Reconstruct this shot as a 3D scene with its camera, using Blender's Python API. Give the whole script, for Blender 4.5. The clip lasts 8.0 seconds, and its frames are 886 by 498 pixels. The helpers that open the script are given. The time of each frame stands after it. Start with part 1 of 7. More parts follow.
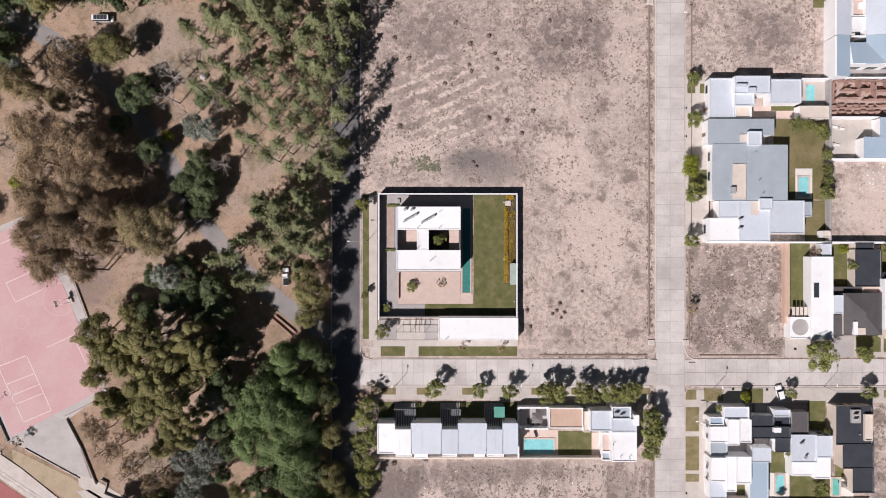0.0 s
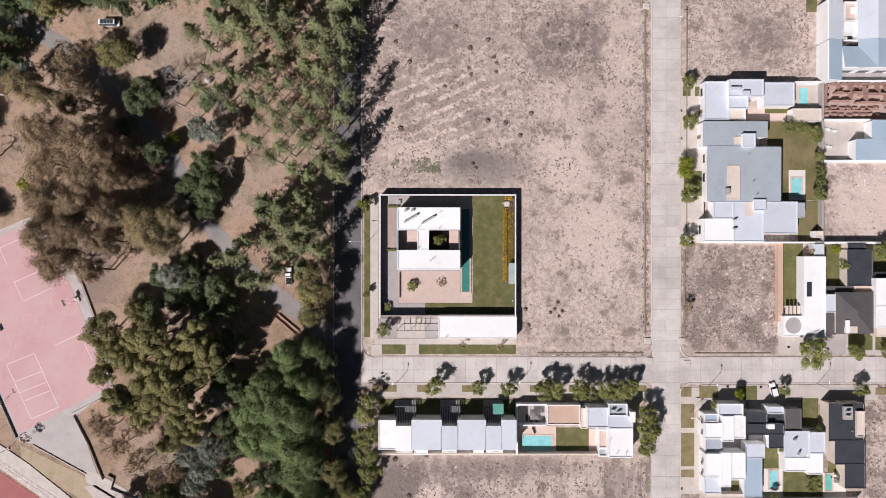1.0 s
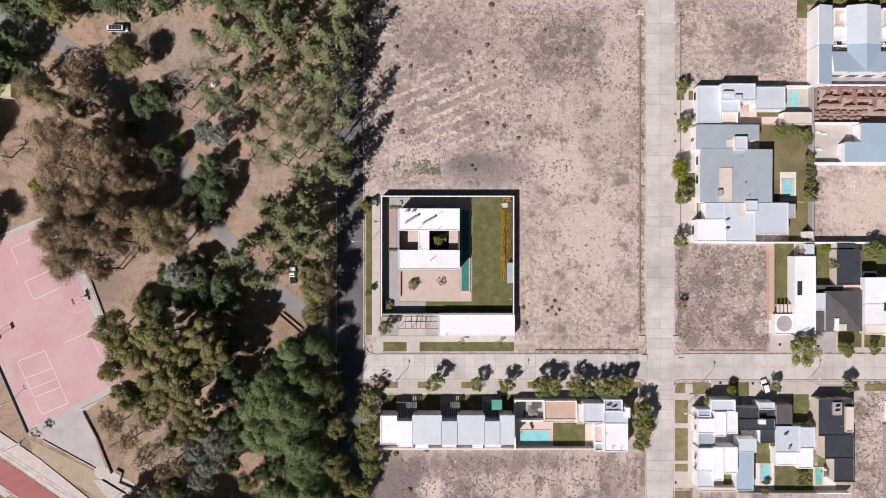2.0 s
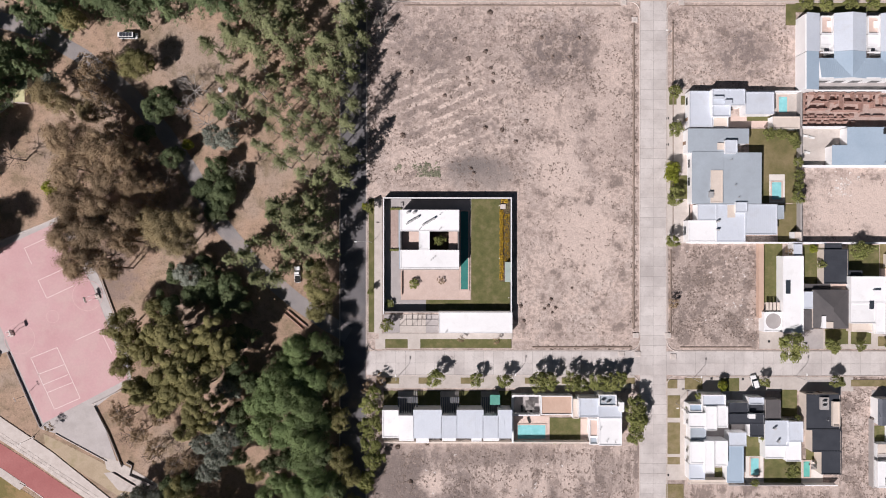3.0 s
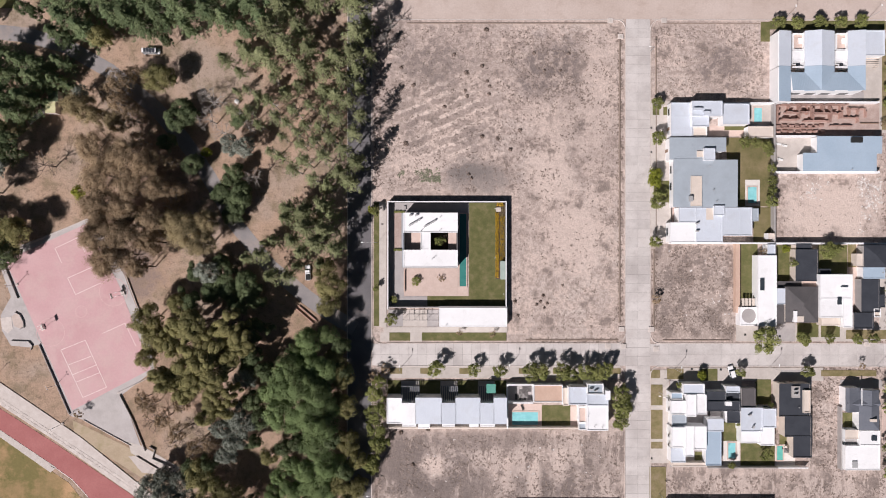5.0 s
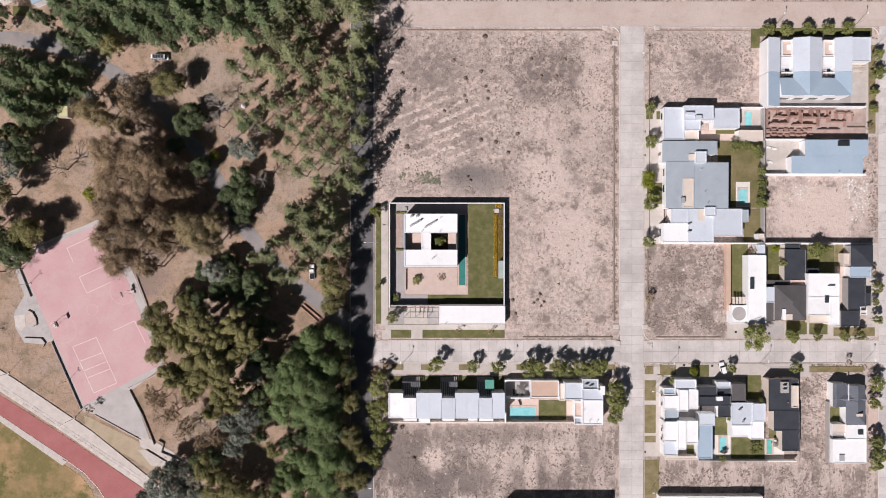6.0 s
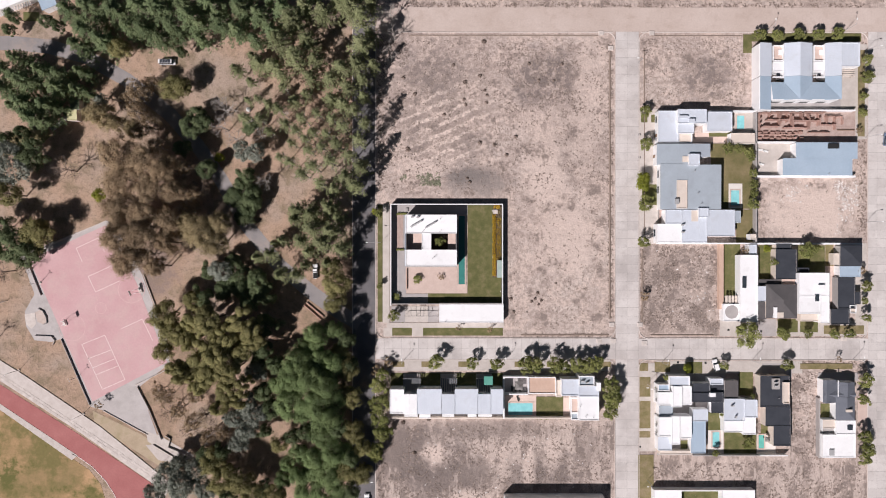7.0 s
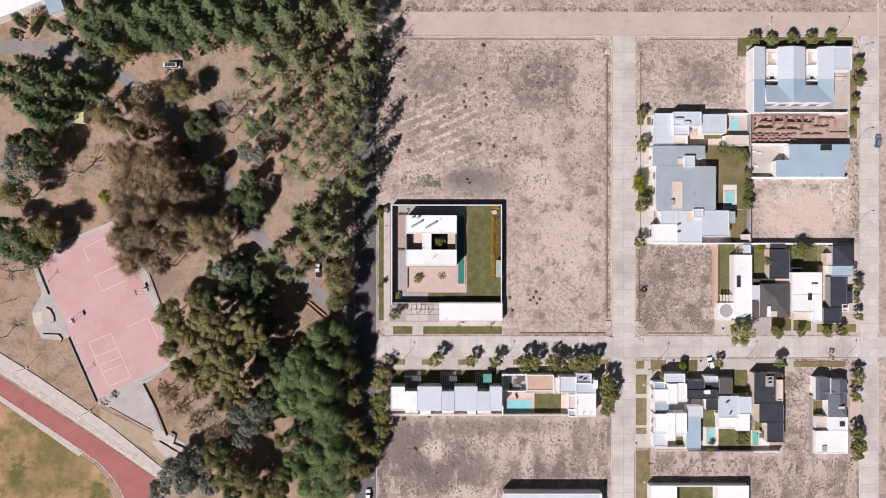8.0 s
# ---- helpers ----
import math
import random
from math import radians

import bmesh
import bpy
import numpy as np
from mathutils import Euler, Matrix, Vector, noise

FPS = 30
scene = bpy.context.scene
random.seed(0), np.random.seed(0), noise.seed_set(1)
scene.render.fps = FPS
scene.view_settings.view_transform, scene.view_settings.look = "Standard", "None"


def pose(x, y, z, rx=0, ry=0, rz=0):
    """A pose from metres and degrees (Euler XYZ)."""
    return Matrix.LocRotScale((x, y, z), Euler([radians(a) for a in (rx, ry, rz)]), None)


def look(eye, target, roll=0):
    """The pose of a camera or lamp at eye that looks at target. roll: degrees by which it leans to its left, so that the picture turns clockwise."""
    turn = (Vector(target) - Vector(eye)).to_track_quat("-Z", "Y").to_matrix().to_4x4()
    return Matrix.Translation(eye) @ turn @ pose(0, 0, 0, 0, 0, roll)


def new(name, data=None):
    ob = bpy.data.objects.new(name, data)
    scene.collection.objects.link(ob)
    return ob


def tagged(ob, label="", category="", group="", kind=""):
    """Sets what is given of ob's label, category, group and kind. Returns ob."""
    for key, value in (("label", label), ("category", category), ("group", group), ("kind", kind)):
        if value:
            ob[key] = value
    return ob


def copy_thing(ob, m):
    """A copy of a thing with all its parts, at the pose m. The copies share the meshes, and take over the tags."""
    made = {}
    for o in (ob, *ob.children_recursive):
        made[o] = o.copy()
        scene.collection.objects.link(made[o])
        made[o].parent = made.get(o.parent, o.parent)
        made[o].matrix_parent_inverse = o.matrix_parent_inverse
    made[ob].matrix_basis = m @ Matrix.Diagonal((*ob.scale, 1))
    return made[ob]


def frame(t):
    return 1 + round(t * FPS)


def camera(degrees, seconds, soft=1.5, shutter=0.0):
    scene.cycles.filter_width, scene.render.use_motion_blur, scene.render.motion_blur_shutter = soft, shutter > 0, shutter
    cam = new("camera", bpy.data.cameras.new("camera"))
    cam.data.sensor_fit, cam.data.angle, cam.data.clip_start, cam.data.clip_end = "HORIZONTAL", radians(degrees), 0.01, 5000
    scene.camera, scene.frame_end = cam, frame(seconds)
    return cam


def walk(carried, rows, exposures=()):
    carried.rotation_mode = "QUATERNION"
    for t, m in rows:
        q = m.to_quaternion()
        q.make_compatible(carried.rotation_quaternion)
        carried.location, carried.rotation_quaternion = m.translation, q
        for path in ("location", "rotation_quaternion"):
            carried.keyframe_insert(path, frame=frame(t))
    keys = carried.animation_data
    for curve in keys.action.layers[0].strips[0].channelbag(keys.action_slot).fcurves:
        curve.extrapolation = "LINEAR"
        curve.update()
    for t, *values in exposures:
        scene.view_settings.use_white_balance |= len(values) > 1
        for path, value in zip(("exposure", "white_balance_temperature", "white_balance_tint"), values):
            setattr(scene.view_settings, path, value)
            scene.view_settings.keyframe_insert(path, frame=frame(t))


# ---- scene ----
# ---- camera: a drone that climbs straight up, looking straight down ----
cam = camera(72.0, 8.0, 1.0)
CLIMB = [(0.0, 171.85), (0.5, 173.37), (1.0, 175.12), (1.5, 177.22), (3.0, 185.57), (3.5, 189.03), (4.0, 192.85), (4.5, 196.63),
         (6.0, 206.56), (6.5, 209.36), (7.0, 211.80), (7.5, 214.00), (8.0, 215.80)]
walk(cam, [(t, pose(-0.08, 0.0, z, 0.036 - 0.0035 * t, 0.018 - 0.0035 * t, 0.043)) for t, z in CLIMB])

# ---- light: a clear sky and one sun ----
world = bpy.data.worlds.new("sky")
scene.world = world
world.use_nodes = True
sky = world.node_tree.nodes.new("ShaderNodeTexSky")
sky.sky_type, sky.sun_disc = "NISHITA", False
sky.sun_elevation, sky.sun_rotation = radians(45), radians(222)
world.node_tree.links.new(sky.outputs[0], world.node_tree.nodes["Background"].inputs[0])
world.node_tree.nodes["Background"].inputs[1].default_value = 0.018
sun = new("sun", bpy.data.lights.new("sun", "SUN"))
sun.data.energy, sun.data.angle, sun.data.color = 5.0, radians(0.55), (1.0, 0.93, 0.945)
sun.matrix_world = look((-67, -74, 100), (0, 0, 0))
scene.view_settings.exposure = 0.06

# ---- materials ----


def blend(nodes, links, kind, fac, a, b):
    n = nodes.new("ShaderNodeMix")
    n.data_type, n.blend_type = "RGBA", kind
    for value, slot in ((fac, 0), (a, 6), (b, 7)):
        if isinstance(value, (int, float)):
            n.inputs[slot].default_value = value
        elif isinstance(value, tuple):
            n.inputs[slot].default_value = (*value, 1)
        else:
            links.new(value, n.inputs[slot])
    return n.outputs[2]


def ramp(nodes, links, source, stops):
    n = nodes.new("ShaderNodeValToRGB")
    el = n.color_ramp.elements
    while len(el) < len(stops):
        el.new(0.5)
    for e, (at, c) in zip(el, stops):
        e.position, e.color = at, (*(c if isinstance(c, tuple) else (c, c, c)), 1)
    links.new(source, n.inputs[0])
    return n.outputs[0]


def wave_noise(nodes, links, source, scale, detail=5.0, rough=0.6):
    n = nodes.new("ShaderNodeTexNoise")
    n.inputs["Scale"].default_value, n.inputs["Detail"].default_value, n.inputs["Roughness"].default_value = scale, detail, rough
    links.new(source, n.inputs["Vector"])
    return n.outputs[0]


def mat(name, colours, scale=0.5, fine=4.0, fine_amount=0.25, rough=0.85, metal=0.0, bump=0.3, vary=0.0, island=0.0, ior=1.45, layers=()):
    """A surface of colours mixed by coarse noise, broken by fine noise; vary and island shift the tone from piece to piece.
    layers: further (colour, noise scale, low, high, amount) patches."""
    m = bpy.data.materials.new(name)
    m.use_nodes = True
    nodes, links = m.node_tree.nodes, m.node_tree.links
    bsdf = nodes["Principled BSDF"]
    geo = nodes.new("ShaderNodeNewGeometry")
    at = geo.outputs["Position"]
    step = 0.44 / max(1, len(colours) - 1)
    colour = ramp(nodes, links, wave_noise(nodes, links, at, scale), [(0.28 + step * i, c) for i, c in enumerate(colours)])
    for c, s, low, high, amount in layers:
        spots = ramp(nodes, links, wave_noise(nodes, links, at, s, 6.0, 0.65), [(low, 0.0), (high, amount)])
        colour = blend(nodes, links, "MIX", spots, colour, c)
    grain = wave_noise(nodes, links, at, fine, 6.0, 0.7)
    colour = blend(nodes, links, "MULTIPLY", 1.0, colour, ramp(nodes, links, grain, [(0.25, 1 - fine_amount), (0.75, 1 + fine_amount)]))
    for amount, source in ((vary, "object"), (island, "island")):
        if amount:
            rnd = nodes.new("ShaderNodeObjectInfo").outputs["Random"] if source == "object" else geo.outputs["Random Per Island"]
            colour = blend(nodes, links, "MULTIPLY", 1.0, colour, ramp(nodes, links, rnd, [(0.0, 1 - amount), (1.0, 1 + amount)]))
    links.new(colour, bsdf.inputs["Base Color"])
    bsdf.inputs["Roughness"].default_value, bsdf.inputs["Metallic"].default_value, bsdf.inputs["IOR"].default_value = rough, metal, ior
    if bump:
        b = nodes.new("ShaderNodeBump")
        b.inputs["Strength"].default_value, b.inputs["Distance"].default_value = bump, 0.1
        links.new(grain, b.inputs["Height"])
        links.new(b.outputs[0], bsdf.inputs["Normal"])
    return m


def ground_mat():
    """Dry soil: pinkish scrub land to the east of the park road, tan needle-covered soil in the park."""
    m = bpy.data.materials.new("dry_soil")
    m.use_nodes = True
    nodes, links = m.node_tree.nodes, m.node_tree.links
    geo = nodes.new("ShaderNodeNewGeometry")
    at = geo.outputs["Position"]
    big = wave_noise(nodes, links, at, 0.03, 4.0)
    mid = wave_noise(nodes, links, at, 0.16, 7.0, 0.68)
    small = wave_noise(nodes, links, at, 0.75, 8.0, 0.75)
    tiny = wave_noise(nodes, links, at, 2.6, 5.0, 0.75)

    def sums(kind, a, b):
        n = nodes.new("ShaderNodeMath")
        n.operation = kind
        for i, v in enumerate((a, b)):
            if isinstance(v, (int, float)):
                n.inputs[i].default_value = v
            elif v is not None:
                links.new(v, n.inputs[i])
        return n.outputs[0]

    def spot(cx, cy, rx, ry, amount):
        """An uneven patch of ground round (cx, cy)."""
        v = nodes.new("ShaderNodeVectorMath")
        v.operation = "SUBTRACT"
        links.new(at, v.inputs[0])
        v.inputs[1].default_value = (cx, cy, 0)
        w = nodes.new("ShaderNodeVectorMath")
        w.operation = "DIVIDE"
        links.new(v.outputs[0], w.inputs[0])
        w.inputs[1].default_value = (rx, ry, 1000)
        d = nodes.new("ShaderNodeVectorMath")
        d.operation = "LENGTH"
        links.new(w.outputs[0], d.inputs[0])
        far = sums("ADD", d.outputs["Value"], sums("MULTIPLY", sums("SUBTRACT", mid, 0.5), 2.6))
        return ramp(nodes, links, far, [(0.5, amount), (1.0, 0.0)])

    split = nodes.new("ShaderNodeSeparateXYZ")
    links.new(at, split.inputs[0])

    def between(axis, low, high):
        r = nodes.new("ShaderNodeMapRange")
        links.new(split.outputs[axis], r.inputs[0])
        r.inputs[1].default_value, r.inputs[2].default_value = low, high
        return r.outputs[0]

    waste = ramp(nodes, links, big, [(0.36, (0.41, 0.325, 0.288)), (0.5, (0.475, 0.385, 0.345)), (0.62, (0.53, 0.44, 0.395))])
    waste = blend(nodes, links, "MIX", ramp(nodes, links, mid, [(0.45, 0.0), (0.62, 0.7)]), waste, (0.33, 0.25, 0.215))
    clods = ramp(nodes, links, wave_noise(nodes, links, at, 0.33, 5.0, 0.6), [(0.46, 0.3), (0.52, 1.0)])
    # worn rows left by a harrow
    waste = blend(nodes, links, "MIX", spot(-2, 48, 21, 22, 0.75), waste, (0.29, 0.228, 0.2))
    bands = sums("SINE", sums("ADD", sums("ADD", sums("MULTIPLY", split.outputs[0], -0.75), sums("MULTIPLY", split.outputs[1], 1.8)), sums("MULTIPLY", mid, 9.0)), None)
    rows = sums("MULTIPLY", ramp(nodes, links, bands, [(0.2, 0.0), (0.7, 1.0)]), spot(1, 40, 21, 20, 1.0))
    waste = blend(nodes, links, "MIX", rows, waste, (0.63, 0.51, 0.45))
    patchy = ramp(nodes, links, wave_noise(nodes, links, at, 0.1, 9.0, 0.72), [(0.5, 0.0), (0.545, 0.75)])
    drawn = nodes.new("ShaderNodeVectorMath")
    drawn.operation = "MULTIPLY"
    links.new(at, drawn.inputs[0])
    drawn.inputs[1].default_value = (1.0, 0.25, 1.0)
    streaks = ramp(nodes, links, wave_noise(nodes, links, drawn.outputs[0], 0.22, 9.0, 0.72), [(0.49, 0.0), (0.54, 0.8)])
    waste = blend(nodes, links, "MIX", patchy, waste, (0.55, 0.435, 0.38))
    overgrown = sums("MULTIPLY", between(1, -57, -61), 1.0)
    plot = sums("MULTIPLY", sums("MULTIPLY", between(0, 68, 70), between(0, 98, 95)), sums("MULTIPLY", between(1, -30, -27), between(1, 2, 1)))
    thick = sums("ADD", sums("MULTIPLY", overgrown, 0.07), sums("MULTIPLY", plot, 0.07))
    weeds = ramp(nodes, links, sums("ADD", small, thick), [(0.48, 0.0), (0.54, 0.62)])
    waste = blend(nodes, links, "MIX", weeds, waste, (0.3, 0.238, 0.208))
    weeds = ramp(nodes, links, sums("ADD", mid, thick), [(0.56, 0.0), (0.62, 0.65)])
    waste = blend(nodes, links, "MIX", weeds, waste, (0.17, 0.135, 0.12))
    waste = blend(nodes, links, "MIX", sums("MULTIPLY", overgrown, streaks), waste, (0.5, 0.405, 0.36))
    waste = blend(nodes, links, "MIX", ramp(nodes, links, small, [(0.34, 0.7), (0.44, 0.0)]), waste, (0.6, 0.49, 0.435))
    for cx, cy, rx, ry, amount in ((36, 58, 16, 13, 0.8), (-4, 62, 14, 10, 0.6), (10, 25, 13, 5, 1.0), (-9, 38, 5, 8, 0.4), (46, 36, 10, 16, 0.4), (92, 60, 10, 9, 0.7), (12, 36, 8, 6, 0.5), (0, -72, 14, 8, 0.6), (40, -78, 14, 9, 0.6)):
        waste = blend(nodes, links, "MIX", sums("MULTIPLY", clods, spot(cx, cy, rx, ry, amount)), waste, (0.15, 0.12, 0.112))
    for cx, cy, rx, ry, amount in ((-11, -70, 13, 13, 0.8), (-3, -80, 13, 8, 0.8), (10, -78, 7, 7, 0.7), (14, -63, 30, 4, 0.55), (24, -80, 5, 9, 0.6), (33, -79, 4, 8, 0.6), (50, -68, 6, 8, 0.4)):
        waste = blend(nodes, links, "MIX", spot(cx, cy, rx, ry, amount), waste, (0.165, 0.132, 0.12))
    # bare pale belt, and the heap of grey spoil round the walled garden
    waste = blend(nodes, links, "MIX", spot(12, 24, 15, 7, 0.85), waste, (0.27, 0.225, 0.205))
    waste = blend(nodes, links, "MIX", spot(9, 25.5, 7, 3.2, 0.8), waste, (0.18, 0.155, 0.145))
    for cx, cy, rx, ry, amount in ((43, 4, 14, 15, 0.7), (35, 24, 9, 12, 0.7), (50, 50, 6, 30, 0.5), (-7, 28, 10, 4, 0.6), (38, 42, 12, 16, 0.35), (128, 13, 19, 12, 0.9), (-3, -71, 5, 6, 0.95), (7, -87, 9, 4, 0.8), (21, -75, 2.5, 8, 0.6), (30, -76, 2.5, 10, 0.7), (38, -72, 4, 8, 0.5)):
        waste = blend(nodes, links, "MIX", spot(cx, cy, rx, ry, amount), waste, (0.58, 0.465, 0.41))
    waste = blend(nodes, links, "MULTIPLY", 1.0, waste, (1.06, 1.075, 1.07))
    park = ramp(nodes, links, big, [(0.36, (0.33, 0.225, 0.16)), (0.5, (0.41, 0.285, 0.205)), (0.62, (0.37, 0.285, 0.225))])
    park = blend(nodes, links, "MIX", ramp(nodes, links, mid, [(0.48, 0.0), (0.62, 0.75)]), park, (0.2, 0.155, 0.095))
    park = blend(nodes, links, "MIX", ramp(nodes, links, small, [(0.52, 0.0), (0.62, 0.6)]), park, (0.17, 0.12, 0.085))
    park = blend(nodes, links, "MIX", spot(-105, -8, 14, 12, 0.8), park, (0.24, 0.18, 0.155))
    colour = blend(nodes, links, "MIX", between(0, -29.0, -23.0), park, waste)
    colour = blend(nodes, links, "MULTIPLY", 1.0, colour, ramp(nodes, links, tiny, [(0.3, 0.78), (0.7, 1.22)]))
    bsdf = nodes["Principled BSDF"]
    links.new(colour, bsdf.inputs["Base Color"])
    bsdf.inputs["Roughness"].default_value = 0.95
    b = nodes.new("ShaderNodeBump")
    b.inputs["Strength"].default_value, b.inputs["Distance"].default_value = 0.8, 0.3
    links.new(small, b.inputs["Height"])
    links.new(b.outputs[0], bsdf.inputs["Normal"])
    return m


SOIL = ground_mat()
CONCRETE = mat("street_concrete", [(0.5, 0.455, 0.43), (0.57, 0.53, 0.505), (0.62, 0.58, 0.555)], 0.15, 2.5, 0.1, 0.85, bump=0.1, vary=0.06, layers=[((0.38, 0.345, 0.33), 0.05, 0.48, 0.62, 0.6), ((0.4, 0.36, 0.34), 0.5, 0.55, 0.7, 0.5)])
JOINT = mat("joint_sealant", [(0.22, 0.2, 0.19), (0.3, 0.275, 0.26)], 0.8, 5, 0.2)
PAVING = mat("pavement_concrete", [(0.46, 0.41, 0.37), (0.56, 0.51, 0.47)], 0.4, 3, 0.12, vary=0.05)
OLD_CONCRETE = mat("old_grey_concrete", [(0.4, 0.365, 0.35), (0.49, 0.455, 0.44)], 0.3, 3, 0.1, vary=0.05, layers=[((0.33, 0.3, 0.285), 0.2, 0.52, 0.7, 0.6)])
KERB = mat("kerb_concrete", [(0.5, 0.44, 0.4), (0.62, 0.56, 0.52)], 0.6, 4, 0.15, vary=0.08)
ASPHALT = mat("asphalt", [(0.12, 0.114, 0.119), (0.17, 0.16, 0.164)], 0.2, 5, 0.2, layers=[((0.3, 0.24, 0.2), 0.12, 0.55, 0.75, 0.7)])
GREY_GRAVEL = mat("worn_grey_asphalt", [(0.21, 0.195, 0.195), (0.3, 0.275, 0.265)], 0.15, 4, 0.12, layers=[((0.38, 0.3, 0.25), 0.12, 0.52, 0.7, 0.7)])
DIRT_ROAD = mat("packed_dirt", [(0.47, 0.38, 0.33), (0.56, 0.47, 0.42)], 0.08, 2, 0.12, layers=[((0.4, 0.31, 0.26), 0.3, 0.5, 0.75, 0.6)])
LAWN = mat("mown_lawn", [(0.085, 0.095, 0.03), (0.125, 0.122, 0.045), (0.19, 0.165, 0.08)], 0.4, 5, 0.25, 0.9, bump=0.5)
WORN_LAWN = mat("worn_lawn", [(0.1, 0.1, 0.035), (0.17, 0.145, 0.065), (0.25, 0.195, 0.11)], 0.16, 4, 0.25, 0.9, bump=0.5)
DRY_GRASS = mat("dry_grass", [(0.14, 0.125, 0.05), (0.22, 0.18, 0.09), (0.28, 0.22, 0.14)], 0.35, 4, 0.3, 0.95, bump=0.5)
PARCHED = mat("parched_grass", [(0.36, 0.28, 0.19), (0.44, 0.35, 0.25), (0.3, 0.25, 0.14)], 0.2, 3, 0.15, 0.95)
COURT = mat("painted_court", [(0.5, 0.29, 0.295), (0.55, 0.34, 0.345), (0.58, 0.375, 0.38)], 0.07, 1.5, 0.06, 0.8, bump=0.05,
            layers=[((0.56, 0.39, 0.375), 0.12, 0.45, 0.62, 0.7)])
TRACK = mat("running_track", [(0.33, 0.11, 0.105), (0.4, 0.155, 0.145)], 0.15, 2, 0.12, 0.85, bump=0.1)
FIELD = mat("worn_pitch", [(0.22, 0.17, 0.075), (0.33, 0.22, 0.11), (0.5, 0.31, 0.17), (0.53, 0.35, 0.21)], 0.045, 1.2, 0.12, 0.95, layers=[((0.15, 0.135, 0.045), 0.055, 0.46, 0.56, 0.85), ((0.11, 0.11, 0.03), 0.11, 0.56, 0.62, 0.8)])
LINE = mat("line_paint", [(0.7, 0.56, 0.54), (0.78, 0.66, 0.64)], 1.0, 6, 0.1, 0.7, bump=0)
FADED_LINE = mat("faded_line_paint", [(0.58, 0.38, 0.375), (0.64, 0.45, 0.44)], 1.0, 6, 0.1, 0.7, bump=0)
WHITE = mat("white_paint", [(0.79, 0.79, 0.79), (0.85, 0.85, 0.85)], 0.3, 4, 0.05, 0.6, bump=0.05)
WHITE_ROOF = mat("white_roof_membrane", [(0.78, 0.78, 0.785), (0.86, 0.86, 0.86)], 0.2, 3, 0.04, 0.6, bump=0.05, vary=0.04, layers=[((0.66, 0.65, 0.64), 0.35, 0.55, 0.72, 0.55)])
CREAM = mat("cream_plaster", [(0.6, 0.52, 0.45), (0.67, 0.59, 0.52)], 0.4, 4, 0.08, 0.8, bump=0.1)
GREY_PLASTER = mat("grey_plaster", [(0.33, 0.31, 0.3), (0.4, 0.375, 0.36)], 0.4, 4, 0.1, 0.85, bump=0.1)
# dark also to deepen the shade in the walled passages and courtyards
DARK_WALL = mat("dark_grey_cladding", [(0.1, 0.098, 0.1), (0.14, 0.135, 0.135)], 0.4, 4, 0.1, 0.8, bump=0.1)
UNIT_GREY = mat("grey_unit_housing", [(0.42, 0.42, 0.42), (0.5, 0.5, 0.5)], 2, 8, 0.08, 0.5, bump=0)
# grey slats, coloured darker for the house shade they stand in
SHADED_SLAT = mat("shaded_slats", [(0.13, 0.135, 0.145), (0.18, 0.185, 0.195)], 0.5, 4, 0.1, 0.6, bump=0)
LIGHT_METAL = mat("light_metal_roof", [(0.53, 0.57, 0.63), (0.6, 0.64, 0.7)], 0.15, 2, 0.05, 0.6, 0.0, bump=0.03, vary=0.05, layers=[((0.47, 0.49, 0.52), 0.3, 0.52, 0.7, 0.5)])
GREY_METAL = mat("grey_metal_roof", [(0.33, 0.37, 0.41), (0.38, 0.43, 0.475)], 0.12, 2, 0.06, 0.6, 0.0, bump=0.03, layers=[((0.29, 0.32, 0.35), 0.25, 0.52, 0.7, 0.5)])
BLUE_METAL = mat("blue_metal_roof", [(0.33, 0.42, 0.51), (0.39, 0.48, 0.57)], 0.12, 2, 0.06, 0.6, 0.0, bump=0.03)
DARK_ROOF = mat("dark_slate_roof", [(0.03, 0.034, 0.044), (0.047, 0.052, 0.064)], 0.3, 4, 0.15, 0.8, bump=0.1)
SLATE = mat("blue_grey_slate", [(0.115, 0.125, 0.15), (0.15, 0.16, 0.185)], 0.3, 4, 0.12, 0.8, bump=0.1)
BROWN_ROOF = mat("brown_grey_shingle", [(0.085, 0.08, 0.082), (0.115, 0.105, 0.105)], 0.3, 4, 0.15, 0.75, bump=0.1)
TERRACOTTA = mat("terracotta_screed", [(0.52, 0.36, 0.28), (0.58, 0.42, 0.33)], 0.4, 3, 0.08, 0.85)
TERRACE = mat("pink_stone_paving", [(0.56, 0.43, 0.37), (0.63, 0.5, 0.44)], 0.5, 3, 0.1, 0.8, vary=0.06)
PALE_STONE = mat("pale_pool_stone", [(0.66, 0.61, 0.56), (0.74, 0.7, 0.66)], 0.5, 3, 0.06, 0.8)
DECK_GREY = mat("grey_tile", [(0.36, 0.33, 0.32), (0.42, 0.39, 0.38)], 0.5, 3, 0.1, 0.8, vary=0.05)
BRICK = mat("raw_brick", [(0.33, 0.2, 0.165), (0.43, 0.29, 0.245)], 0.7, 5, 0.25, 0.9, vary=0.15)
BRICK_FLOOR = mat("brick_dust_floor", [(0.35, 0.255, 0.22), (0.47, 0.37, 0.33)], 0.5, 4, 0.25, 0.9)
MULCH = mat("dark_mulch", [(0.08, 0.055, 0.04), (0.14, 0.1, 0.07)], 0.8, 6, 0.3, 0.95)
BANK = mat("earth_bank", [(0.2, 0.155, 0.125), (0.3, 0.235, 0.195)], 0.9, 5, 0.3, 0.95)
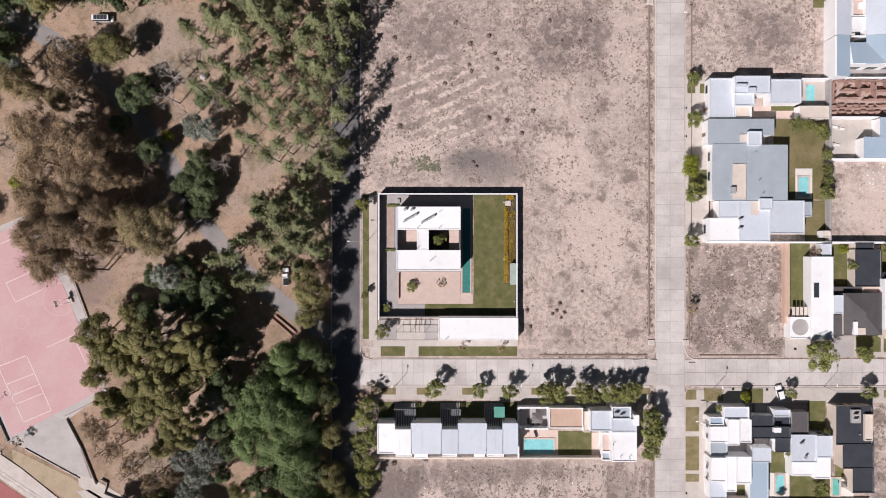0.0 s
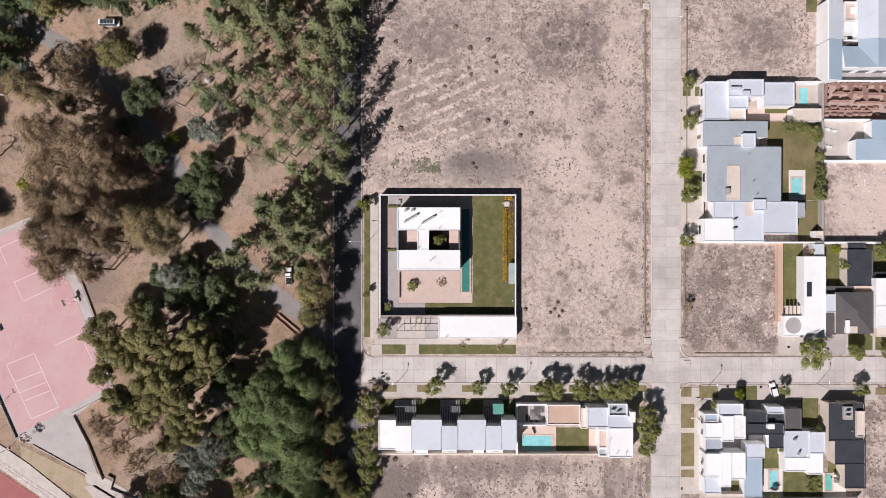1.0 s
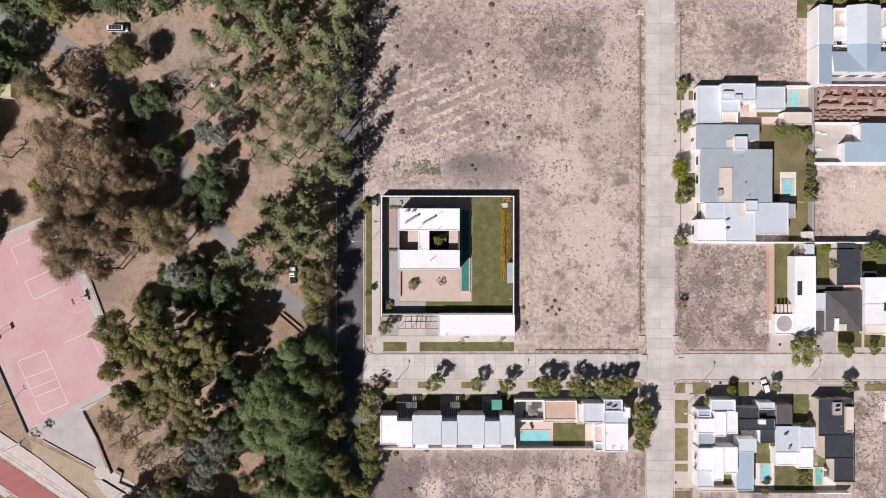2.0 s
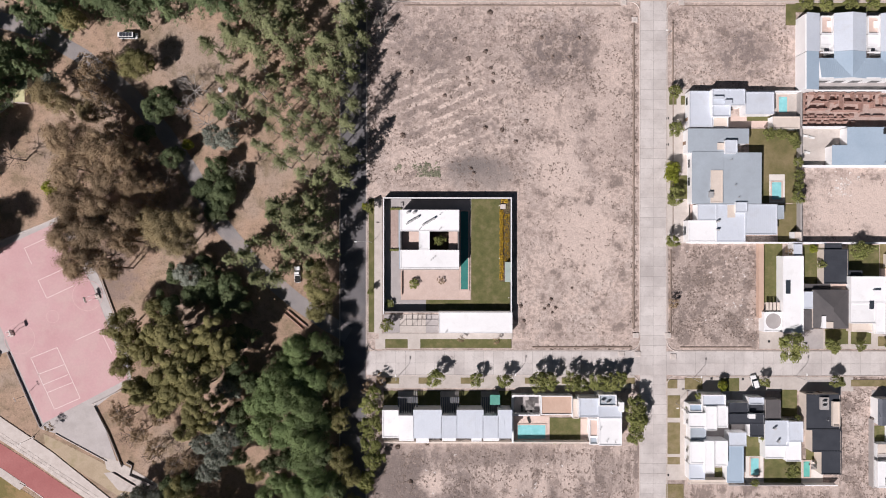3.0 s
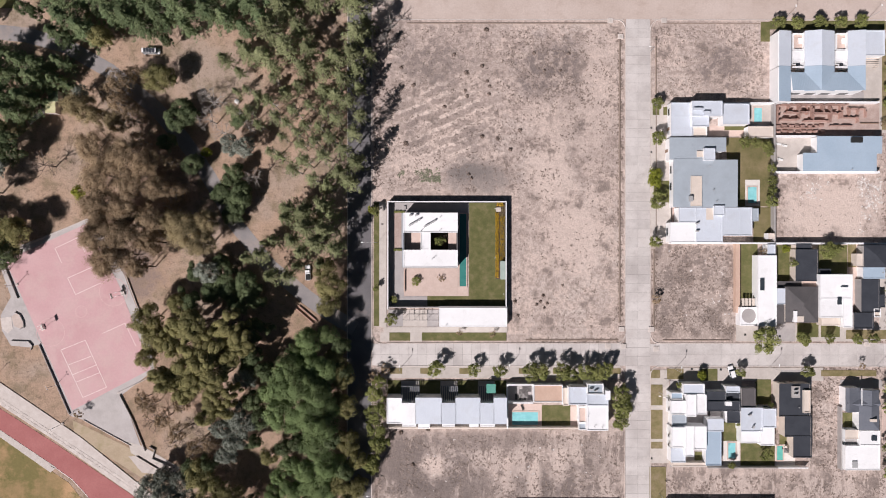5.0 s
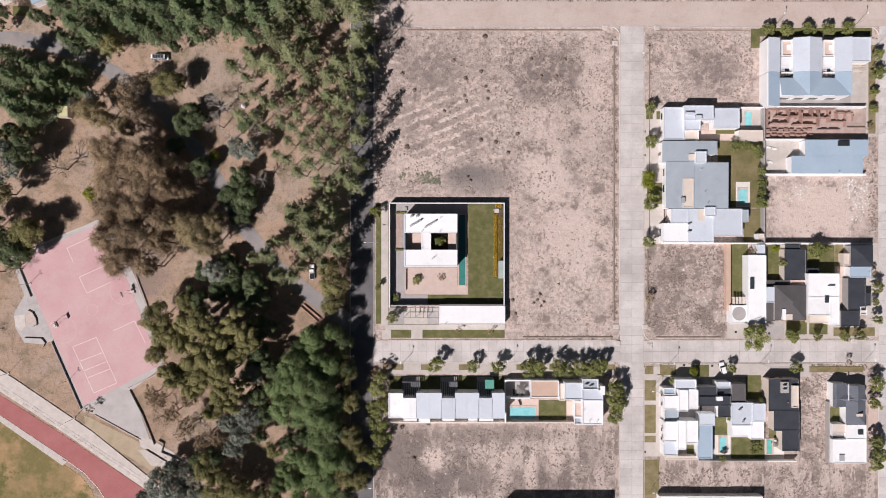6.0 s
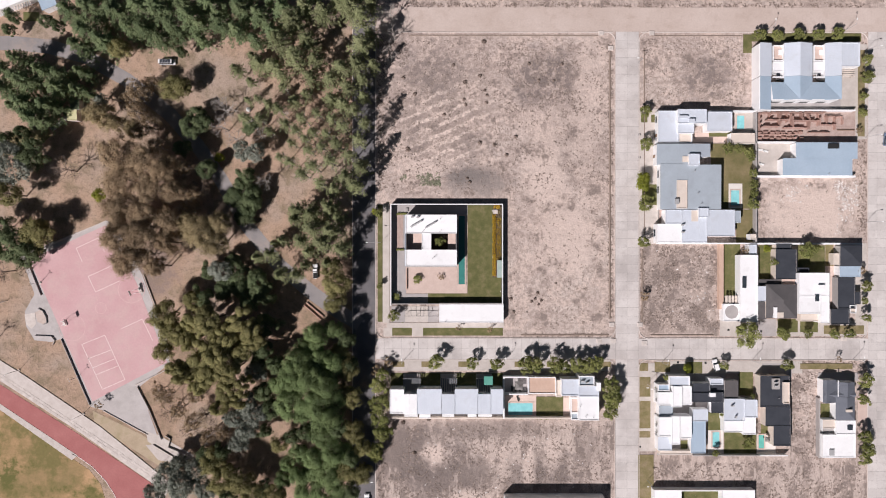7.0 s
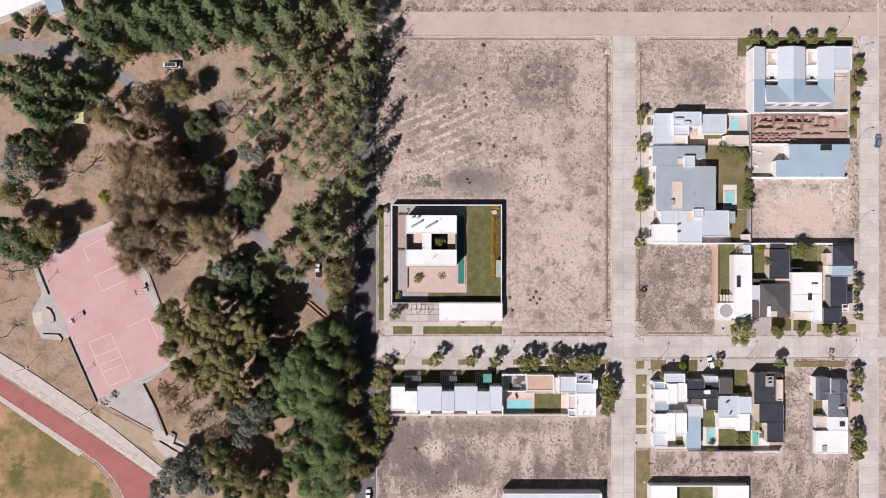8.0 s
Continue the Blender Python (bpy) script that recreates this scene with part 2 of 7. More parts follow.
WOOD = mat("weathered_wood", [(0.2, 0.13, 0.09), (0.28, 0.19, 0.13)], 0.8, 8, 0.2, 0.8)
STEEL = mat("painted_steel", [(0.36, 0.36, 0.36), (0.45, 0.45, 0.45)], 2, 8, 0.1, 0.5, 0.1, bump=0)
DARK_STEEL = mat("dark_steel", [(0.03, 0.03, 0.03), (0.05, 0.05, 0.05)], 2, 8, 0.1, 0.5, 0.3, bump=0)
LAMP_WHITE = mat("lamp_housing", [(0.75, 0.75, 0.73), (0.8, 0.8, 0.78)], 2, 8, 0.05, 0.4, bump=0)
WATER = mat("pool_water", [(0.22, 0.55, 0.57), (0.3, 0.64, 0.66)], 0.5, 1.5, 0.08, 0.06, bump=0.04, ior=1.33)
GREEN_POOL = mat("green_pool_water", [(0.12, 0.42, 0.36), (0.18, 0.52, 0.45)], 0.5, 1.5, 0.08, 0.06, bump=0.04, ior=1.33)
DEEP_WATER = mat("dark_pool_water", [(0.045, 0.19, 0.17), (0.065, 0.24, 0.21)], 0.5, 1.5, 0.08, 0.06, bump=0.04, ior=1.33)
GREEN_GLASS = mat("green_sheet", [(0.09, 0.3, 0.24), (0.13, 0.36, 0.29)], 0.6, 4, 0.08, 0.4, bump=0)
PALE_GLASS = mat("pale_glass_roof", [(0.33, 0.4, 0.36), (0.4, 0.47, 0.43)], 0.6, 4, 0.06, 0.25, bump=0)
GLASS = mat("window_glass", [(0.03, 0.04, 0.05), (0.05, 0.06, 0.07)], 0.5, 3, 0.1, 0.06, bump=0)
CAR_WHITE = mat("white_car_paint", [(0.78, 0.78, 0.78), (0.82, 0.82, 0.82)], 0.5, 3, 0.02, 0.25, bump=0)
CAR_BLUE = mat("blue_car_paint", [(0.2, 0.26, 0.36), (0.24, 0.3, 0.4)], 0.5, 3, 0.02, 0.25, 0.3, bump=0)
MOSS_ROOF = mat("mossy_green_roof", [(0.1, 0.13, 0.08), (0.15, 0.17, 0.1)], 0.8, 5, 0.2)
YELLOW_ROOF = mat("pale_yellow_roof", [(0.5, 0.48, 0.26), (0.58, 0.55, 0.34)], 0.8, 5, 0.1)
RUBBER = mat("black_rubber", [(0.015, 0.015, 0.015), (0.025, 0.025, 0.025)], 3, 9, 0.2, 0.9, bump=0)
BARK = mat("bark", [(0.13, 0.095, 0.075), (0.22, 0.17, 0.14)], 0.8, 6, 0.3, 0.95, bump=0.6)
GREY_BARK = mat("grey_bark", [(0.3, 0.27, 0.24), (0.42, 0.38, 0.35)], 0.8, 6, 0.3, 0.95, bump=0.5)
RUBBLE = mat("white_rubble", [(0.6, 0.56, 0.53), (0.75, 0.72, 0.7)], 0.8, 6, 0.2, 0.9, island=0.2)


def leaf(name, a, b, amount=0.28):
    """Foliage: a matt blade that lets some light through."""
    m = mat(name, [a, b], 0.25, 1.2, 0.25, 0.75, bump=0, vary=0.18, island=amount)
    nodes, links = m.node_tree.nodes, m.node_tree.links
    bsdf = nodes["Principled BSDF"]
    bsdf.inputs["Specular IOR Level"].default_value = 0.2
    thin = nodes.new("ShaderNodeBsdfTranslucent")
    links.new(bsdf.inputs["Base Color"].links[0].from_socket, thin.inputs[0])
    both = nodes.new("ShaderNodeMixShader")
    both.inputs[0].default_value = 0.25
    links.new(bsdf.outputs[0], both.inputs[1])
    links.new(thin.outputs[0], both.inputs[2])
    links.new(both.outputs[0], nodes["Material Output"].inputs[0])
    return m


PINE_LEAF = leaf("pine_needles", (0.19, 0.215, 0.1), (0.3, 0.31, 0.17), 0.15)
CEDAR_LEAF = leaf("dark_conifer_needles", (0.12, 0.17, 0.085), (0.23, 0.27, 0.135), 0.15)
CYPRESS_LEAF = leaf("dark_green_leaves", (0.1, 0.135, 0.065), (0.17, 0.2, 0.1), 0.15)
LUSH_LEAF = leaf("lush_green_leaves", (0.15, 0.21, 0.085), (0.22, 0.275, 0.12), 0.12)
OLIVE_LEAF = leaf("olive_leaves", (0.2, 0.19, 0.08), (0.31, 0.28, 0.125), 0.14)
RUST_LEAF = leaf("rust_brown_leaves", (0.29, 0.215, 0.14), (0.42, 0.315, 0.2), 0.07)
GOLDEN_LEAF = leaf("golden_brown_leaves", (0.28, 0.23, 0.13), (0.37, 0.295, 0.165), 0.1)
GREY_LEAF = leaf("grey_green_leaves", (0.2, 0.22, 0.18), (0.32, 0.335, 0.28), 0.16)
STREET_LEAF = leaf("street_tree_leaves", (0.17, 0.19, 0.06), (0.27, 0.275, 0.1), 0.2)
LIME_LEAF = leaf("yellow_green_leaves", (0.2, 0.23, 0.03), (0.3, 0.3, 0.05))
YELLOW_BLOOM = leaf("yellow_blossom", (0.38, 0.24, 0.025), (0.5, 0.33, 0.04), 0.5)
SCRUB = leaf("dry_scrub", (0.27, 0.215, 0.185), (0.4, 0.325, 0.28), 0.3)
DARK_SCRUB = leaf("dark_scrub", (0.22, 0.172, 0.145), (0.31, 0.242, 0.205), 0.3)
GREEN_SCRUB = leaf("grey_green_weeds", (0.2, 0.21, 0.14), (0.31, 0.3, 0.22), 0.3)

# ---- mesh helpers ----
FACES = ((0, 3, 2, 1), (4, 5, 6, 7), (0, 1, 5, 4), (1, 2, 6, 5), (2, 3, 7, 6), (3, 0, 4, 7))


def add_box(bm, x0, y0, z0, x1, y1, z1, shear=(0, 0)):
    """A box; shear lifts its top by so much per metre along x and y."""
    vs = [bm.verts.new((x, y, z + (shear[0] * (x - x0) + shear[1] * (y - y0) if z == z1 else 0)))
          for z in (z0, z1) for x, y in ((x0, y0), (x1, y0), (x1, y1), (x0, y1))]
    for f in FACES:
        bm.faces.new([vs[i] for i in f])
    return vs


def add_beam(bm, a, b, r0, r1=None, sides=6):
    """A round tapered bar from a to b."""
    a, b = Vector(a), Vector(b)
    r1 = r0 if r1 is None else r1
    q = (b - a).to_track_quat("Z", "Y")
    rings = []
    for c, r in ((a, r0), (b, r1)):
        rings.append([bm.verts.new(c + q @ Vector((r * math.cos(6.2832 * i / sides), r * math.sin(6.2832 * i / sides), 0))) for i in range(sides)])
    for i in range(sides):
        j = (i + 1) % sides
        bm.faces.new((rings[0][i], rings[0][j], rings[1][j], rings[1][i]))
    bm.faces.new(rings[1])
    bm.faces.new(rings[0][::-1])


def mesh_of(bm, name, material):
    bmesh.ops.recalc_face_normals(bm, faces=bm.faces)
    me = bpy.data.meshes.new(name)
    bm.to_mesh(me)
    bm.free()
    me.materials.append(material)
    return me


def part(name, bm, material, parent=None, label=""):
    ob = new(name, mesh_of(bm, name, material))
    ob.parent = parent
    return tagged(ob, label)


def base(name, x, y, z, label, category, group="", kind=""):
    """An empty at a thing's base, which parents its parts."""
    ob = new(name)
    ob.location = (x, y, z)
    return tagged(ob, label, category, group, kind)


def box_part(name, x0, y0, z0, x1, y1, z1, material, parent=None, label="", bevel=0.0, shear=(0, 0)):
    """A box in world coordinates; under a parent it is moved into the parent's place."""
    ox, oy, oz = parent.location if parent else (0, 0, 0)
    bm = bmesh.new()
    add_box(bm, x0 - ox, y0 - oy, z0 - oz, x1 - ox, y1 - oy, z1 - oz, shear)
    if bevel:
        bmesh.ops.bevel(bm, geom=bm.edges[:], offset=bevel, segments=1, affect="EDGES")
    return part(name, bm, material, parent, label)


def slab_area(name, x0, y0, x1, y1, top, material, label, category, bevel=0.02):
    """A flat piece of the setting, let into the ground."""
    return tagged(box_part(name, x0, y0, -0.2, x1, y1, top, material, None, label, bevel), "", category, "", "structure")


def polygon_area(name, points, top, material, label, category):
    bm = bmesh.new()
    low = [bm.verts.new((x, y, -0.2)) for x, y in points]
    high = [bm.verts.new((x, y, top)) for x, y in points]
    bm.faces.new(high)
    bm.faces.new(low[::-1])
    for i in range(len(points)):
        j = (i + 1) % len(points)
        bm.faces.new((low[i], low[j], high[j], high[i]))
    return tagged(part(name, bm, material), label, category, "", "structure")

# ---- ground, roads, pavements ----
bm = bmesh.new()
bmesh.ops.create_grid(bm, x_segments=8, y_segments=8, size=2500)
tagged(part("ground", bm, SOIL), "dry pinkish-brown soil with sparse scrub, out to the horizon", "ground", "", "structure")

ASPHALT_ROAD = slab_area("road_park_side", -31.3, -140, -23.6, 140, 0.03, ASPHALT, "dark asphalt road along the park, under tree shade", "road")
slab_area("road_north", -23.4, 75.6, 200, 84.0, 0.03, DIRT_ROAD, "wide pale packed-dirt road with tyre marks", "road")
def lane(name, centres, width, material, label):
    """A winding lane: a thin slab that follows its centre line."""
    left, right = [], []
    for i, (x, y) in enumerate(centres):
        ax, ay = centres[max(0, i - 1)]
        bx, by = centres[min(len(centres) - 1, i + 1)]
        n = Vector((ay - by, bx - ax, 0)).normalized() * width / 2
        left.append((x + n.x, y + n.y))
        right.append((x - n.x, y - n.y))
    return polygon_area(name, right + left[::-1], 0.034, material, label, "road")


lane("road_park", [(-164.87, 71.44), (-148.87, 71.44), (-136.87, 70.24), (-123.87, 66.64), (-109.87, 58.65), (-94.87, 46.65), (-85.27, 35.85), (-77.27, 24.25), (-67.87, 7.85), (-56.88, -5.75), (-44.88, -15.75), (-36.88, -21.35), (-28.88, -26.15)], 4.9, GREY_GRAVEL, "worn grey asphalt lane winding through the park")


def slab_street(name, x0, y0, x1, y1, along, label):
    """A concrete street: a dark bed with two lanes of cast slabs, each a piece of its own."""
    street = slab_area(name, x0, y0, x1, y1, 0.03, JOINT, label, "road")
    long_side = (y1 - y0) if along == "y" else (x1 - x0)
    count = max(1, round(long_side / 3.0))
    step, half = long_side / count, ((x1 - x0) if along == "y" else (y1 - y0)) / 2
    bm = bmesh.new()
    w, d = (half, step) if along == "y" else (step, half)
    add_box(bm, -w / 2 + 0.028, -d / 2 + 0.028, -0.05, w / 2 - 0.028, d / 2 - 0.028, 0.02)
    me = mesh_of(bm, "slab", CONCRETE)
    rnd = random.Random(name)
    for i in range(count):
        for lane in (-0.5, 0.5):
            ob = new("slab", me)
            ob.parent = street
            mid = ((x0 + x1) / 2 + lane * half, y0 + (i + 0.5) * step) if along == "y" else (x0 + (i + 0.5) * step, (y0 + y1) / 2 + lane * half)
            ob.location = (*mid, 0.035 + rnd.uniform(-0.004, 0.004))
    return street


slab_street("road_middle", 59.9, -140, 67.9, 75.6, "y", "pale cast-concrete street with jointed slabs")
slab_street("road_south", -23.4, -38.2, 59.9, -31.0, "x", "pale cast-concrete street in front of the walled house")
slab_street("road_southeast", 67.9, -38.2, 147.6, -31.0, "x", "pale cast-concrete street between the housing blocks")
slab_street("road_east", 147.6, -140, 153.8, 75.6, "y", "pale cast-concrete street on the far side of the block")
slab_street("road_far_east", 153.8, -38.2, 200, -31.0, "x", "pale cast-concrete street leading away east")


def kerb(x0, y0, x1, y1, label="pale concrete kerb"):
    tagged(box_part("kerb", x0, y0, -0.1, x1, y1, 0.17, KERB, None, label, 0.03), "", "kerb", "", "structure")


# kerbs round the large empty block
kerb(-18.6, -30.95, 59.0, -30.7)
kerb(59.6, -26, 59.85, 73)
kerb(-21.5, 75.2, 59.0, 75.5)
kerb(67.95, -28.0, 68.2, 73)
kerb(70.0, -30.95, 147.0, -30.7)
kerb(68.6, 75.2, 147, 75.5)
kerb(147.3, -28, 147.55, 73)
kerb(153.85, -28, 154.1, 120)
kerb(-23.55, -30, -23.3, 75)
kerb(-23.55, -130, -23.3, -40)
kerb(-31.6, -130, -31.35, 130)
kerb(-20, -38.55, 58, -38.25)
kerb(70, -38.55, 147, -38.25)
kerb(67.95, -130, 68.2, -40)
kerb(59.6, -130, 59.85, -41)
kerb(147.3, -130, 147.55, -40)
kerb(153.85, -130, 154.1, -40)


def corner_kerb(x, y, quarter):
    """A rounded kerb at a street corner, made of short chords."""
    bm = bmesh.new()
    ring = [(3.2 * math.cos(radians(quarter + 90 * i / 8)), 3.2 * math.sin(radians(quarter + 90 * i / 8))) for i in range(9)]
    for (ax, ay), (bx, by) in zip(ring, ring[1:]):
        add_beam(bm, (x + ax, y + ay, 0.05), (x + bx, y + by, 0.05), 0.16, 0.16, 5)
    tagged(part("kerb", bm, KERB), "rounded concrete kerb at a street corner", "kerb", "", "structure")


for cx, cy, q in ((56.6, -27.7, 270), (71.2, -27.7, 180), (56.6, -41.5, 0), (71.2, -41.5, 90), (144.3, -27.7, 270), (144.3, -41.5, 0), (-20.1, -27.7, 180), (-20.1, -41.5, 90),
                  (56.6, 72.2, 0), (71.2, 72.2, 90), (144.3, 72.2, 0), (157.1, -27.7, 180), (157.1, -41.5, 90)):
    corner_kerb(cx, cy, q)

# low earth bank with a dark edge along the empty block
for x0, y0, x1, y1 in ((27, -30.0, 57.5, -29.4), (57.6, -24, 58.2, 70), (-12, 74.0, 54, 74.5), (69.6, 5, 70.1, 70), (68.9, -26, 69.5, 0), (72, -30.0, 94, -29.5), (72, 74.0, 104, 74.4)):
    slab_area("earth_bank", x0, y0, x1, y1, 0.18, BANK, "low dark bank of earth and weeds behind the kerb", "bank", 0.15)

# pavements and verges before the walled house
slab_area("pavement", -19.56, -27.30, 21.05, -25.55, 0.15, PAVING, "pale concrete pavement before the walled house", "pavement")
slab_area("pavement", -20.99, -25.55, -18.60, 15.38, 0.15, PAVING, "pale concrete pavement along the side wall", "pavement")
slab_area("driveway", -10.80, -30.33, -6.98, -27.30, 0.15, PAVING, "pale concrete driveway to the gate", "driveway")
slab_area("verge", -17.65, -30.01, -10.80, -27.30, 0.16, LAWN, "mown grass verge with a dark soil edge", "verge")
slab_area("verge", -6.98, -30.01, 20.73, -27.30, 0.16, LAWN, "long mown grass verge with young shrubs", "verge")
slab_area("verge", -22.74, -25.23, -20.99, 15.38, 0.16, LAWN, "narrow grass verge beside the park road", "verge")
slab_area("pavement", -20.67, -30.33, -17.65, -27.30, 0.14, PAVING, "pale concrete pavement at the corner", "pavement")

# south side of the street: pavement, driveways, planting beds
slab_area("pavement", -19.88, -42.27, 58.16, -38.45, 0.13, PAVING, "pale concrete pavement before the terraced houses", "pavement")
for x0, x1 in ((-17.5, -13.4), (-7.5, -3.5), (5.3, 9.2), (24.8, 34.4), (36.0, 40.0), (54.3, 58.2)):
    slab_area("planting_bed", x0, -40.9, x1, -39.0, 0.16, DRY_GRASS, "small planting bed with dry grass in the pavement", "bed")

# verges and pavements round the eastern blocks
slab_area("pavement", 68.03, -70.14, 74.08, -39.56, 0.12, PAVING, "pale concrete pavement with grass strips", "pavement")
slab_area("verge", 68.03, -42.27, 71.22, -39.56, 0.15, DRY_GRASS, "dry grass strip in the pavement", "verge")
slab_area("verge", 68.03, -51.19, 72.01, -44.34, 0.15, DRY_GRASS, "dry grass strip in the pavement", "verge")
slab_area("verge", 68.03, -62.18, 72.01, -52.62, 0.15, DRY_GRASS, "dry grass strip in the pavement", "verge")
slab_area("verge", 68.03, -65.36, 72.01, -63.13, 0.15, DRY_GRASS, "dry grass strip in the pavement", "verge")
slab_area("verge", 67.74, -88.16, 73.14, -71.36, 0.15, DRY_GRASS, "dry grass strip beside the concrete street", "verge")
slab_area("pavement", 74.08, -43.07, 124.72, -38.77, 0.12, PAVING, "pale concrete pavement with driveways", "pavement")
slab_area("verge", 73.44, -42.59, 78.86, -39.09, 0.15, DRY_GRASS, "dry grass plot in the pavement", "verge")
slab_area("verge", 84.43, -43.07, 90.01, -39.09, 0.15, LAWN, "small lawn between driveways", "verge")
slab_area("verge", 102.75, -50.71, 107.6, -42.6, 0.15, LAWN, "front garden with lawn and pale stones", "verge")
slab_area("pavement", 68.19, 1.84, 75.04, 48.82, 0.12, PAVING, "pale paved forecourts before the houses", "pavement")
slab_area("verge", 68.67, 44.04, 70.90, 46.75, 0.15, LAWN, "small grass plot in the forecourt", "verge")
slab_area("verge", 72.17, 44.04, 74.40, 46.75, 0.15, LAWN, "small grass plot in the forecourt", "verge")
slab_area("verge", 68.99, 15.38, 74.88, 22.54, 0.15, LAWN, "front garden lawn before the grey house", "verge")
slab_area("pavement", 96.14, -30.17, 143.14, -24.77, 0.12, PAVING, "pale concrete pavement with driveways", "pavement")
slab_area("verge", 116.14, -28.77, 123.14, -24.17, 0.15, LAWN, "front lawn with round shrubs", "verge")
slab_area("verge", 123.94, -28.77, 130.14, -24.97, 0.15, LAWN, "front lawn beside a driveway", "verge")
slab_area("verge", 132.14, -29.37, 146.14, -26.37, 0.15, DRY_GRASS, "dry planting strip by the pavement", "verge")
slab_area("pavement", 143.14, -29.77, 147.14, 2.23, 0.12, PAVING, "pale concrete pavement along the east street", "pavement")
slab_area("pavement", 143.14, 38.23, 147.14, 71.22, 0.12, PAVING, "pale concrete pavement along the east street", "pavement")
slab_area("verge", 143.94, 39.23, 146.34, 69.22, 0.15, DRY_GRASS, "dry grass verge with young trees", "verge")
slab_area("verge", 104.14, 68.22, 107.14, 74.62, 0.15, LAWN, "unmown green strip beside the terraced houses", "verge")
slab_area("verge", 107.14, 72.22, 145.14, 75.02, 0.15, LAWN, "grass verge behind the terraced houses", "verge")
slab_area("verge", 124.0, -41.6, 142.14, -39.6, 0.16, DRY_GRASS, "rough grass along an empty plot", "verge")

# ---- sports ground ----
polygon_area("court_apron", [(-146.87, -2.15), (-116.87, 9.85), (-113.87, 8.25), (-104.47, -9.15), (-95.87, -31.75), (-94.87, -39.75), (-105.27, -47.75), (-99.27, -64.74), (-104.47, -63.15)]
             + [(-117.87, -56.15), (-122.47, -54.75), (-132.87, -31.35), (-135.87, -32.35), (-141.87, -31.75), (-144.87, -26.75), (-145.27, -21.75), (-141.87, -15.75)], 0.05, OLD_CONCRETE, "pale concrete apron round the ball court", "apron")
polygon_area("ball_court", [(-143.64, -3.77), (-117.24, 8.23), (-106.44, -11.77), (-95.84, -39.37), (-121.64, -52.97)], 0.09, COURT, "faded pink painted concrete ball court", "court")
polygon_area("running_track", [(-168.83, -37.77), (-156.84, -45.17), (-126.84, -64.16), (-100.04, -82.16), (-104.44, -89.76), (-106.84, -103.76), (-113.84, -103.76), (-112.44, -88.76), (-116.84, -80.76),
                               (-121.84, -75.36), (-126.84, -72.16), (-156.84, -52.57), (-168.83, -45.37)], 0.06, TRACK, "dusty red running track", "track")
polygon_area("sports_pitch", [(-172.83, -44.77), (-156.84, -54.16), (-128.84, -72.76), (-122.84, -76.76), (-118.84, -81.76), (-115.84, -91.76), (-118.84, -111.76), (-172.83, -111.76)], 0.04, FIELD,
             "worn sports pitch, bare brown earth with green patches", "pitch")
polygon_area("track_step", [(-168.83, -30.17), (-156.84, -36.77), (-144.84, -44.17), (-118.84, -61.76), (-94.44, -81.36), (-96.84, -84.16), (-98.44, -82.96), (-126.84, -63.16), (-156.84, -43.77), (-168.83, -36.17)],
             0.25, KERB, "pale concrete terrace along the running track", "terrace")
polygon_area("track_step", [(-94.24, -81.56), (-98.24, -89.76), (-99.64, -103.76), (-103.24, -103.76), (-101.64, -88.96), (-98.44, -83.16)], 0.24, KERB, "pale concrete terrace round the end of the track", "terrace")
polygon_area("track_kerb", [(-168.83, -44.57), (-156.84, -51.77), (-126.84, -71.76), (-128.84, -73.36), (-156.84, -53.77), (-168.83, -46.57)], 0.12, KERB, "broad white inner kerb of the running track", "kerb")
polygon_area("shot_apron", [(-103.24, -63.36), (-98.84, -64.56), (-86.44, -71.76), (-88.84, -74.16), (-94.44, -71.76), (-102.44, -66.96)], 0.06, PAVING, "pale concrete path beside the court", "path")


polygon_area("worn_slab", [(-103.27, -68.14), (-99.87, -67.74), (-93.27, -71.74), (-93.67, -74.14), (-98.87, -73.34)], 0.06, KERB, "old worn concrete slab in the grass", "slab")
polygon_area("verge", [(-121.67, -56.15), (-104.47, -64.55), (-96.87, -69.74), (-87.87, -76.14), (-90.87, -80.14), (-120.87, -61.35)], 0.035, PARCHED, "parched grass bank between court and track", "verge")


terrace = bpy.data.objects["track_step"]
bm = bmesh.new()
add_box(bm, -0.72, -0.42, 0, 0.72, 0.42, 0.05)
block_mesh = mesh_of(bm, "block", KERB)
along = Vector((-98.6 + 166.0, -82.4 + 38.0, 0))
for i in range(54):
    spot_at = Vector((-166.0, -36.7, 0.24)) + along * (i + 0.5) / 54
    for row_at in (0.0, 0.95):
        ob = new("block", block_mesh)
        ob.parent = terrace
        ob.location = spot_at + Vector((0.55, 0.835, 0)) * row_at
        ob.rotation_euler[2] = math.atan2(along.y, along.x)


def court_line(ax, ay, bx, by, z=0.1, w=0.09):
    bm = bmesh.new()
    a, b = Vector((ax, ay, 0)), Vector((bx, by, 0))
    d = (b - a).normalized()
    n = Vector((-d.y, d.x, 0)) * w
    vs = [bm.verts.new(v + Vector((0, 0, z))) for v in (a - n, b - n, b + n, a + n)]
    ext = bmesh.ops.extrude_face_region(bm, geom=[bm.faces.new(vs)])
    for v in ext["geom"]:
        if isinstance(v, bmesh.types.BMVert):
            v.co.z -= 0.02
    tagged(part("court_line", bm, LINE), "faded white painted line on the court", "line", "", "structure")


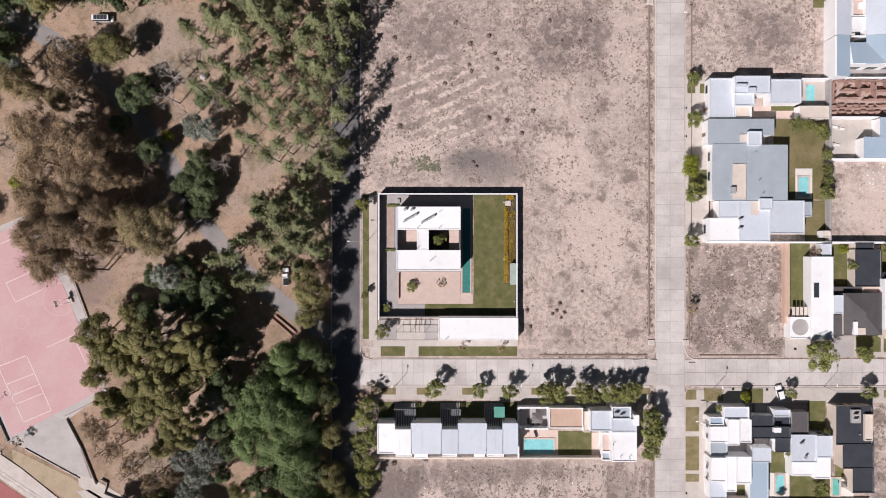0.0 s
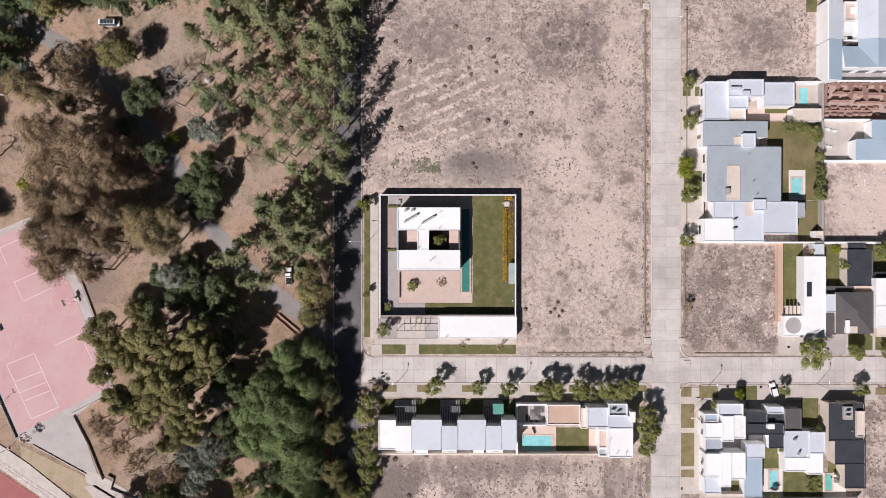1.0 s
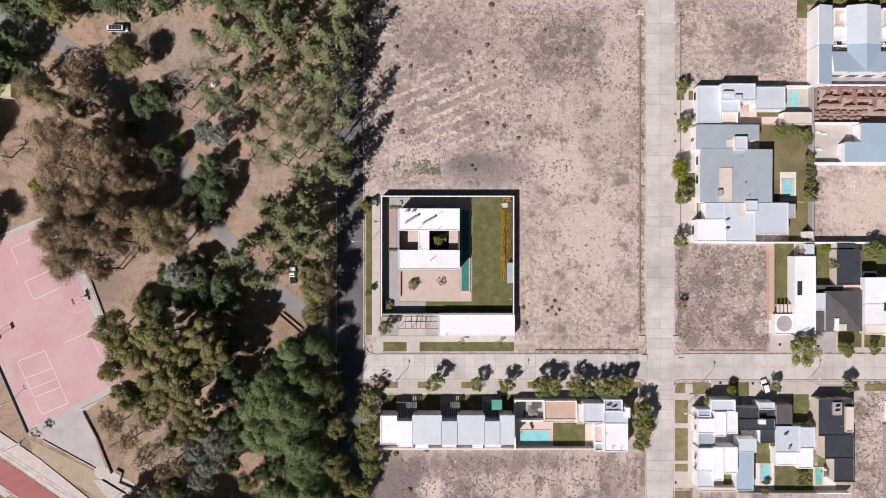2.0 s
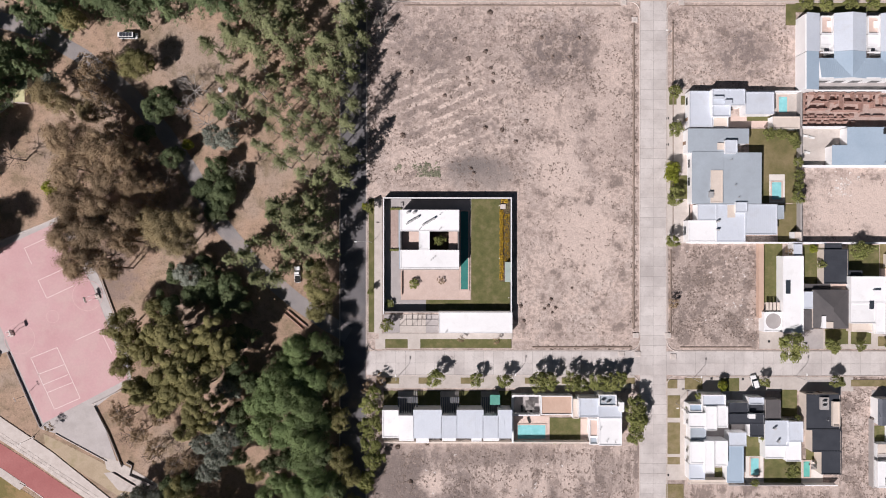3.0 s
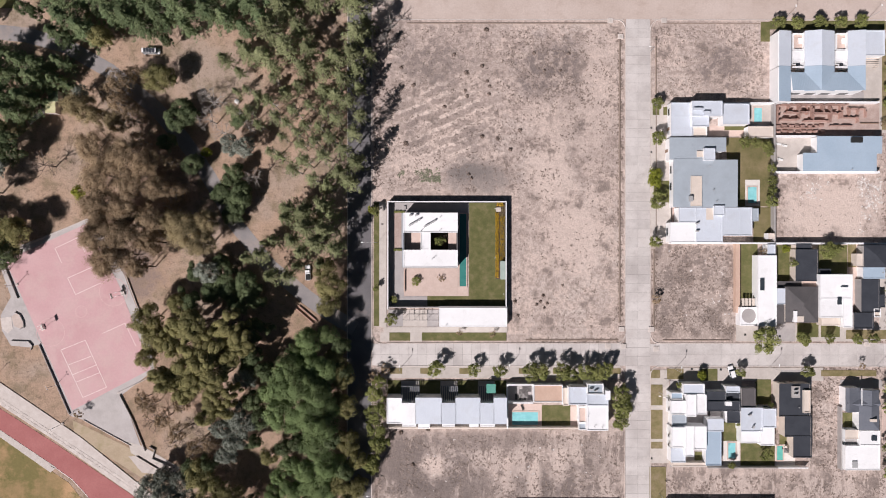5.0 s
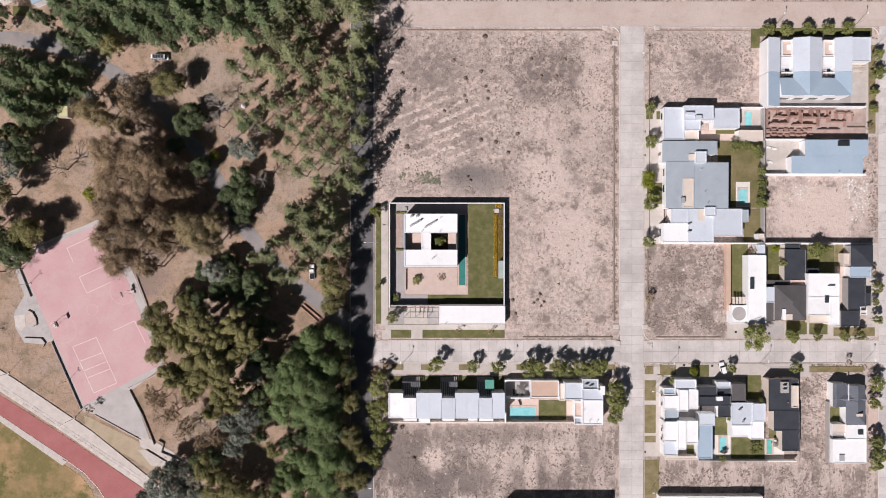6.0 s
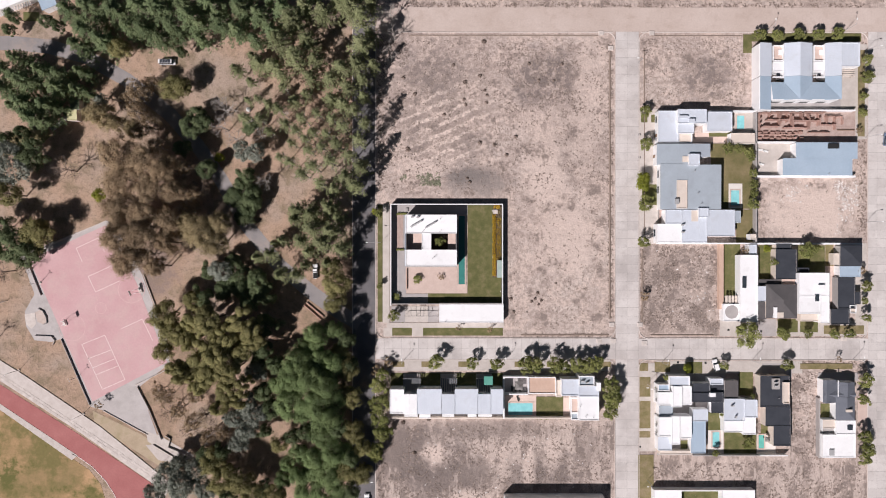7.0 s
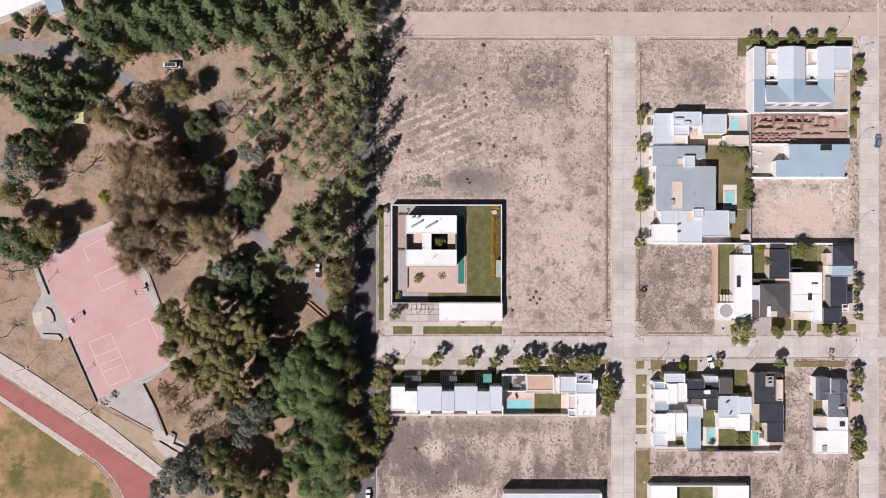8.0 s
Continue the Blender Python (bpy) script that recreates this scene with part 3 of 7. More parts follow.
court_line(-125.44, -33.17, -117.44, -29.97)
court_line(-117.44, -29.97, -110.44, -45.37)
court_line(-110.44, -45.37, -118.24, -48.77)
court_line(-118.24, -48.77, -125.44, -33.17)
court_line(-123.24, -38.17, -115.44, -35.17)
court_line(-121.84, -41.37, -114.04, -38.17)
court_line(-120.64, -43.77, -112.64, -40.57)
court_line(-127.44, 0.23, -119.64, 3.83)
court_line(-127.44, 0.23, -125.24, -4.57)
court_line(-119.64, 3.83, -117.64, -0.97)
court_line(-123.24, -9.57, -115.24, -5.97)
court_line(-123.24, -9.57, -120.64, -14.97)
court_line(-120.64, -14.97, -112.44, -11.17)
court_line(-111.84, -27.77, -104.44, -24.37)
court_line(-104.44, -24.37, -100.84, -31.77)


def court_ring(x, y, r):
    bm = bmesh.new()
    ring = [(r + s, math.cos(radians(i * 15)), math.sin(radians(i * 15))) for i in range(24) for s in (-0.08, 0.08)]
    vs = [bm.verts.new((x + q * c, y + q * s, 0.1)) for q, c, s in ring]
    for i in range(24):
        j = (i + 1) % 24
        bm.faces.new((vs[2 * i], vs[2 * i + 1], vs[2 * j + 1], vs[2 * j]))
    tagged(part("court_line", bm, FADED_LINE), "faded white painted circle on the court", "line", "", "structure")


court_ring(-118.84, -20.57, 1.9)
court_ring(-128.84, -27.37, 4.6)
court_ring(-108.24, -14.17, 4.6)

# ---- buildings ----


def block(house, x0, y0, x1, y1, top, walls, roof, rim=0.3, bottom=0.0, seams="", slope=(0, 0), seam_gap=0.6, edge=None):
    """One volume of a house: four walls that rise to a parapet, and a roof slab between them, or laid over them where rim is 0."""
    ox, oy, oz = house.location
    t = 0.22
    bm = bmesh.new()
    for a, b, c, d in ((x0, y0, x1, y0 + t), (x0, y1 - t, x1, y1), (x0, y0 + t, x0 + t, y1 - t), (x1 - t, y0 + t, x1, y1 - t)):
        add_box(bm, a - ox, b - oy, bottom - oz, c - ox, d - oy, (top if rim else top - 0.16) - oz)
    part("wall", bm, walls, house)
    o = 0.0 if rim else 0.15
    g = t + 0.003 if rim else 0.0
    z = top - rim
    bm = bmesh.new()
    add_box(bm, x0 + g - o - ox, y0 + g - o - oy, z - 0.15 - oz, x1 - g + o - ox, y1 - g + o - oy, z - oz, slope)
    top_roof = part("roof", bm, roof, house)
    if seams:
        bm = bmesh.new()
        a, b = (x0, x1) if seams == "y" else (y0, y1)
        for i in range(1, int((b - a) / seam_gap)):
            s = a + i * seam_gap
            lift = (slope[0] * (s - x0) if seams == "y" else slope[1] * (s - y0))
            if seams == "y":
                add_box(bm, s - 0.02 - ox, y0 + g - oy, z + lift - oz, s + 0.02 - ox, y1 - g - oy, z + lift + 0.025 - oz, (0, slope[1]))
            else:
                add_box(bm, x0 + g - ox, s - 0.02 - oy, z + lift - oz, x1 - g - ox, s + 0.02 - oy, z + lift + 0.025 - oz, (slope[0], 0))
        ridge = part("roof_seams", bm, roof, house)
        tagged(ridge, "", "", "", "stuff")
    if rim:
        bm = bmesh.new()
        for a, b, c, d in ((x0, y0, x1, y0 + t), (x0, y1 - t, x1, y1), (x0, y0 + t, x0 + t, y1 - t), (x1 - t, y0 + t, x1, y1 - t)):
            add_box(bm, a - 0.02 - ox, b - 0.02 - oy, top - oz, c + 0.02 - ox, d + 0.02 - oy, top + 0.04 - oz)
        part("coping", bm, edge or (roof if rim < 0.25 else walls), house)
    return top_roof


def hip(house, x0, y0, x1, y1, eave, ridge, roof, walls, ends=(True, True), along="x"):
    """Walls under a pitched roof; ends says whether the roof is hipped at either end of its ridge, or gabled."""
    ox, oy, oz = house.location
    bm = bmesh.new()
    add_box(bm, x0 + 0.15 - ox, y0 + 0.15 - oy, -oz, x1 - 0.15 - ox, y1 - 0.15 - oy, eave - 0.02 - oz)
    part("wall", bm, walls, house)
    bm = bmesh.new()
    c = [bm.verts.new((x - ox, y - oy, eave - oz)) for x, y in ((x0, y0), (x1, y0), (x1, y1), (x0, y1))]
    if along == "x":
        k = min((y1 - y0) / 2, (x1 - x0) * 0.49)
        r = [bm.verts.new(((x0 + k * ends[0]) - ox, (y0 + y1) / 2 - oy, ridge - oz)), bm.verts.new(((x1 - k * ends[1]) - ox, (y0 + y1) / 2 - oy, ridge - oz))]
        faces = ((c[0], c[1], r[1], r[0]), (c[2], c[3], r[0], r[1]), (c[3], c[0], r[0]), (c[1], c[2], r[1]))
    else:
        k = min((x1 - x0) / 2, (y1 - y0) * 0.49)
        r = [bm.verts.new(((x0 + x1) / 2 - ox, (y0 + k * ends[0]) - oy, ridge - oz)), bm.verts.new(((x0 + x1) / 2 - ox, (y1 - k * ends[1]) - oy, ridge - oz))]
        faces = ((c[3], c[0], r[0], r[1]), (c[1], c[2], r[1], r[0]), (c[0], c[1], r[0]), (c[2], c[3], r[1]))
    for f in faces:
        bm.faces.new(f)
    bm.faces.new(c[::-1])
    part("roof", bm, roof, house)
    return house


def window(house, x, y, z, w, h, face):
    """A framed window on a wall: face is the side that it looks to."""
    ox, oy, oz = house.location
    dx, dy = {"n": (0, 1), "s": (0, -1), "e": (1, 0), "w": (-1, 0)}[face]
    hx, hy = (w / 2, 0.05) if dx == 0 else (0.05, w / 2)
    x, y = x + dx * 0.03, y + dy * 0.03
    bm = bmesh.new()
    for s in (-1, 1):
        if dx == 0:
            add_box(bm, x + s * hx - 0.05 - ox, y - hy - oy, z - oz, x + s * hx + 0.05 - ox, y + hy - oy, z + h - oz)
        else:
            add_box(bm, x - hx - ox, y + s * hy - 0.05 - oy, z - oz, x + hx - ox, y + s * hy + 0.05 - oy, z + h - oz)
        zz = z if s < 0 else z + h
        add_box(bm, x - hx - ox, y - hy - oy, zz - 0.05 - oz, x + hx - ox, y + hy - oy, zz + 0.05 - oz)
    win = part("window", bm, STEEL, house)
    bm = bmesh.new()
    px, py = (hx - 0.05, 0.02) if dx == 0 else (0.02, hy - 0.05)
    add_box(bm, x - px - ox, y - py - oy, z + 0.05 - oz, x + px - ox, y + py - oy, z + h - 0.05 - oz)
    part("pane", bm, GLASS, win)


def roof_box(house, x0, y0, x1, y1, z0, z1, material, name="chimney", hollow=False):
    ox, oy, oz = house.location
    bm = bmesh.new()
    add_box(bm, x0 - ox, y0 - oy, z0 - oz, x1 - ox, y1 - oy, z1 - oz)
    add_box(bm, x0 - 0.06 - ox, y0 - 0.06 - oy, z1 - oz, x1 + 0.06 - ox, y1 + 0.06 - oy, z1 + 0.07 - oz)
    return part(name, bm, material, house)


def garden_wall(x0, y0, x1, y1, h, material=WHITE, label="plastered white garden wall", coping=None):
    w = tagged(box_part("garden_wall", x0, y0, -0.1, x1, y1, h, material, None, label), "", "wall", "", "structure")
    box_part("coping", x0 - 0.04, y0 - 0.04, h, x1 + 0.04, y1 + 0.04, h + 0.06, coping or material, w)
    return w


def pool(x0, y0, x1, y1, label, water=WATER, coping=TERRACE):
    p = base("swimming_pool", (x0 + x1) / 2, (y0 + y1) / 2, 0, label, "pool")
    ox, oy, oz = p.location
    bm = bmesh.new()
    for a, b, c, d in ((x0 - 0.4, y0 - 0.4, x1 + 0.4, y0), (x0 - 0.4, y1, x1 + 0.4, y1 + 0.4), (x0 - 0.4, y0, x0, y1), (x1, y0, x1 + 0.4, y1)):
        add_box(bm, a - ox, b - oy, -0.1, c - ox, d - oy, 0.26)
    part("coping", bm, coping, p, "pale stone coping")
    bm = bmesh.new()
    bmesh.ops.create_grid(bm, x_segments=1, y_segments=1, size=0.5)
    bmesh.ops.scale(bm, vec=(x1 - x0 + 0.01, y1 - y0 + 0.01, 1), verts=bm.verts)
    bmesh.ops.translate(bm, vec=(0, 0, 0.17), verts=bm.verts)
    part("water", bm, water, p, "clear still water")
    for s in (-0.25, 0.25):
        bm = bmesh.new()
        add_beam(bm, (x0 - ox + 0.3, y1 - oy - 0.3 + s, 0.2), (x0 - ox + 0.3, y1 - oy - 0.3 + s, 0.75), 0.03)
        add_beam(bm, (x0 - ox - 0.2, y1 - oy - 0.3 + s, 0.25), (x0 - ox + 0.3, y1 - oy - 0.3 + s, 0.75), 0.03)
        part("ladder_rail", bm, STEEL, p, "steel pool ladder rail")
    return p


def paving(x0, y0, x1, y1, material, label, top=0.12):
    return slab_area("paving", x0, y0, x1, y1, top, material, label, "paving")


def lawn(x0, y0, x1, y1, label, top=0.13, material=LAWN):
    return slab_area("lawn", x0, y0, x1, y1, top, material, label, "lawn")


def condenser(x, y, z, turn=0):
    c = base("air_conditioner", x, y, z, "grey metal air-conditioning condenser on a flat roof", "air conditioner", "rooftop condensers")
    c.rotation_euler[2] = radians(turn)
    bm = bmesh.new()
    add_box(bm, -0.5, -0.22, 0.1, 0.5, 0.22, 0.95)
    bmesh.ops.bevel(bm, geom=bm.edges[:], offset=0.03, segments=1, affect="EDGES")
    part("housing", bm, UNIT_GREY, c)
    for s in (-0.4, 0.4):
        bm = bmesh.new()
        add_box(bm, s - 0.05, -0.25, 0, s + 0.05, 0.25, 0.1)
        part("foot", bm, DARK_STEEL, c)
    bm = bmesh.new()
    add_beam(bm, (0, -0.22, 0.52), (0, -0.25, 0.52), 0.33, 0.33, 14)
    part("fan_grille", bm, DARK_STEEL, c)


def vent_pipe(x, y, z, h=0.9):
    v = base("vent_pipe", x, y, z, "thin grey metal vent pipe on a flat roof", "vent")
    bm = bmesh.new()
    add_beam(bm, (0, 0, 0), (0, 0, h), 0.07, 0.07, 8)
    part("pipe", bm, STEEL, v)
    bm = bmesh.new()
    add_beam(bm, (0, 0, h), (0, 0, h + 0.12), 0.16, 0.05, 8)
    part("cap", bm, STEEL, v)


# ---- the walled house: plot walls, garden, pool, house ----
garden_wall(-18.07, 15.25, 20.49, 15.51, 2.8, DARK_WALL, "long dark garden wall with a white coping", WHITE)
garden_wall(-18.07, -19.49, -17.82, 15.22, 2.8, DARK_WALL, "long dark garden wall beside the pavement, white coping", WHITE)
garden_wall(20.24, -18.87, 20.49, 15.22, 2.8, DARK_WALL, "long dark garden wall towards the empty block, white coping", WHITE)
garden_wall(-17.77, -18.93, -1.38, -18.71, 2.8, GREY_PLASTER, "dark-capped wall behind the entrance court")
garden_wall(-1.30, -18.87, 20.08, -18.55, 2.8, GREY_PLASTER, "dark wall between the lawn and the garage")
lawn(8.47, -18.86, 20.41, 15.38, "large mown green lawn behind the walled house")
lawn(-5.23, -18.86, 8.47, -15.36, "strip of green lawn in the wall's shade")
paving(-17.97, -18.86, -12.87, 15.38, DECK_GREY, "grey tiled side passage")
paving(-12.87, 11.87, 8.47, 15.38, DECK_GREY, "grey tiled passage behind the house")
paving(-12.87, -15.36, 4.81, -6.12, TERRACE, "pink stone terrace before the house", 0.14)
paving(4.81, -15.36, 8.31, -12.49, TERRACE, "pink stone terrace at the pool's end", 0.14)
paving(-12.87, -18.86, -5.23, -15.44, DECK_GREY, "grey tiled strip by the entrance", 0.13)
slab_area("planting_bed", -16.21, -0.07, -13.83, 12.03, 0.2, BRICK_FLOOR, "brown gravel bed beside the house", "bed")
slab_area("planting_bed", 17.23, -9.78, 20.41, 15.22, 0.2, MULCH, "planted bed of yellow shrubs by the wall", "bed")
pool(5.36, -12.17, 7.51, 11.56, "long narrow dark-green lap pool beside the house", DEEP_WATER)

villa = base("house", -4.0, 3.0, 0, "modern white flat-roofed house with two open courtyards", "house")
block(villa, -12.76, 5.33, 4.65, 11.64, 5.6, DARK_WALL, WHITE_ROOF, 0.12)
block(villa, -12.76, -5.76, 4.65, -0.22, 5.6, DARK_WALL, WHITE_ROOF, 0.12)
block(villa, -7.22, -0.215, -4.06, 5.325, 5.595, DARK_WALL, WHITE_ROOF, 0.12)
box_part("courtyard_wall", -12.76, -0.21, 0, -12.4, 5.32, 5.5, DARK_WALL, villa)
box_part("courtyard_wall", 4.25, -0.21, 0, 4.65, 5.32, 5.5, DARK_WALL, villa)
box_part("courtyard_floor", -12.39, -0.21, 2.0, -7.23, 5.32, 2.4, TERRACE, villa, "pink stone courtyard floor")
box_part("courtyard_floor", 1.6, -0.21, 2.5, 4.24, 5.32, 2.9, TERRACE, villa, "pink stone courtyard floor")
box_part("courtyard_bed", -4.05, -0.21, 0.02, 1.59, 5.32, 0.5, MULCH, villa, "dark planted courtyard soil")
box_part("fascia", -12.9, -6.1, 5.0, 4.65, -5.77, 5.35, GREY_PLASTER, villa, "dark roof fascia")
box_part("fascia", -13.0, -5.7, 5.0, -12.77, 11.6, 5.4, BLUE_METAL, villa, "bluish metal gutter")
for wx in (-10.5, -6.5, -2.5, 1.5):
    window(villa, wx, -5.76, 0.3, 3.2, 2.4, "s")
    window(villa, wx, -5.76, 3.2, 3.2, 1.7, "s")
for wy in (-3.0, 2.5, 8.0):
    window(villa, 4.65, wy, 0.3, 3.4, 2.4, "e")
for x, y, n in ((-9.1, 8.5, 4), (-4.3, 8.1, 4)):
    for i in range(n):
        condenser(x + (i - 1.5) * 0.98, y + (i - 1.5) * 0.56, 5.485, 30)
for x in (-10.4, -8.6):
    condenser(x, 10.8, 5.485, 15)
for x, y in ((-1.0, 10.2), (-1.1, 5.9), (-7.0, 5.9), (-7.0, 0.3), (-3.6, -3.2), (-2.9, -2.6)):
    vent_pipe(x, y, 5.485)
tagged(box_part("planter_box", -13.05, 13.0, 0.12, -12.2, 14.2, 0.62, GREY_PLASTER, None, "square grey planter box in the side passage", 0.04), "", "planter")
tagged(box_part("terrace_rail", -12.75, -13.9, 0.14, -12.55, -6.9, 0.9, TERRACOTTA, None, "low rust-coloured screen along the terrace"), "", "screen")

garage = base("garage", 9.74, -22.36, 0, "white flat-roofed garage beside the entrance court", "garage")
block(garage, -1.38, -25.10, 20.68, -18.92, 3.0, WHITE, WHITE_ROOF, 0.06)
vent_pipe(0.81, -24.76, 2.94, 0.8)
paving(-17.97, -25.39, -13.19, -19.82, DECK_GREY, "grey gravel planting court", 0.16)
paving(-13.19, -25.39, -5.23, -19.82, PAVING, "pale entrance paving with dark joints", 0.16)
paving(-5.23, -25.39, -1.56, -19.82, DECK_GREY, "planted strip beside the garage", 0.16)
gate_beams = base("pergola", -9.21, -21.25, 0.16, "thin dark steel pergola frame at the entrance", "pergola")
for x in (-11.0, -9.2, -7.8, -6.6, -5.2):
    box_part("beam", x - 0.05, -22.9, 2.4, x + 0.05, -19.75, 2.55, DARK_STEEL, gate_beams)
box_part("beam", -13.2, -23.02, 2.4, -1.5, -22.91, 2.58, DARK_STEEL, gate_beams)
for x in (-13.1, -9.2, -5.2, -1.6):
    box_part("post", x - 0.05, -23.02, 0.16, x + 0.05, -22.92, 2.4, DARK_STEEL, gate_beams)
shed = base("garden_shed", 19.78, -6.92, 0.13, "small garden shelter with a pale green glass roof", "shed")
block(shed, 18.71, -9.65, 20.13, -3.99, 2.45, WHITE, PALE_GLASS, 0, 0.13)
tagged(box_part("planter_box", 17.3, 12.3, 0.2, 18.9, 13.7, 0.7, KERB, None, "square stone planter in the shrub bed", 0.04), "", "planter")

# ---- terraced houses south of the street ----
row = base("terraced_house", 0.83, -53.42, 0, "terraced row with a pale corrugated metal roof", "house")
block(row, -17.96, -55.55, -13.19, -47.40, 6, WHITE, WHITE_ROOF, 0.15)
block(row, -13.15, -55.55, -8.74, -49.09, 6, WHITE, WHITE_ROOF, 0, 0, "y", (0, 0.02))
block(row, -8.69, -55.55, -0.59, -47.40, 6, WHITE, LIGHT_METAL, 0, 0, "y", (0, 0.02))
block(row, -0.54, -55.55, 4.02, -49.09, 6, WHITE, LIGHT_METAL, 0, 0, "y", (0, 0.02))
block(row, 4.07, -55.55, 11.70, -47.40, 6, WHITE, LIGHT_METAL, 0, 0, "y", (0, 0.02))
block(row, 11.75, -55.55, 16.16, -49.09, 6, WHITE, LIGHT_METAL, 0, 0, "y", (0, 0.02))
block(row, 16.21, -55.55, 20.16, -47.40, 6, WHITE, LIGHT_METAL, 0, 0, "y", (0, 0.02))
for x in (-17.5, -7.5, -5.5, 5.2, 7.0, 17.5):
    window(row, x, -50.35, 3.4, 1.6, 1.2, "n")
    window(row, x, -50.35, 0.9, 1.6, 1.3, "n")
block(row, -13.20, -57.34, -8.74, -56.63, 3, WHITE, WHITE_ROOF, 0.1)
block(row, -8.11, -57.96, -4.35, -56.63, 3, WHITE, WHITE_ROOF, 0.1)
block(row, -0.29, -57.34, 3.78, -56.63, 3, WHITE, WHITE_ROOF, 0.1)
block(row, 8.48, -57.49, 11.45, -56.63, 3, WHITE, WHITE_ROOF, 0.1)
block(row, 12.07, -57.34, 16.77, -56.63, 3, WHITE, WHITE_ROOF, 0.1)
garden_wall(-17.90, -58.32, 20.62, -57.92, 2.2, CREAM, "cream garden wall behind the terraced houses")
paving(-18.13, -58.75, 20.89, -57.08, DECK_GREY, "paved back yards of the terraced houses")
lawn(-18.13, -49.44, 20.73, -43.07, "front gardens with grass before the terraced houses", 0.1)
for x0, x1 in ((-13.8, -7.8), (-0.9, 4.7), (11.4, 16.9)):
    paving(x0, -49.4, x1, -43.2, PAVING, "concrete driveway of a terraced house", 0.13)
    port = base("carport", (x0 + x1) / 2, -45.6, 0.13, "slatted grey carport before a terraced house", "carport", "carports")
    for i in range(9):
        xx = x0 + 0.2 + i * (x1 - x0 - 0.5) / 8
        box_part("slat", xx, -49.2, 2.3, xx + 0.4, -44.4, 2.4, SHADED_SLAT, port)
    for xx in (x0 + 0.1, x1 - 0.2):
        for yy in (-49.2, -44.5):
            box_part("post", xx, yy, 0.13, xx + 0.1, yy + 0.1, 2.2, DARK_WALL, port)
    for yy in (-49.2, -44.5):
        box_part("beam", x0 + 0.1, yy, 2.2, x1 - 0.1, yy + 0.1, 2.3, DARK_WALL, port)
canopy = base("awning", 15.80, -45.93, 0.13, "bright green sheet awning in a front garden", "awning")
box_part("sheet", 14.0, -46.6, 2.85, 17.0, -43.6, 2.92, GREEN_GLASS, canopy)
for x, y in ((14.1, -46.5), (16.9, -46.5), (14.1, -43.7), (16.9, -43.7)):
    box_part("post", x - 0.05, y - 0.05, 0.13, x + 0.05, y + 0.05, 2.85, STEEL, canopy)

corner = base("house", 43.82, -52.30, 0, "white two-storey corner house with a pool garden", "house")
block(corner, 29.22, -49.39, 38.58, -43.77, 3.4, WHITE, TERRACOTTA, 0.25)
block(corner, 38.83, -50.61, 40.71, -44.82, 3.0, WHITE, CREAM, 0.2)
block(corner, 40.22, -49.63, 46.04, -44.08, 5.21, WHITE, LIGHT_METAL, 0.2, 0, "y")
block(corner, 46.00, -46.30, 51.19, -42.91, 5.54, WHITE, GREY_METAL, 0.5)
block(corner, 46.09, -49.94, 52.84, -46.44, 5.21, WHITE, LIGHT_METAL, 0.15, 0, "y")
block(corner, 46.09, -57.97, 52.84, -49.99, 5.21, WHITE, WHITE_ROOF, 0.2)
roof_box(corner, 51.96, -47.85, 53.19, -45.08, 0.00, 6.05, WHITE)
block(corner, 43.84, -56.08, 46.66, -50.92, 3.0, WHITE, TERRACE, 0.3)
block(corner, 43.94, -58.57, 46.77, -56.26, 2.6, WHITE, GREY_METAL, 0.4)
condenser(47.25, -44.68, 5.10, 0)
condenser(48.78, -45.14, 5.10, 20)
vent_pipe(46.38, -53.18, 5.02)
vent_pipe(48.38, -56.71, 5.02)
vent_pipe(50.83, -56.86, 5.02)
garden_wall(20.68, -58.17, 21.07, -43.88, 2.4, WHITE, "white party wall beside the pool garden")
garden_wall(21.08, -44.14, 29.20, -43.75, 2.6, WHITE, "white wall of the front court")
garden_wall(21.08, -49.94, 29.04, -49.63, 2.6, WHITE, "white wall between court and pool terrace")
garden_wall(21.13, -58.32, 43.89, -57.92, 2.2, CREAM, "cream garden wall along the empty plot")
paving(21.37, -50.71, 29.81, -44.82, DECK_GREY, "dark tiled front court")
paving(21.37, -58.67, 32.36, -50.71, TERRACE, "pink stone pool terrace")
lawn(32.36, -58.67, 41.75, -51.19, "small green back lawn, half in shade")
paving(41.75, -58.67, 44.62, -51.51, TERRACE, "pink stone garden path")
pool(22.64, -57.56, 31.08, -53.42, "turquoise garden pool beside a stone terrace")


def parasol(x, y, z, r, label):
    p = base("parasol", x, y, z, label, "parasol")
    bm = bmesh.new()
    add_beam(bm, (0, 0, 0), (0, 0, 2.5), 0.04, 0.04, 8)
    part("pole", bm, STEEL, p)
    bm = bmesh.new()
    tip = bm.verts.new((0, 0, 2.7))
    ring = [bm.verts.new((r * math.cos(radians(45 + 90 * i)), r * math.sin(radians(45 + 90 * i)), 2.1)) for i in range(4)]
    for i in range(4):
        bm.faces.new((tip, ring[i], ring[(i + 1) % 4]))
    bmesh.ops.solidify(bm, geom=bm.faces[:], thickness=0.03)
    part("canopy", bm, GREY_PLASTER, p, "four-sided cloth canopy")
    bm = bmesh.new()
    add_box(bm, -0.35, -0.35, 0, 0.35, 0.35, 0.08)
    part("foot", bm, DARK_STEEL, p)


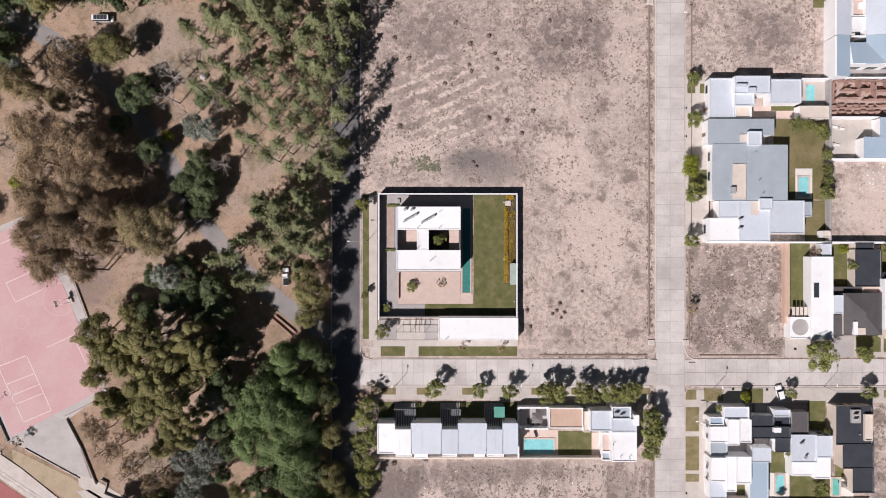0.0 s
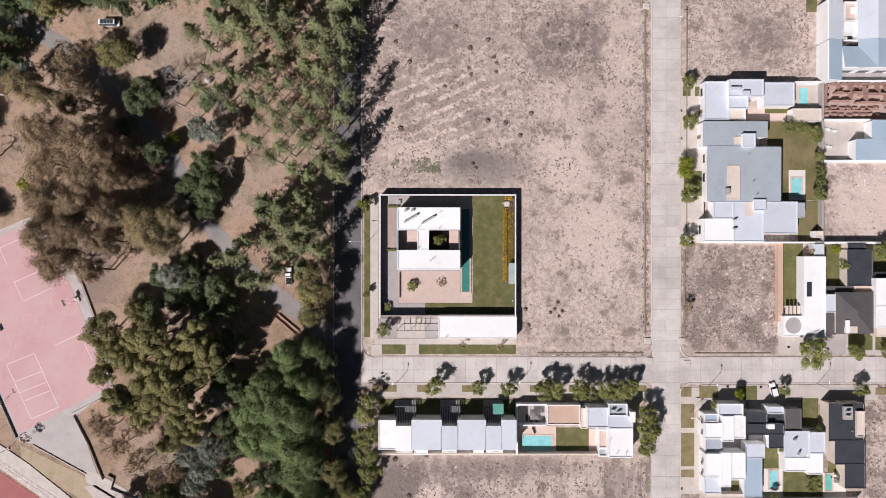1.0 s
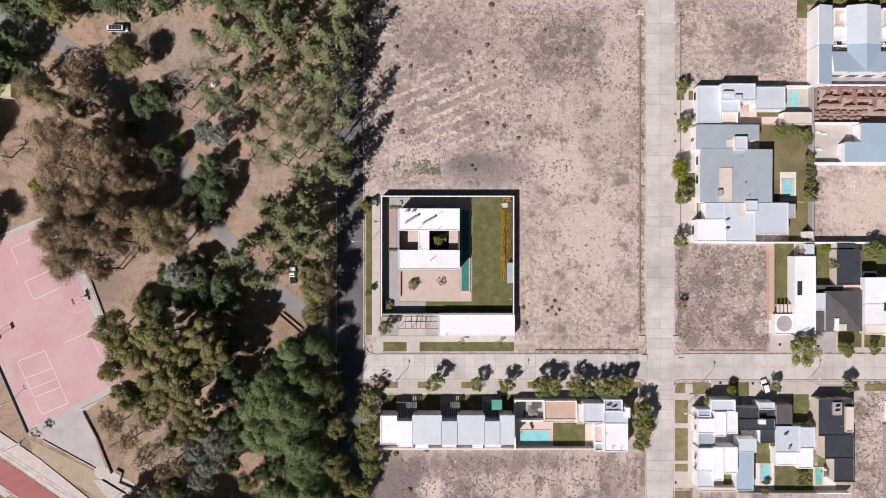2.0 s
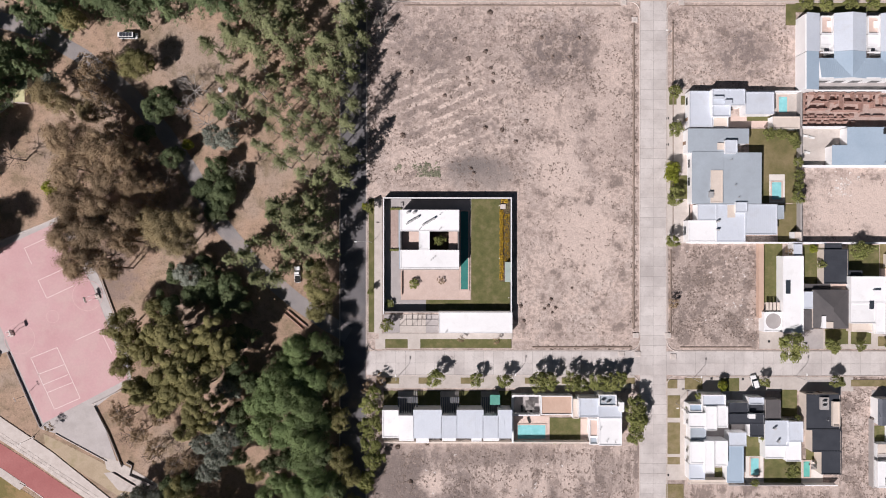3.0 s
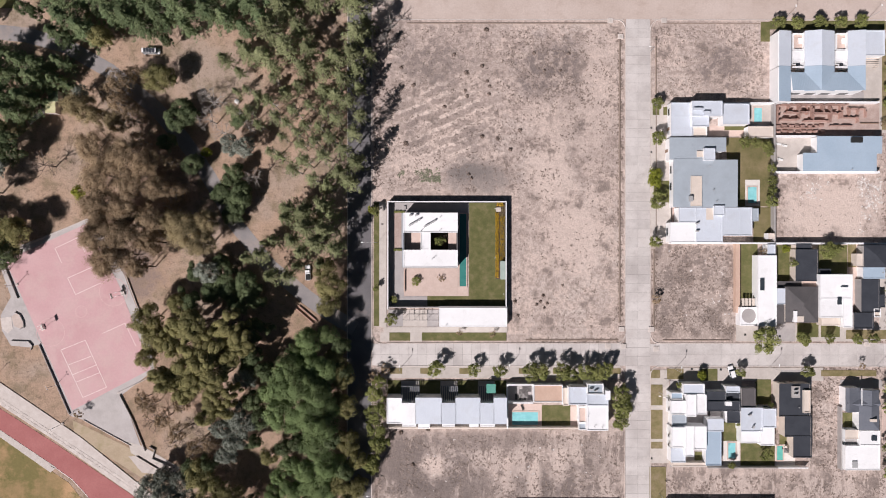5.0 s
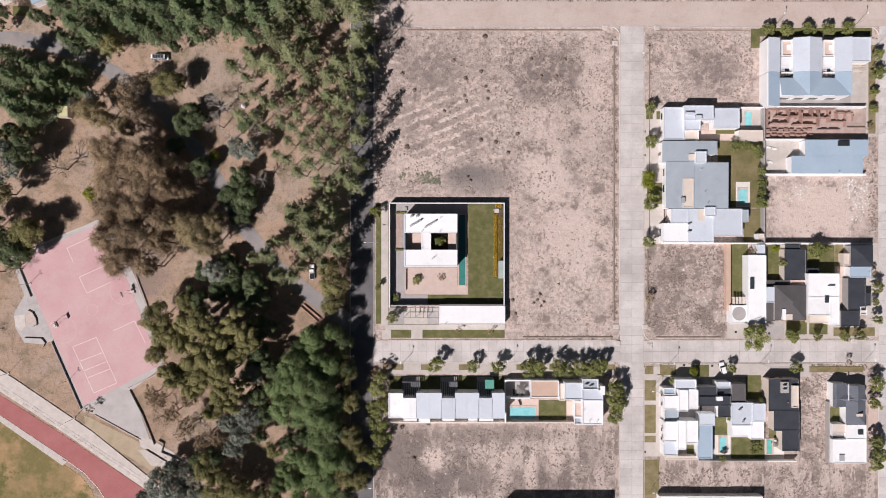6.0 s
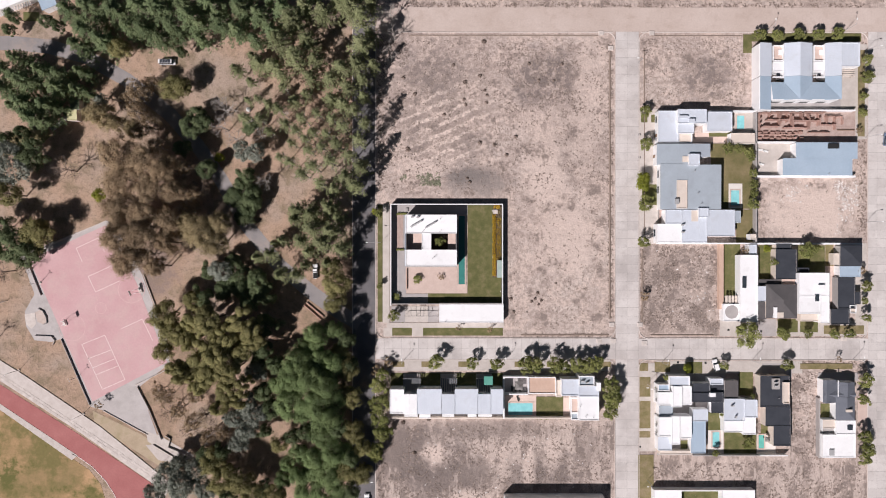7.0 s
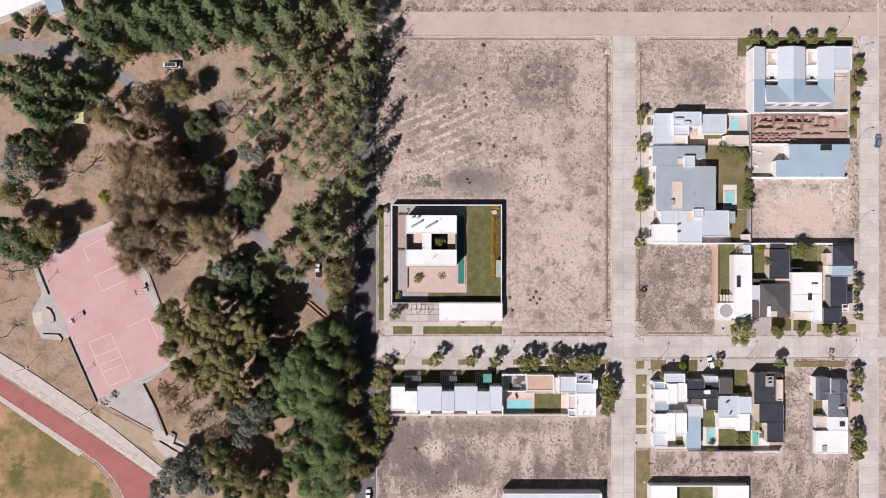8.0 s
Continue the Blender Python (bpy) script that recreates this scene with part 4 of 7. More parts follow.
def lounger(x, y, z, turn, label="dark woven sun lounger on a stone terrace", material=DARK_STEEL):
    s = base("sun_lounger", x, y, z, label, "lounger", "garden loungers")
    s.rotation_euler[2] = radians(turn)
    bm = bmesh.new()
    add_box(bm, -0.32, -0.9, 0.25, 0.32, 0.35, 0.34)
    part("seat", bm, material, s)
    bm = bmesh.new()
    add_box(bm, -0.32, 0.36, 0.25, 0.32, 0.95, 0.34, (0, 0.6))
    part("backrest", bm, material, s)
    for lx in (-0.27, 0.27):
        for ly in (-0.8, 0.3):
            bm = bmesh.new()
            add_box(bm, lx - 0.03, ly - 0.03, 0, lx + 0.03, ly + 0.03, 0.25)
            part("leg", bm, material, s)


parasol(26.09, -46.86, 0.12, 2.1, "grey square parasol in the tiled front court")
for x, y in ((21.7, -47.3), (22.9, -47.4), (24.5, -47.4)):
    lounger(x + 2.2, y - 0.9, 0.12, 180)
lounger(25.99, -51.83, 0.12, 20)

# ---- houses of the north-eastern block ----
def ridged(house, x0, y0, x1, y1, eave, ridge, axis, at, roof, walls=None):
    """A pitched roof over walls: the ridge runs along axis, at that share of the width."""
    ox, oy, oz = house.location
    cross = [(0.0, eave if at > 0 else ridge), (at, ridge), (1.0, eave if at < 1 else ridge)]
    cross = [c for i, c in enumerate(cross) if i == 0 or c[0] > cross[i - 1][0]]
    bm = bmesh.new()
    ends = []
    for e in (0, 1):
        ring = []
        for low in (0.0, 0.14):
            for s, z in (cross if not low else cross[::-1]):
                x, y = (x0 + (x1 - x0) * s, (y0, y1)[e]) if axis == "y" else ((x0, x1)[e], y0 + (y1 - y0) * s)
                ring.append(bm.verts.new((x - ox, y - oy, z - low - oz)))
        ends.append(ring)
    n = len(ends[0])
    for i in range(n):
        j = (i + 1) % n
        bm.faces.new((ends[0][i], ends[0][j], ends[1][j], ends[1][i]))
    bm.faces.new(ends[0])
    bm.faces.new(ends[1][::-1])
    part("roof", bm, roof, house)
    bm = bmesh.new()
    gap = 0.55
    a, b = (y0, y1) if axis == "y" else (x0, x1)
    for (s0, z0), (s1, z1) in zip(cross, cross[1:]):
        for i in range(1, int((b - a) / gap)):
            v = a + i * gap
            if axis == "y":
                add_beam(bm, (x0 + (x1 - x0) * s0 - ox, v - oy, z0 - oz), (x0 + (x1 - x0) * s1 - ox, v - oy, z1 - oz), 0.025, 0.025, 3)
            else:
                add_beam(bm, (v - ox, y0 + (y1 - y0) * s0 - oy, z0 - oz), (v - ox, y0 + (y1 - y0) * s1 - oy, z1 - oz), 0.025, 0.025, 3)
    tagged(part("roof_seams", bm, roof, house), "", "", "", "stuff")
    if walls:
        bm = bmesh.new()
        add_box(bm, x0 + 0.12 - ox, y0 + 0.12 - oy, -oz, x1 - 0.12 - ox, y1 - 0.12 - oy, eave - 0.16 - oz)
        part("wall", bm, walls, house)


town = base("terraced_house", 123.14, 60.22, 0, "terraced houses with pale ridged metal roofs and white walls", "house")
ridged(town, 106.96, 58.63, 111.24, 69.91, 5.3, 6.1, "y", 0.0, LIGHT_METAL, WHITE)
ridged(town, 106.96, 47.34, 111.04, 58.57, 5.3, 6.1, "y", 0.0, BLUE_METAL, WHITE)
ridged(town, 115.52, 58.63, 125.05, 69.91, 5.3, 6.5, "y", 0.5, LIGHT_METAL, WHITE)
ridged(town, 115.52, 50.65, 125.05, 58.57, 5.28, 6.5, "y", 0.5, BLUE_METAL)
ridged(town, 129.34, 58.63, 134.2, 69.91, 5.3, 6.5, "y", 1.0, LIGHT_METAL, WHITE)
ridged(town, 129.34, 50.65, 134.2, 58.57, 5.28, 6.5, "y", 1.0, BLUE_METAL)
ridged(town, 111.12, 50.61, 134.2, 56.68, 5.27, 6.49, "x", 0.0, BLUE_METAL, WHITE)
block(town, 134.55, 62.05, 141.09, 70.05, 5.4, WHITE, LIGHT_METAL, 0.2, 0, "y")
block(town, 112.07, 60.53, 115.98, 63.86, 4.6, WHITE, WHITE_ROOF, 0.12)
block(town, 112.28, 64.17, 116.2, 69.47, 4.4, WHITE, TERRACE, 0.7)
box_part("roof_hatch", 114.32, 66.29, 3.7, 115.49, 68.06, 4.1, WHITE_ROOF, town, "white roof hatch")
# dark box: the gloom of the openings is put into its colour
box_part("light_well", 114.51, 59.52, 2.2, 117.08, 60.9, 2.6, DARK_ROOF, town, "dark box standing in for the dark openings between the roofs")
box_part("cross_beam", 112.07, 58.38, 4.2, 115.98, 58.77, 4.6, WHITE, town)
block(town, 125.96, 60.53, 129.88, 63.86, 4.6, WHITE, WHITE_ROOF, 0.12)
block(town, 126.2, 64.17, 130.13, 69.47, 4.4, WHITE, TERRACE, 0.7)
box_part("roof_hatch", 128.27, 66.29, 3.7, 129.45, 68.06, 4.1, WHITE_ROOF, town, "white roof hatch")
box_part("light_well", 128.54, 59.52, 2.2, 131.11, 60.9, 2.6, DARK_ROOF, town, "dark box standing in for the dark openings between the roofs")
box_part("cross_beam", 125.96, 58.38, 4.2, 129.88, 58.77, 4.6, WHITE, town)
for wx in (114.4, 119.28, 124.16, 130.02):
    window(town, wx, 50.77, 0.3, 3.0, 2.3, "s")
yard = base("pergola", 140.71, 61.25, 0.12, "pale slatted pergola in a paved yard", "pergola")
for i in range(5):
    box_part("slat", 137.1, 59.35 + i * 0.62, 2.4, 141.25, 59.35 + 0.25 + i * 0.62, 2.52, CREAM, yard)
for px in (137.2, 140.96):
    box_part("post", px, 59.35, 0.12, px + 0.2, 59.35 + 0.2, 2.4, CREAM, yard)
    box_part("post", px, 59.35 + 2.5, 0.12, px + 0.2, 59.35 + 2.7, 2.4, CREAM, yard)
paving(137.94, 48.23, 143.14, 63.82, PAVING, "paved yard beside the terraced houses")
paving(112.14, 48.23, 137.94, 51.83, DECK_GREY, "paved back yards of the terraced houses")
garden_wall(108.03, 47.64, 141.68, 48.03, 2.2, WHITE, "white boundary wall behind the terraced houses")

north = base("house", 88.41, 42.45, 0, "white modern house with stepped flat roofs", "house")
block(north, 73.46, 36.57, 80.32, 47.33, 3.6, WHITE, LIGHT_METAL, 0.15, 0, "x")
block(north, 79.68, 42.75, 89.37, 47.55, 5.04, WHITE, LIGHT_METAL, 0.15, 0, "y")
block(north, 79.92, 39.47, 85.30, 42.84, 4.54, WHITE, LIGHT_METAL, 0.2)
block(north, 80.56, 36.51, 85.20, 39.74, 3.2, WHITE, CREAM, 0.3)
block(north, 90.09, 40.42, 98.60, 46.97, 3.8, WHITE, LIGHT_METAL, 0.12)
block(north, 98.60, 36.24, 106.74, 39.83, 3.0, WHITE, CREAM, 0.12)
roof_box(north, 79.85, 44.54, 82.62, 45.15, 4.18, 5.80, LIGHT_METAL, "roof_box")
roof_box(north, 83.23, 42.85, 85.08, 44.08, 4.12, 5.80, LIGHT_METAL, "roof_box")
paving(86.82, 37.20, 100.36, 40.54, TERRACE, "pale stone yard")
lawn(92.24, 39.11, 99.88, 41.02, "narrow green lawn strip", 0.14)
paving(100.84, 40.54, 108.80, 48.34, PAVING, "pale stone pool terrace")
pool(101.95, 41.66, 104.50, 46.43, "small turquoise pool in a paved yard")
garden_wall(90.95, 47.36, 107.28, 47.67, 2.4, WHITE, "white wall along the empty plot")

grey = base("house", 85.23, 24.14, 0, "long house under grey-blue metal roofs", "house")
block(grey, 72.89, 28.99, 83.14, 35.82, 4.2, WHITE, GREY_METAL, 0, 0, "y", (0, 0.01))
block(grey, 83.19, 31.63, 90.76, 35.82, 4.2, WHITE, GREY_METAL, 0, 0, "y", (0, 0.01))
block(grey, 74.13, 13.76, 83.14, 28.94, 4.2, WHITE, GREY_METAL, 0, 0, "y", (0, 0.01))
block(grey, 83.27, 13.78, 94.58, 28.71, 4.03, WHITE, GREY_METAL, 0, 0, "y", (0, 0.01))
block(grey, 79.43, 13.89, 82.99, 23.51, 4.5, CREAM, CREAM, 0.12, 4.15)
block(grey, 83.33, 28.55, 86.88, 32.33, 5.38, WHITE, LIGHT_METAL, 0.1)
roof_box(grey, 81.42, 29.70, 83.28, 31.56, 3.61, 4.54, CREAM)
roof_box(grey, 78.79, 15.38, 79.87, 17.08, 4.3, 5.2, STEEL, "water_tank")
lawn(93.03, 14.10, 108.80, 36.72, "back garden lawn, worn in patches", 0.12, WORN_LAWN)
paving(99.08, 14.26, 103.86, 22.86, PALE_STONE, "pale stone pool surround", 0.14)
pool(99.88, 15.22, 102.75, 20.47, "small bright turquoise garden pool")
garden_wall(107.40, 2.61, 107.88, 47.73, 2.2, GREY_PLASTER, "grey boundary wall between the plots")
vent_pipe(85.48, 26.56, 4.01)
vent_pipe(86.72, 18.98, 4.01)
vent_pipe(87.80, 15.42, 4.01)

south = base("house", 86.82, 7.42, 0, "white house with pale metal roofs beside an empty plot", "house")
block(south, 72.98, 2.27, 81.38, 8.65, 4.0, WHITE, WHITE_ROOF, 0.12)
block(south, 75.78, 8.71, 81.38, 13.47, 4.0, WHITE, LIGHT_METAL, 0.12)
block(south, 81.42, 2.27, 89.93, 13.47, 4.0, WHITE, LIGHT_METAL, 0.12, 0, "y")
block(south, 89.98, 4.45, 99.42, 13.47, 4.0, WHITE, LIGHT_METAL, 0.12, 0, "y")
block(south, 97.42, 9.13, 101.62, 13.18, 3.70, WHITE, GREY_METAL, 0.1)
block(south, 86.77, 10.93, 90.18, 14.03, 4.70, WHITE, LIGHT_METAL, 0.1)
roof_box(south, 84.71, 9.59, 86.89, 13.48, 3.28, 3.86, CREAM, "roof_box")
condenser(81.59, 8.32, 3.88, 20)
condenser(81.59, 5.84, 3.88, 0)
paving(74.72, 8.85, 77.59, 14.26, BRICK_FLOOR, "terracotta entrance court")
lawn(101.79, 2.32, 108.80, 13.79, "narrow back lawn with worn edges", 0.12, WORN_LAWN)
garden_wall(73.90, 1.82, 107.46, 2.21, 2.6, WHITE, "white wall along the empty plot")
block(south, 105.18, 3.38, 107.21, 5.25, 3.0, WHITE, CREAM, 0.1)

blue = base("house", 131.14, 31.23, 0, "white house with a blue metal roof and tiled patio", "house")
block(blue, 120.54, 31.06, 141.16, 36.36, 3.86, WHITE, BLUE_METAL, 0, 0, "y", (0, 0.01))
block(blue, 116.03, 25.37, 139.40, 30.96, 3.86, WHITE, BLUE_METAL, 0, 0, "y", (0, 0.01))
roof_box(blue, 131.09, 34.39, 134.63, 35.96, 3.86, 4.45, DARK_STEEL, "skylight")
vent_pipe(131.28, 25.67, 3.84)
paving(108.74, 25.43, 123.14, 36.63, PAVING, "pale stone patio")
garden_wall(107.63, 24.77, 141.68, 25.37, 2.2, WHITE, "white wall along the empty plot")
garden_wall(107.63, 36.65, 121.49, 37.05, 2.2, WHITE, "white wall beside the building site")
for x, y in ((109.8, 34.5), (111.8, 34.0), (110.4, 29.5)):
    lounger(x, y, 0.12, 80, "white cushioned lounger on a tiled patio", LAMP_WHITE)

# ---- building site with raw brick walls ----
paving(108.74, 37.63, 143.14, 48.03, BRICK_FLOOR, "brick-strewn floor of a building site", 0.06)
site = base("unfinished_house", 125.14, 43.03, 0, "unfinished house of raw red brick walls without a roof", "building site")
rnd = random.Random(5)


def brick_wall(x0, y0, x1, y1, h):
    """A raw wall with a stepped, broken top: bays of differing height in one mesh."""
    bm = bmesh.new()
    ox, oy, oz = site.location
    n = max(1, round(max(x1 - x0, y1 - y0) / 0.9))
    for i in range(n):
        a, b = i / n, (i + 1) / n
        top = h * rnd.choice((1.0, 1.0, 0.9, 0.7, 0.55))
        if x1 - x0 > y1 - y0:
            add_box(bm, x0 + (x1 - x0) * a - ox, y0 - oy, 0, x0 + (x1 - x0) * b - ox, y1 - oy, top)
        else:
            add_box(bm, x0 - ox, y0 + (y1 - y0) * a - oy, 0, x1 - ox, y0 + (y1 - y0) * b - oy, top)
    part("brick_wall", bm, BRICK, site)


for y, x0, x1, h in ((47.1, 109.0, 131.5, 2.6), (44.6, 111.5, 118.6, 2.5), (44.3, 120.2, 129.5, 2.3), (42.3, 110.2, 116.0, 2.2), (41.9, 117.6, 126.0, 2.0), (39.6, 109.2, 121.5, 1.4), (45.9, 132.2, 138.0, 1.6), (43.0, 130.5, 135.2, 1.9), (40.4, 126.4, 133.8, 1.2)):
    brick_wall(x0, y, x1, y + 0.22, h)
for x, y0, y1, h in ((109.0, 41.0, 47.0, 2.5), (112.6, 44.9, 47.0, 2.4), (115.9, 42.6, 47.0, 2.5), (118.7, 44.0, 47.0, 2.3), (120.3, 42.1, 46.9, 2.4), (123.6, 44.6, 47.0, 2.4), (126.1, 41.6, 46.9, 2.2), (129.6, 42.9, 47.0, 2.3), (132.4, 43.3, 46.6, 1.8), (135.3, 41.5, 45.8, 1.7),
                     (138.0, 43.2, 46.0, 1.3)):
    brick_wall(x, y0, x + 0.22, y1, h)
for i in range(16):
    x, y = 109.6 + (i % 8) * 2.05 + rnd.uniform(-0.3, 0.3), 38.5 + (i // 8) * 1.9 + rnd.uniform(-0.2, 0.2)
    stack = base("brick_stack", x, y, 0.06, "pallet-high stack of raw red bricks on a building site", "bricks", "brick stacks")
    stack.rotation_euler[2] = radians(rnd.uniform(-6, 6))
    bm = bmesh.new()
    for k in range(4):
        add_box(bm, -0.75 + rnd.uniform(0, 0.08), -0.42, k * 0.25 * 0.98, 0.75 - rnd.uniform(0, 0.2), 0.42 - (k == 3) * rnd.uniform(0, 0.4), k * 0.25 + 0.24)
    part("bricks", bm, BRICK, stack)
box_part("plank", 136.5, 41.2, 0.5, 142.5, 41.5, 0.6, WOOD, site)

# ---- houses of the middle block ----
garden_wall(95.23, -20.61, 96.62, 2.21, 1.6, TERRACOTTA, "broad terracotta-coloured boundary wall")
garden_wall(107.53, 1.71, 143.92, 2.21, 2.4, WHITE, "white wall along the empty plot")
garden_wall(96.64, 1.81, 107.73, 2.11, 2.0, WHITE, "white garden wall")
mid = base("house", 106.14, -12.77, 0, "white flat-roofed house with a round-patched carport", "house")
block(mid, 101.29, -24.72, 107.38, -1.93, 3.86, WHITE, WHITE_ROOF, 0.15)
block(mid, 104.76, -1.86, 107.32, 1.61, 3.2, WHITE, LIGHT_METAL, 0.1)
block(mid, 107.27, -17.62, 110.35, -12.52, 4.2, WHITE, LIGHT_METAL, 0.1)
block(mid, 95.99, -24.62, 101.71, -18.70, 3.0, WHITE, WHITE_ROOF, 0.12)
bm = bmesh.new()
add_beam(bm, (98.92 - 106.14, -21.45 + 12.77, 2.86), (98.92 - 106.14, -21.45 + 12.77, 2.9), 2.35, 2.3, 20)
part("roof_patch", bm, DECK_GREY, mid, "round grey patch on the carport roof")
roof_box(mid, 102.11, -13.11, 103.29, -9.38, 3.70, 3.99, GLASS, "skylight")
for i in range(5):
    box_part("pergola_beam", 96.9 + i * 1.1, -18.3, 2.3, 97.7 + i * 1.1, -15.9, 2.45, CREAM, mid)
lawn(97.54, -16.17, 103.14, 1.83, "green garden lawn behind a terracotta wall", 0.12)
paving(96.14, -30.17, 109.14, -15.77, PAVING, "paved carport drive", 0.1)

slate = base("house", 117.14, -17.77, 0, "house with dark slate hipped roofs", "house")
hip(slate, 109.87, -23.48, 120.45, -11.92, 4.37, 5.71, BROWN_ROOF, CREAM, (True, True), "y")
block(slate, 113.66, -10.20, 120.94, 0.03, 3.50, CREAM, DARK_ROOF, 0.15)
block(slate, 114.13, 0.11, 119.26, 1.61, 3.0, CREAM, DARK_ROOF, 0.1)
block(slate, 107.32, -23.76, 110.27, -18.06, 3.6, GREY_PLASTER, BROWN_ROOF, 0)
block(slate, 108.12, -12.01, 116.01, -10.43, 2.8, GREY_PLASTER, BROWN_ROOF, 0)
block(slate, 115.99, -11.99, 120.92, -10.27, 3.2, CREAM, TERRACE, 0.2)
roof_box(slate, 112.06, -23.21, 113.04, -19.70, 4.12, 5.38, WHITE)
roof_box(slate, 113.04, -23.21, 115.38, -21.45, 4.12, 5.04, CREAM)
lawn(109.54, -10.57, 115.54, 1.43, "neat back lawn with planted edges", 0.12)
paving(109.54, -30.17, 115.54, -24.17, DECK_GREY, "grey driveway", 0.14)

bright = base("house", 128.74, -14.77, 0, "tall white flat-roofed house", "house")
block(bright, 120.55, -15.78, 130.90, -7.97, 5.21, WHITE, WHITE_ROOF, 0.12)
block(bright, 120.55, -21.83, 127.97, -15.84, 5.21, WHITE, WHITE_ROOF, 0.12)
block(bright, 128.54, -25.05, 131.42, -15.90, 4.37, WHITE, WHITE_ROOF, 0.12)
block(bright, 121.05, -7.94, 124.78, -6.25, 4.0, DARK_ROOF, DARK_ROOF, 0.4)
roof_box(bright, 126.98, -13.59, 128.93, -12.03, 4.18, 5.88, WHITE, "roof_box")
roof_box(bright, 126.06, -17.51, 127.23, -15.37, 4.22, 5.38, GLASS, "skylight")
block(bright, 122.47, -24.63, 128.78, -22.17, 2.9, CREAM, CREAM, 0.1)
lawn(123.14, -8.17, 132.54, 1.43, "shaded back lawn with a dark tree", 0.12)
paving(131.14, -30.17, 134.34, -25.37, PAVING, "pale driveway", 0.14)

dark = base("house", 140.14, -11.77, 0, "dark-roofed house along the east street", "house")
hip(dark, 135.64, -5.67, 143.11, 1.41, 3.6, 4.5, DARK_ROOF, GREY_PLASTER, (True, True), "y")
block(dark, 135.69, -9.43, 142.79, -5.78, 3.20, WHITE, BLUE_METAL, 0.1)
block(dark, 134.98, -20.24, 140.88, -9.61, 3.40, GREY_PLASTER, DARK_ROOF, 0.15)
block(dark, 132.61, -25.56, 138.91, -20.44, 3.40, GREY_PLASTER, DARK_ROOF, 0.15)
block(dark, 139.01, -21.82, 141.27, -19.06, 3.4, WHITE, CREAM, 0.4)
block(dark, 141.07, -18.69, 142.79, -14.55, 3.2, GREY_PLASTER, DARK_ROOF, 0.1)
paving(133.14, -20.77, 138.34, 1.83, TERRACE, "pale stone back patio", 0.12)
lawn(132.74, -5.77, 135.54, 1.83, "dry strip of back lawn", 0.14, DRY_GRASS)
block(dark, 133.78, -5.30, 136.15, -1.35, 2.8, CREAM, CREAM, 0.1)

# ---- houses of the south-eastern block ----
cluster = base("house", 82.04, -57.08, 0, "cluster of white cubic houses with stepped flat roofs", "house")
block(cluster, 76.89, -46.55, 83.86, -43.14, 4.63, WHITE, LIGHT_METAL, 0.3)
block(cluster, 73.27, -48.27, 77.16, -46.10, 4.04, WHITE, BLUE_METAL, 0.3)
block(cluster, 73.08, -52.95, 78.04, -48.61, 4.48, WHITE, WHITE_ROOF, 0.15)
block(cluster, 77.89, -53.59, 81.09, -46.52, 4.91, WHITE, WHITE_ROOF, 0.12)
block(cluster, 81.34, -52.95, 84.56, -46.64, 4.48, WHITE, WHITE_ROOF, 0.12)
block(cluster, 73.86, -57.20, 78.55, -53.45, 3.4, WHITE, GREY_METAL, 0.15)
block(cluster, 73.39, -63.66, 77.73, -57.14, 4.48, WHITE, WHITE_ROOF, 0.12)
block(cluster, 77.65, -66.34, 80.39, -56.74, 4.76, WHITE, WHITE_ROOF, 0.12)
block(cluster, 80.57, -64.28, 84.56, -56.83, 4.48, WHITE, WHITE_ROOF, 0.12)
block(cluster, 73.46, -68.67, 78.14, -64.15, 3.6, WHITE, LIGHT_METAL, 0.12)
block(cluster, 74.30, -70.42, 85.61, -69.21, 2.4, CREAM, CREAM, 0.1)
paving(74.40, -71.41, 87.62, -43.07, DECK_GREY, "dark paved court between white houses", 0.1)
lawn(82.52, -71.10, 86.19, -66.32, "tiny green back garden", 0.14)
for wy in (-48.5, -51.5, -60.0, -63.0):
    window(cluster, 72.9, wy, 2.8, 1.0, 1.0, "w")

darkrow = base("house", 92.40, -50.71, 0, "dark-roofed house with a small courtyard", "house")
block(darkrow, 85.15, -49.02, 91.23, -45.75, 3.61, WHITE, DARK_ROOF, 0.15)
block(darkrow, 85.00, -52.05, 95.74, -48.98, 3.90, WHITE, DARK_ROOF, 0.15)
block(darkrow, 91.05, -46.10, 95.51, -44.07, 4.04, WHITE, LIGHT_METAL, 0.2)
block(darkrow, 91.72, -49.20, 96.10, -46.43, 3.0, WHITE, DARK_ROOF, 0.1)
block(darkrow, 91.70, -55.98, 96.07, -52.28, 3.32, WHITE, DARK_ROOF, 0.12)
roof_box(darkrow, 90.67, -50.10, 92.52, -48.86, 3.11, 4.69, WHITE)
block(darkrow, 85.37, -58.84, 90.68, -54.77, 3.18, WHITE, LIGHT_METAL, 0.1)
block(darkrow, 84.90, -69.78, 89.90, -58.88, 3.18, WHITE, BLUE_METAL, 0.1, 0, "y")
paving(86.98, -55.81, 97.97, -43.07, DECK_GREY, "grey paved court", 0.1)
lawn(91.92, -63.13, 97.65, -55.49, "small green back lawn", 0.12)
paving(91.92, -71.41, 97.33, -62.81, PALE_STONE, "pale stone pool surround", 0.13)
pool(93.51, -68.55, 95.90, -63.45, "small turquoise pool between two houses")
block(darkrow, 96.34, -50.96, 100.87, -44.87, 3.4, GREY_PLASTER, BROWN_ROOF, 0.1)

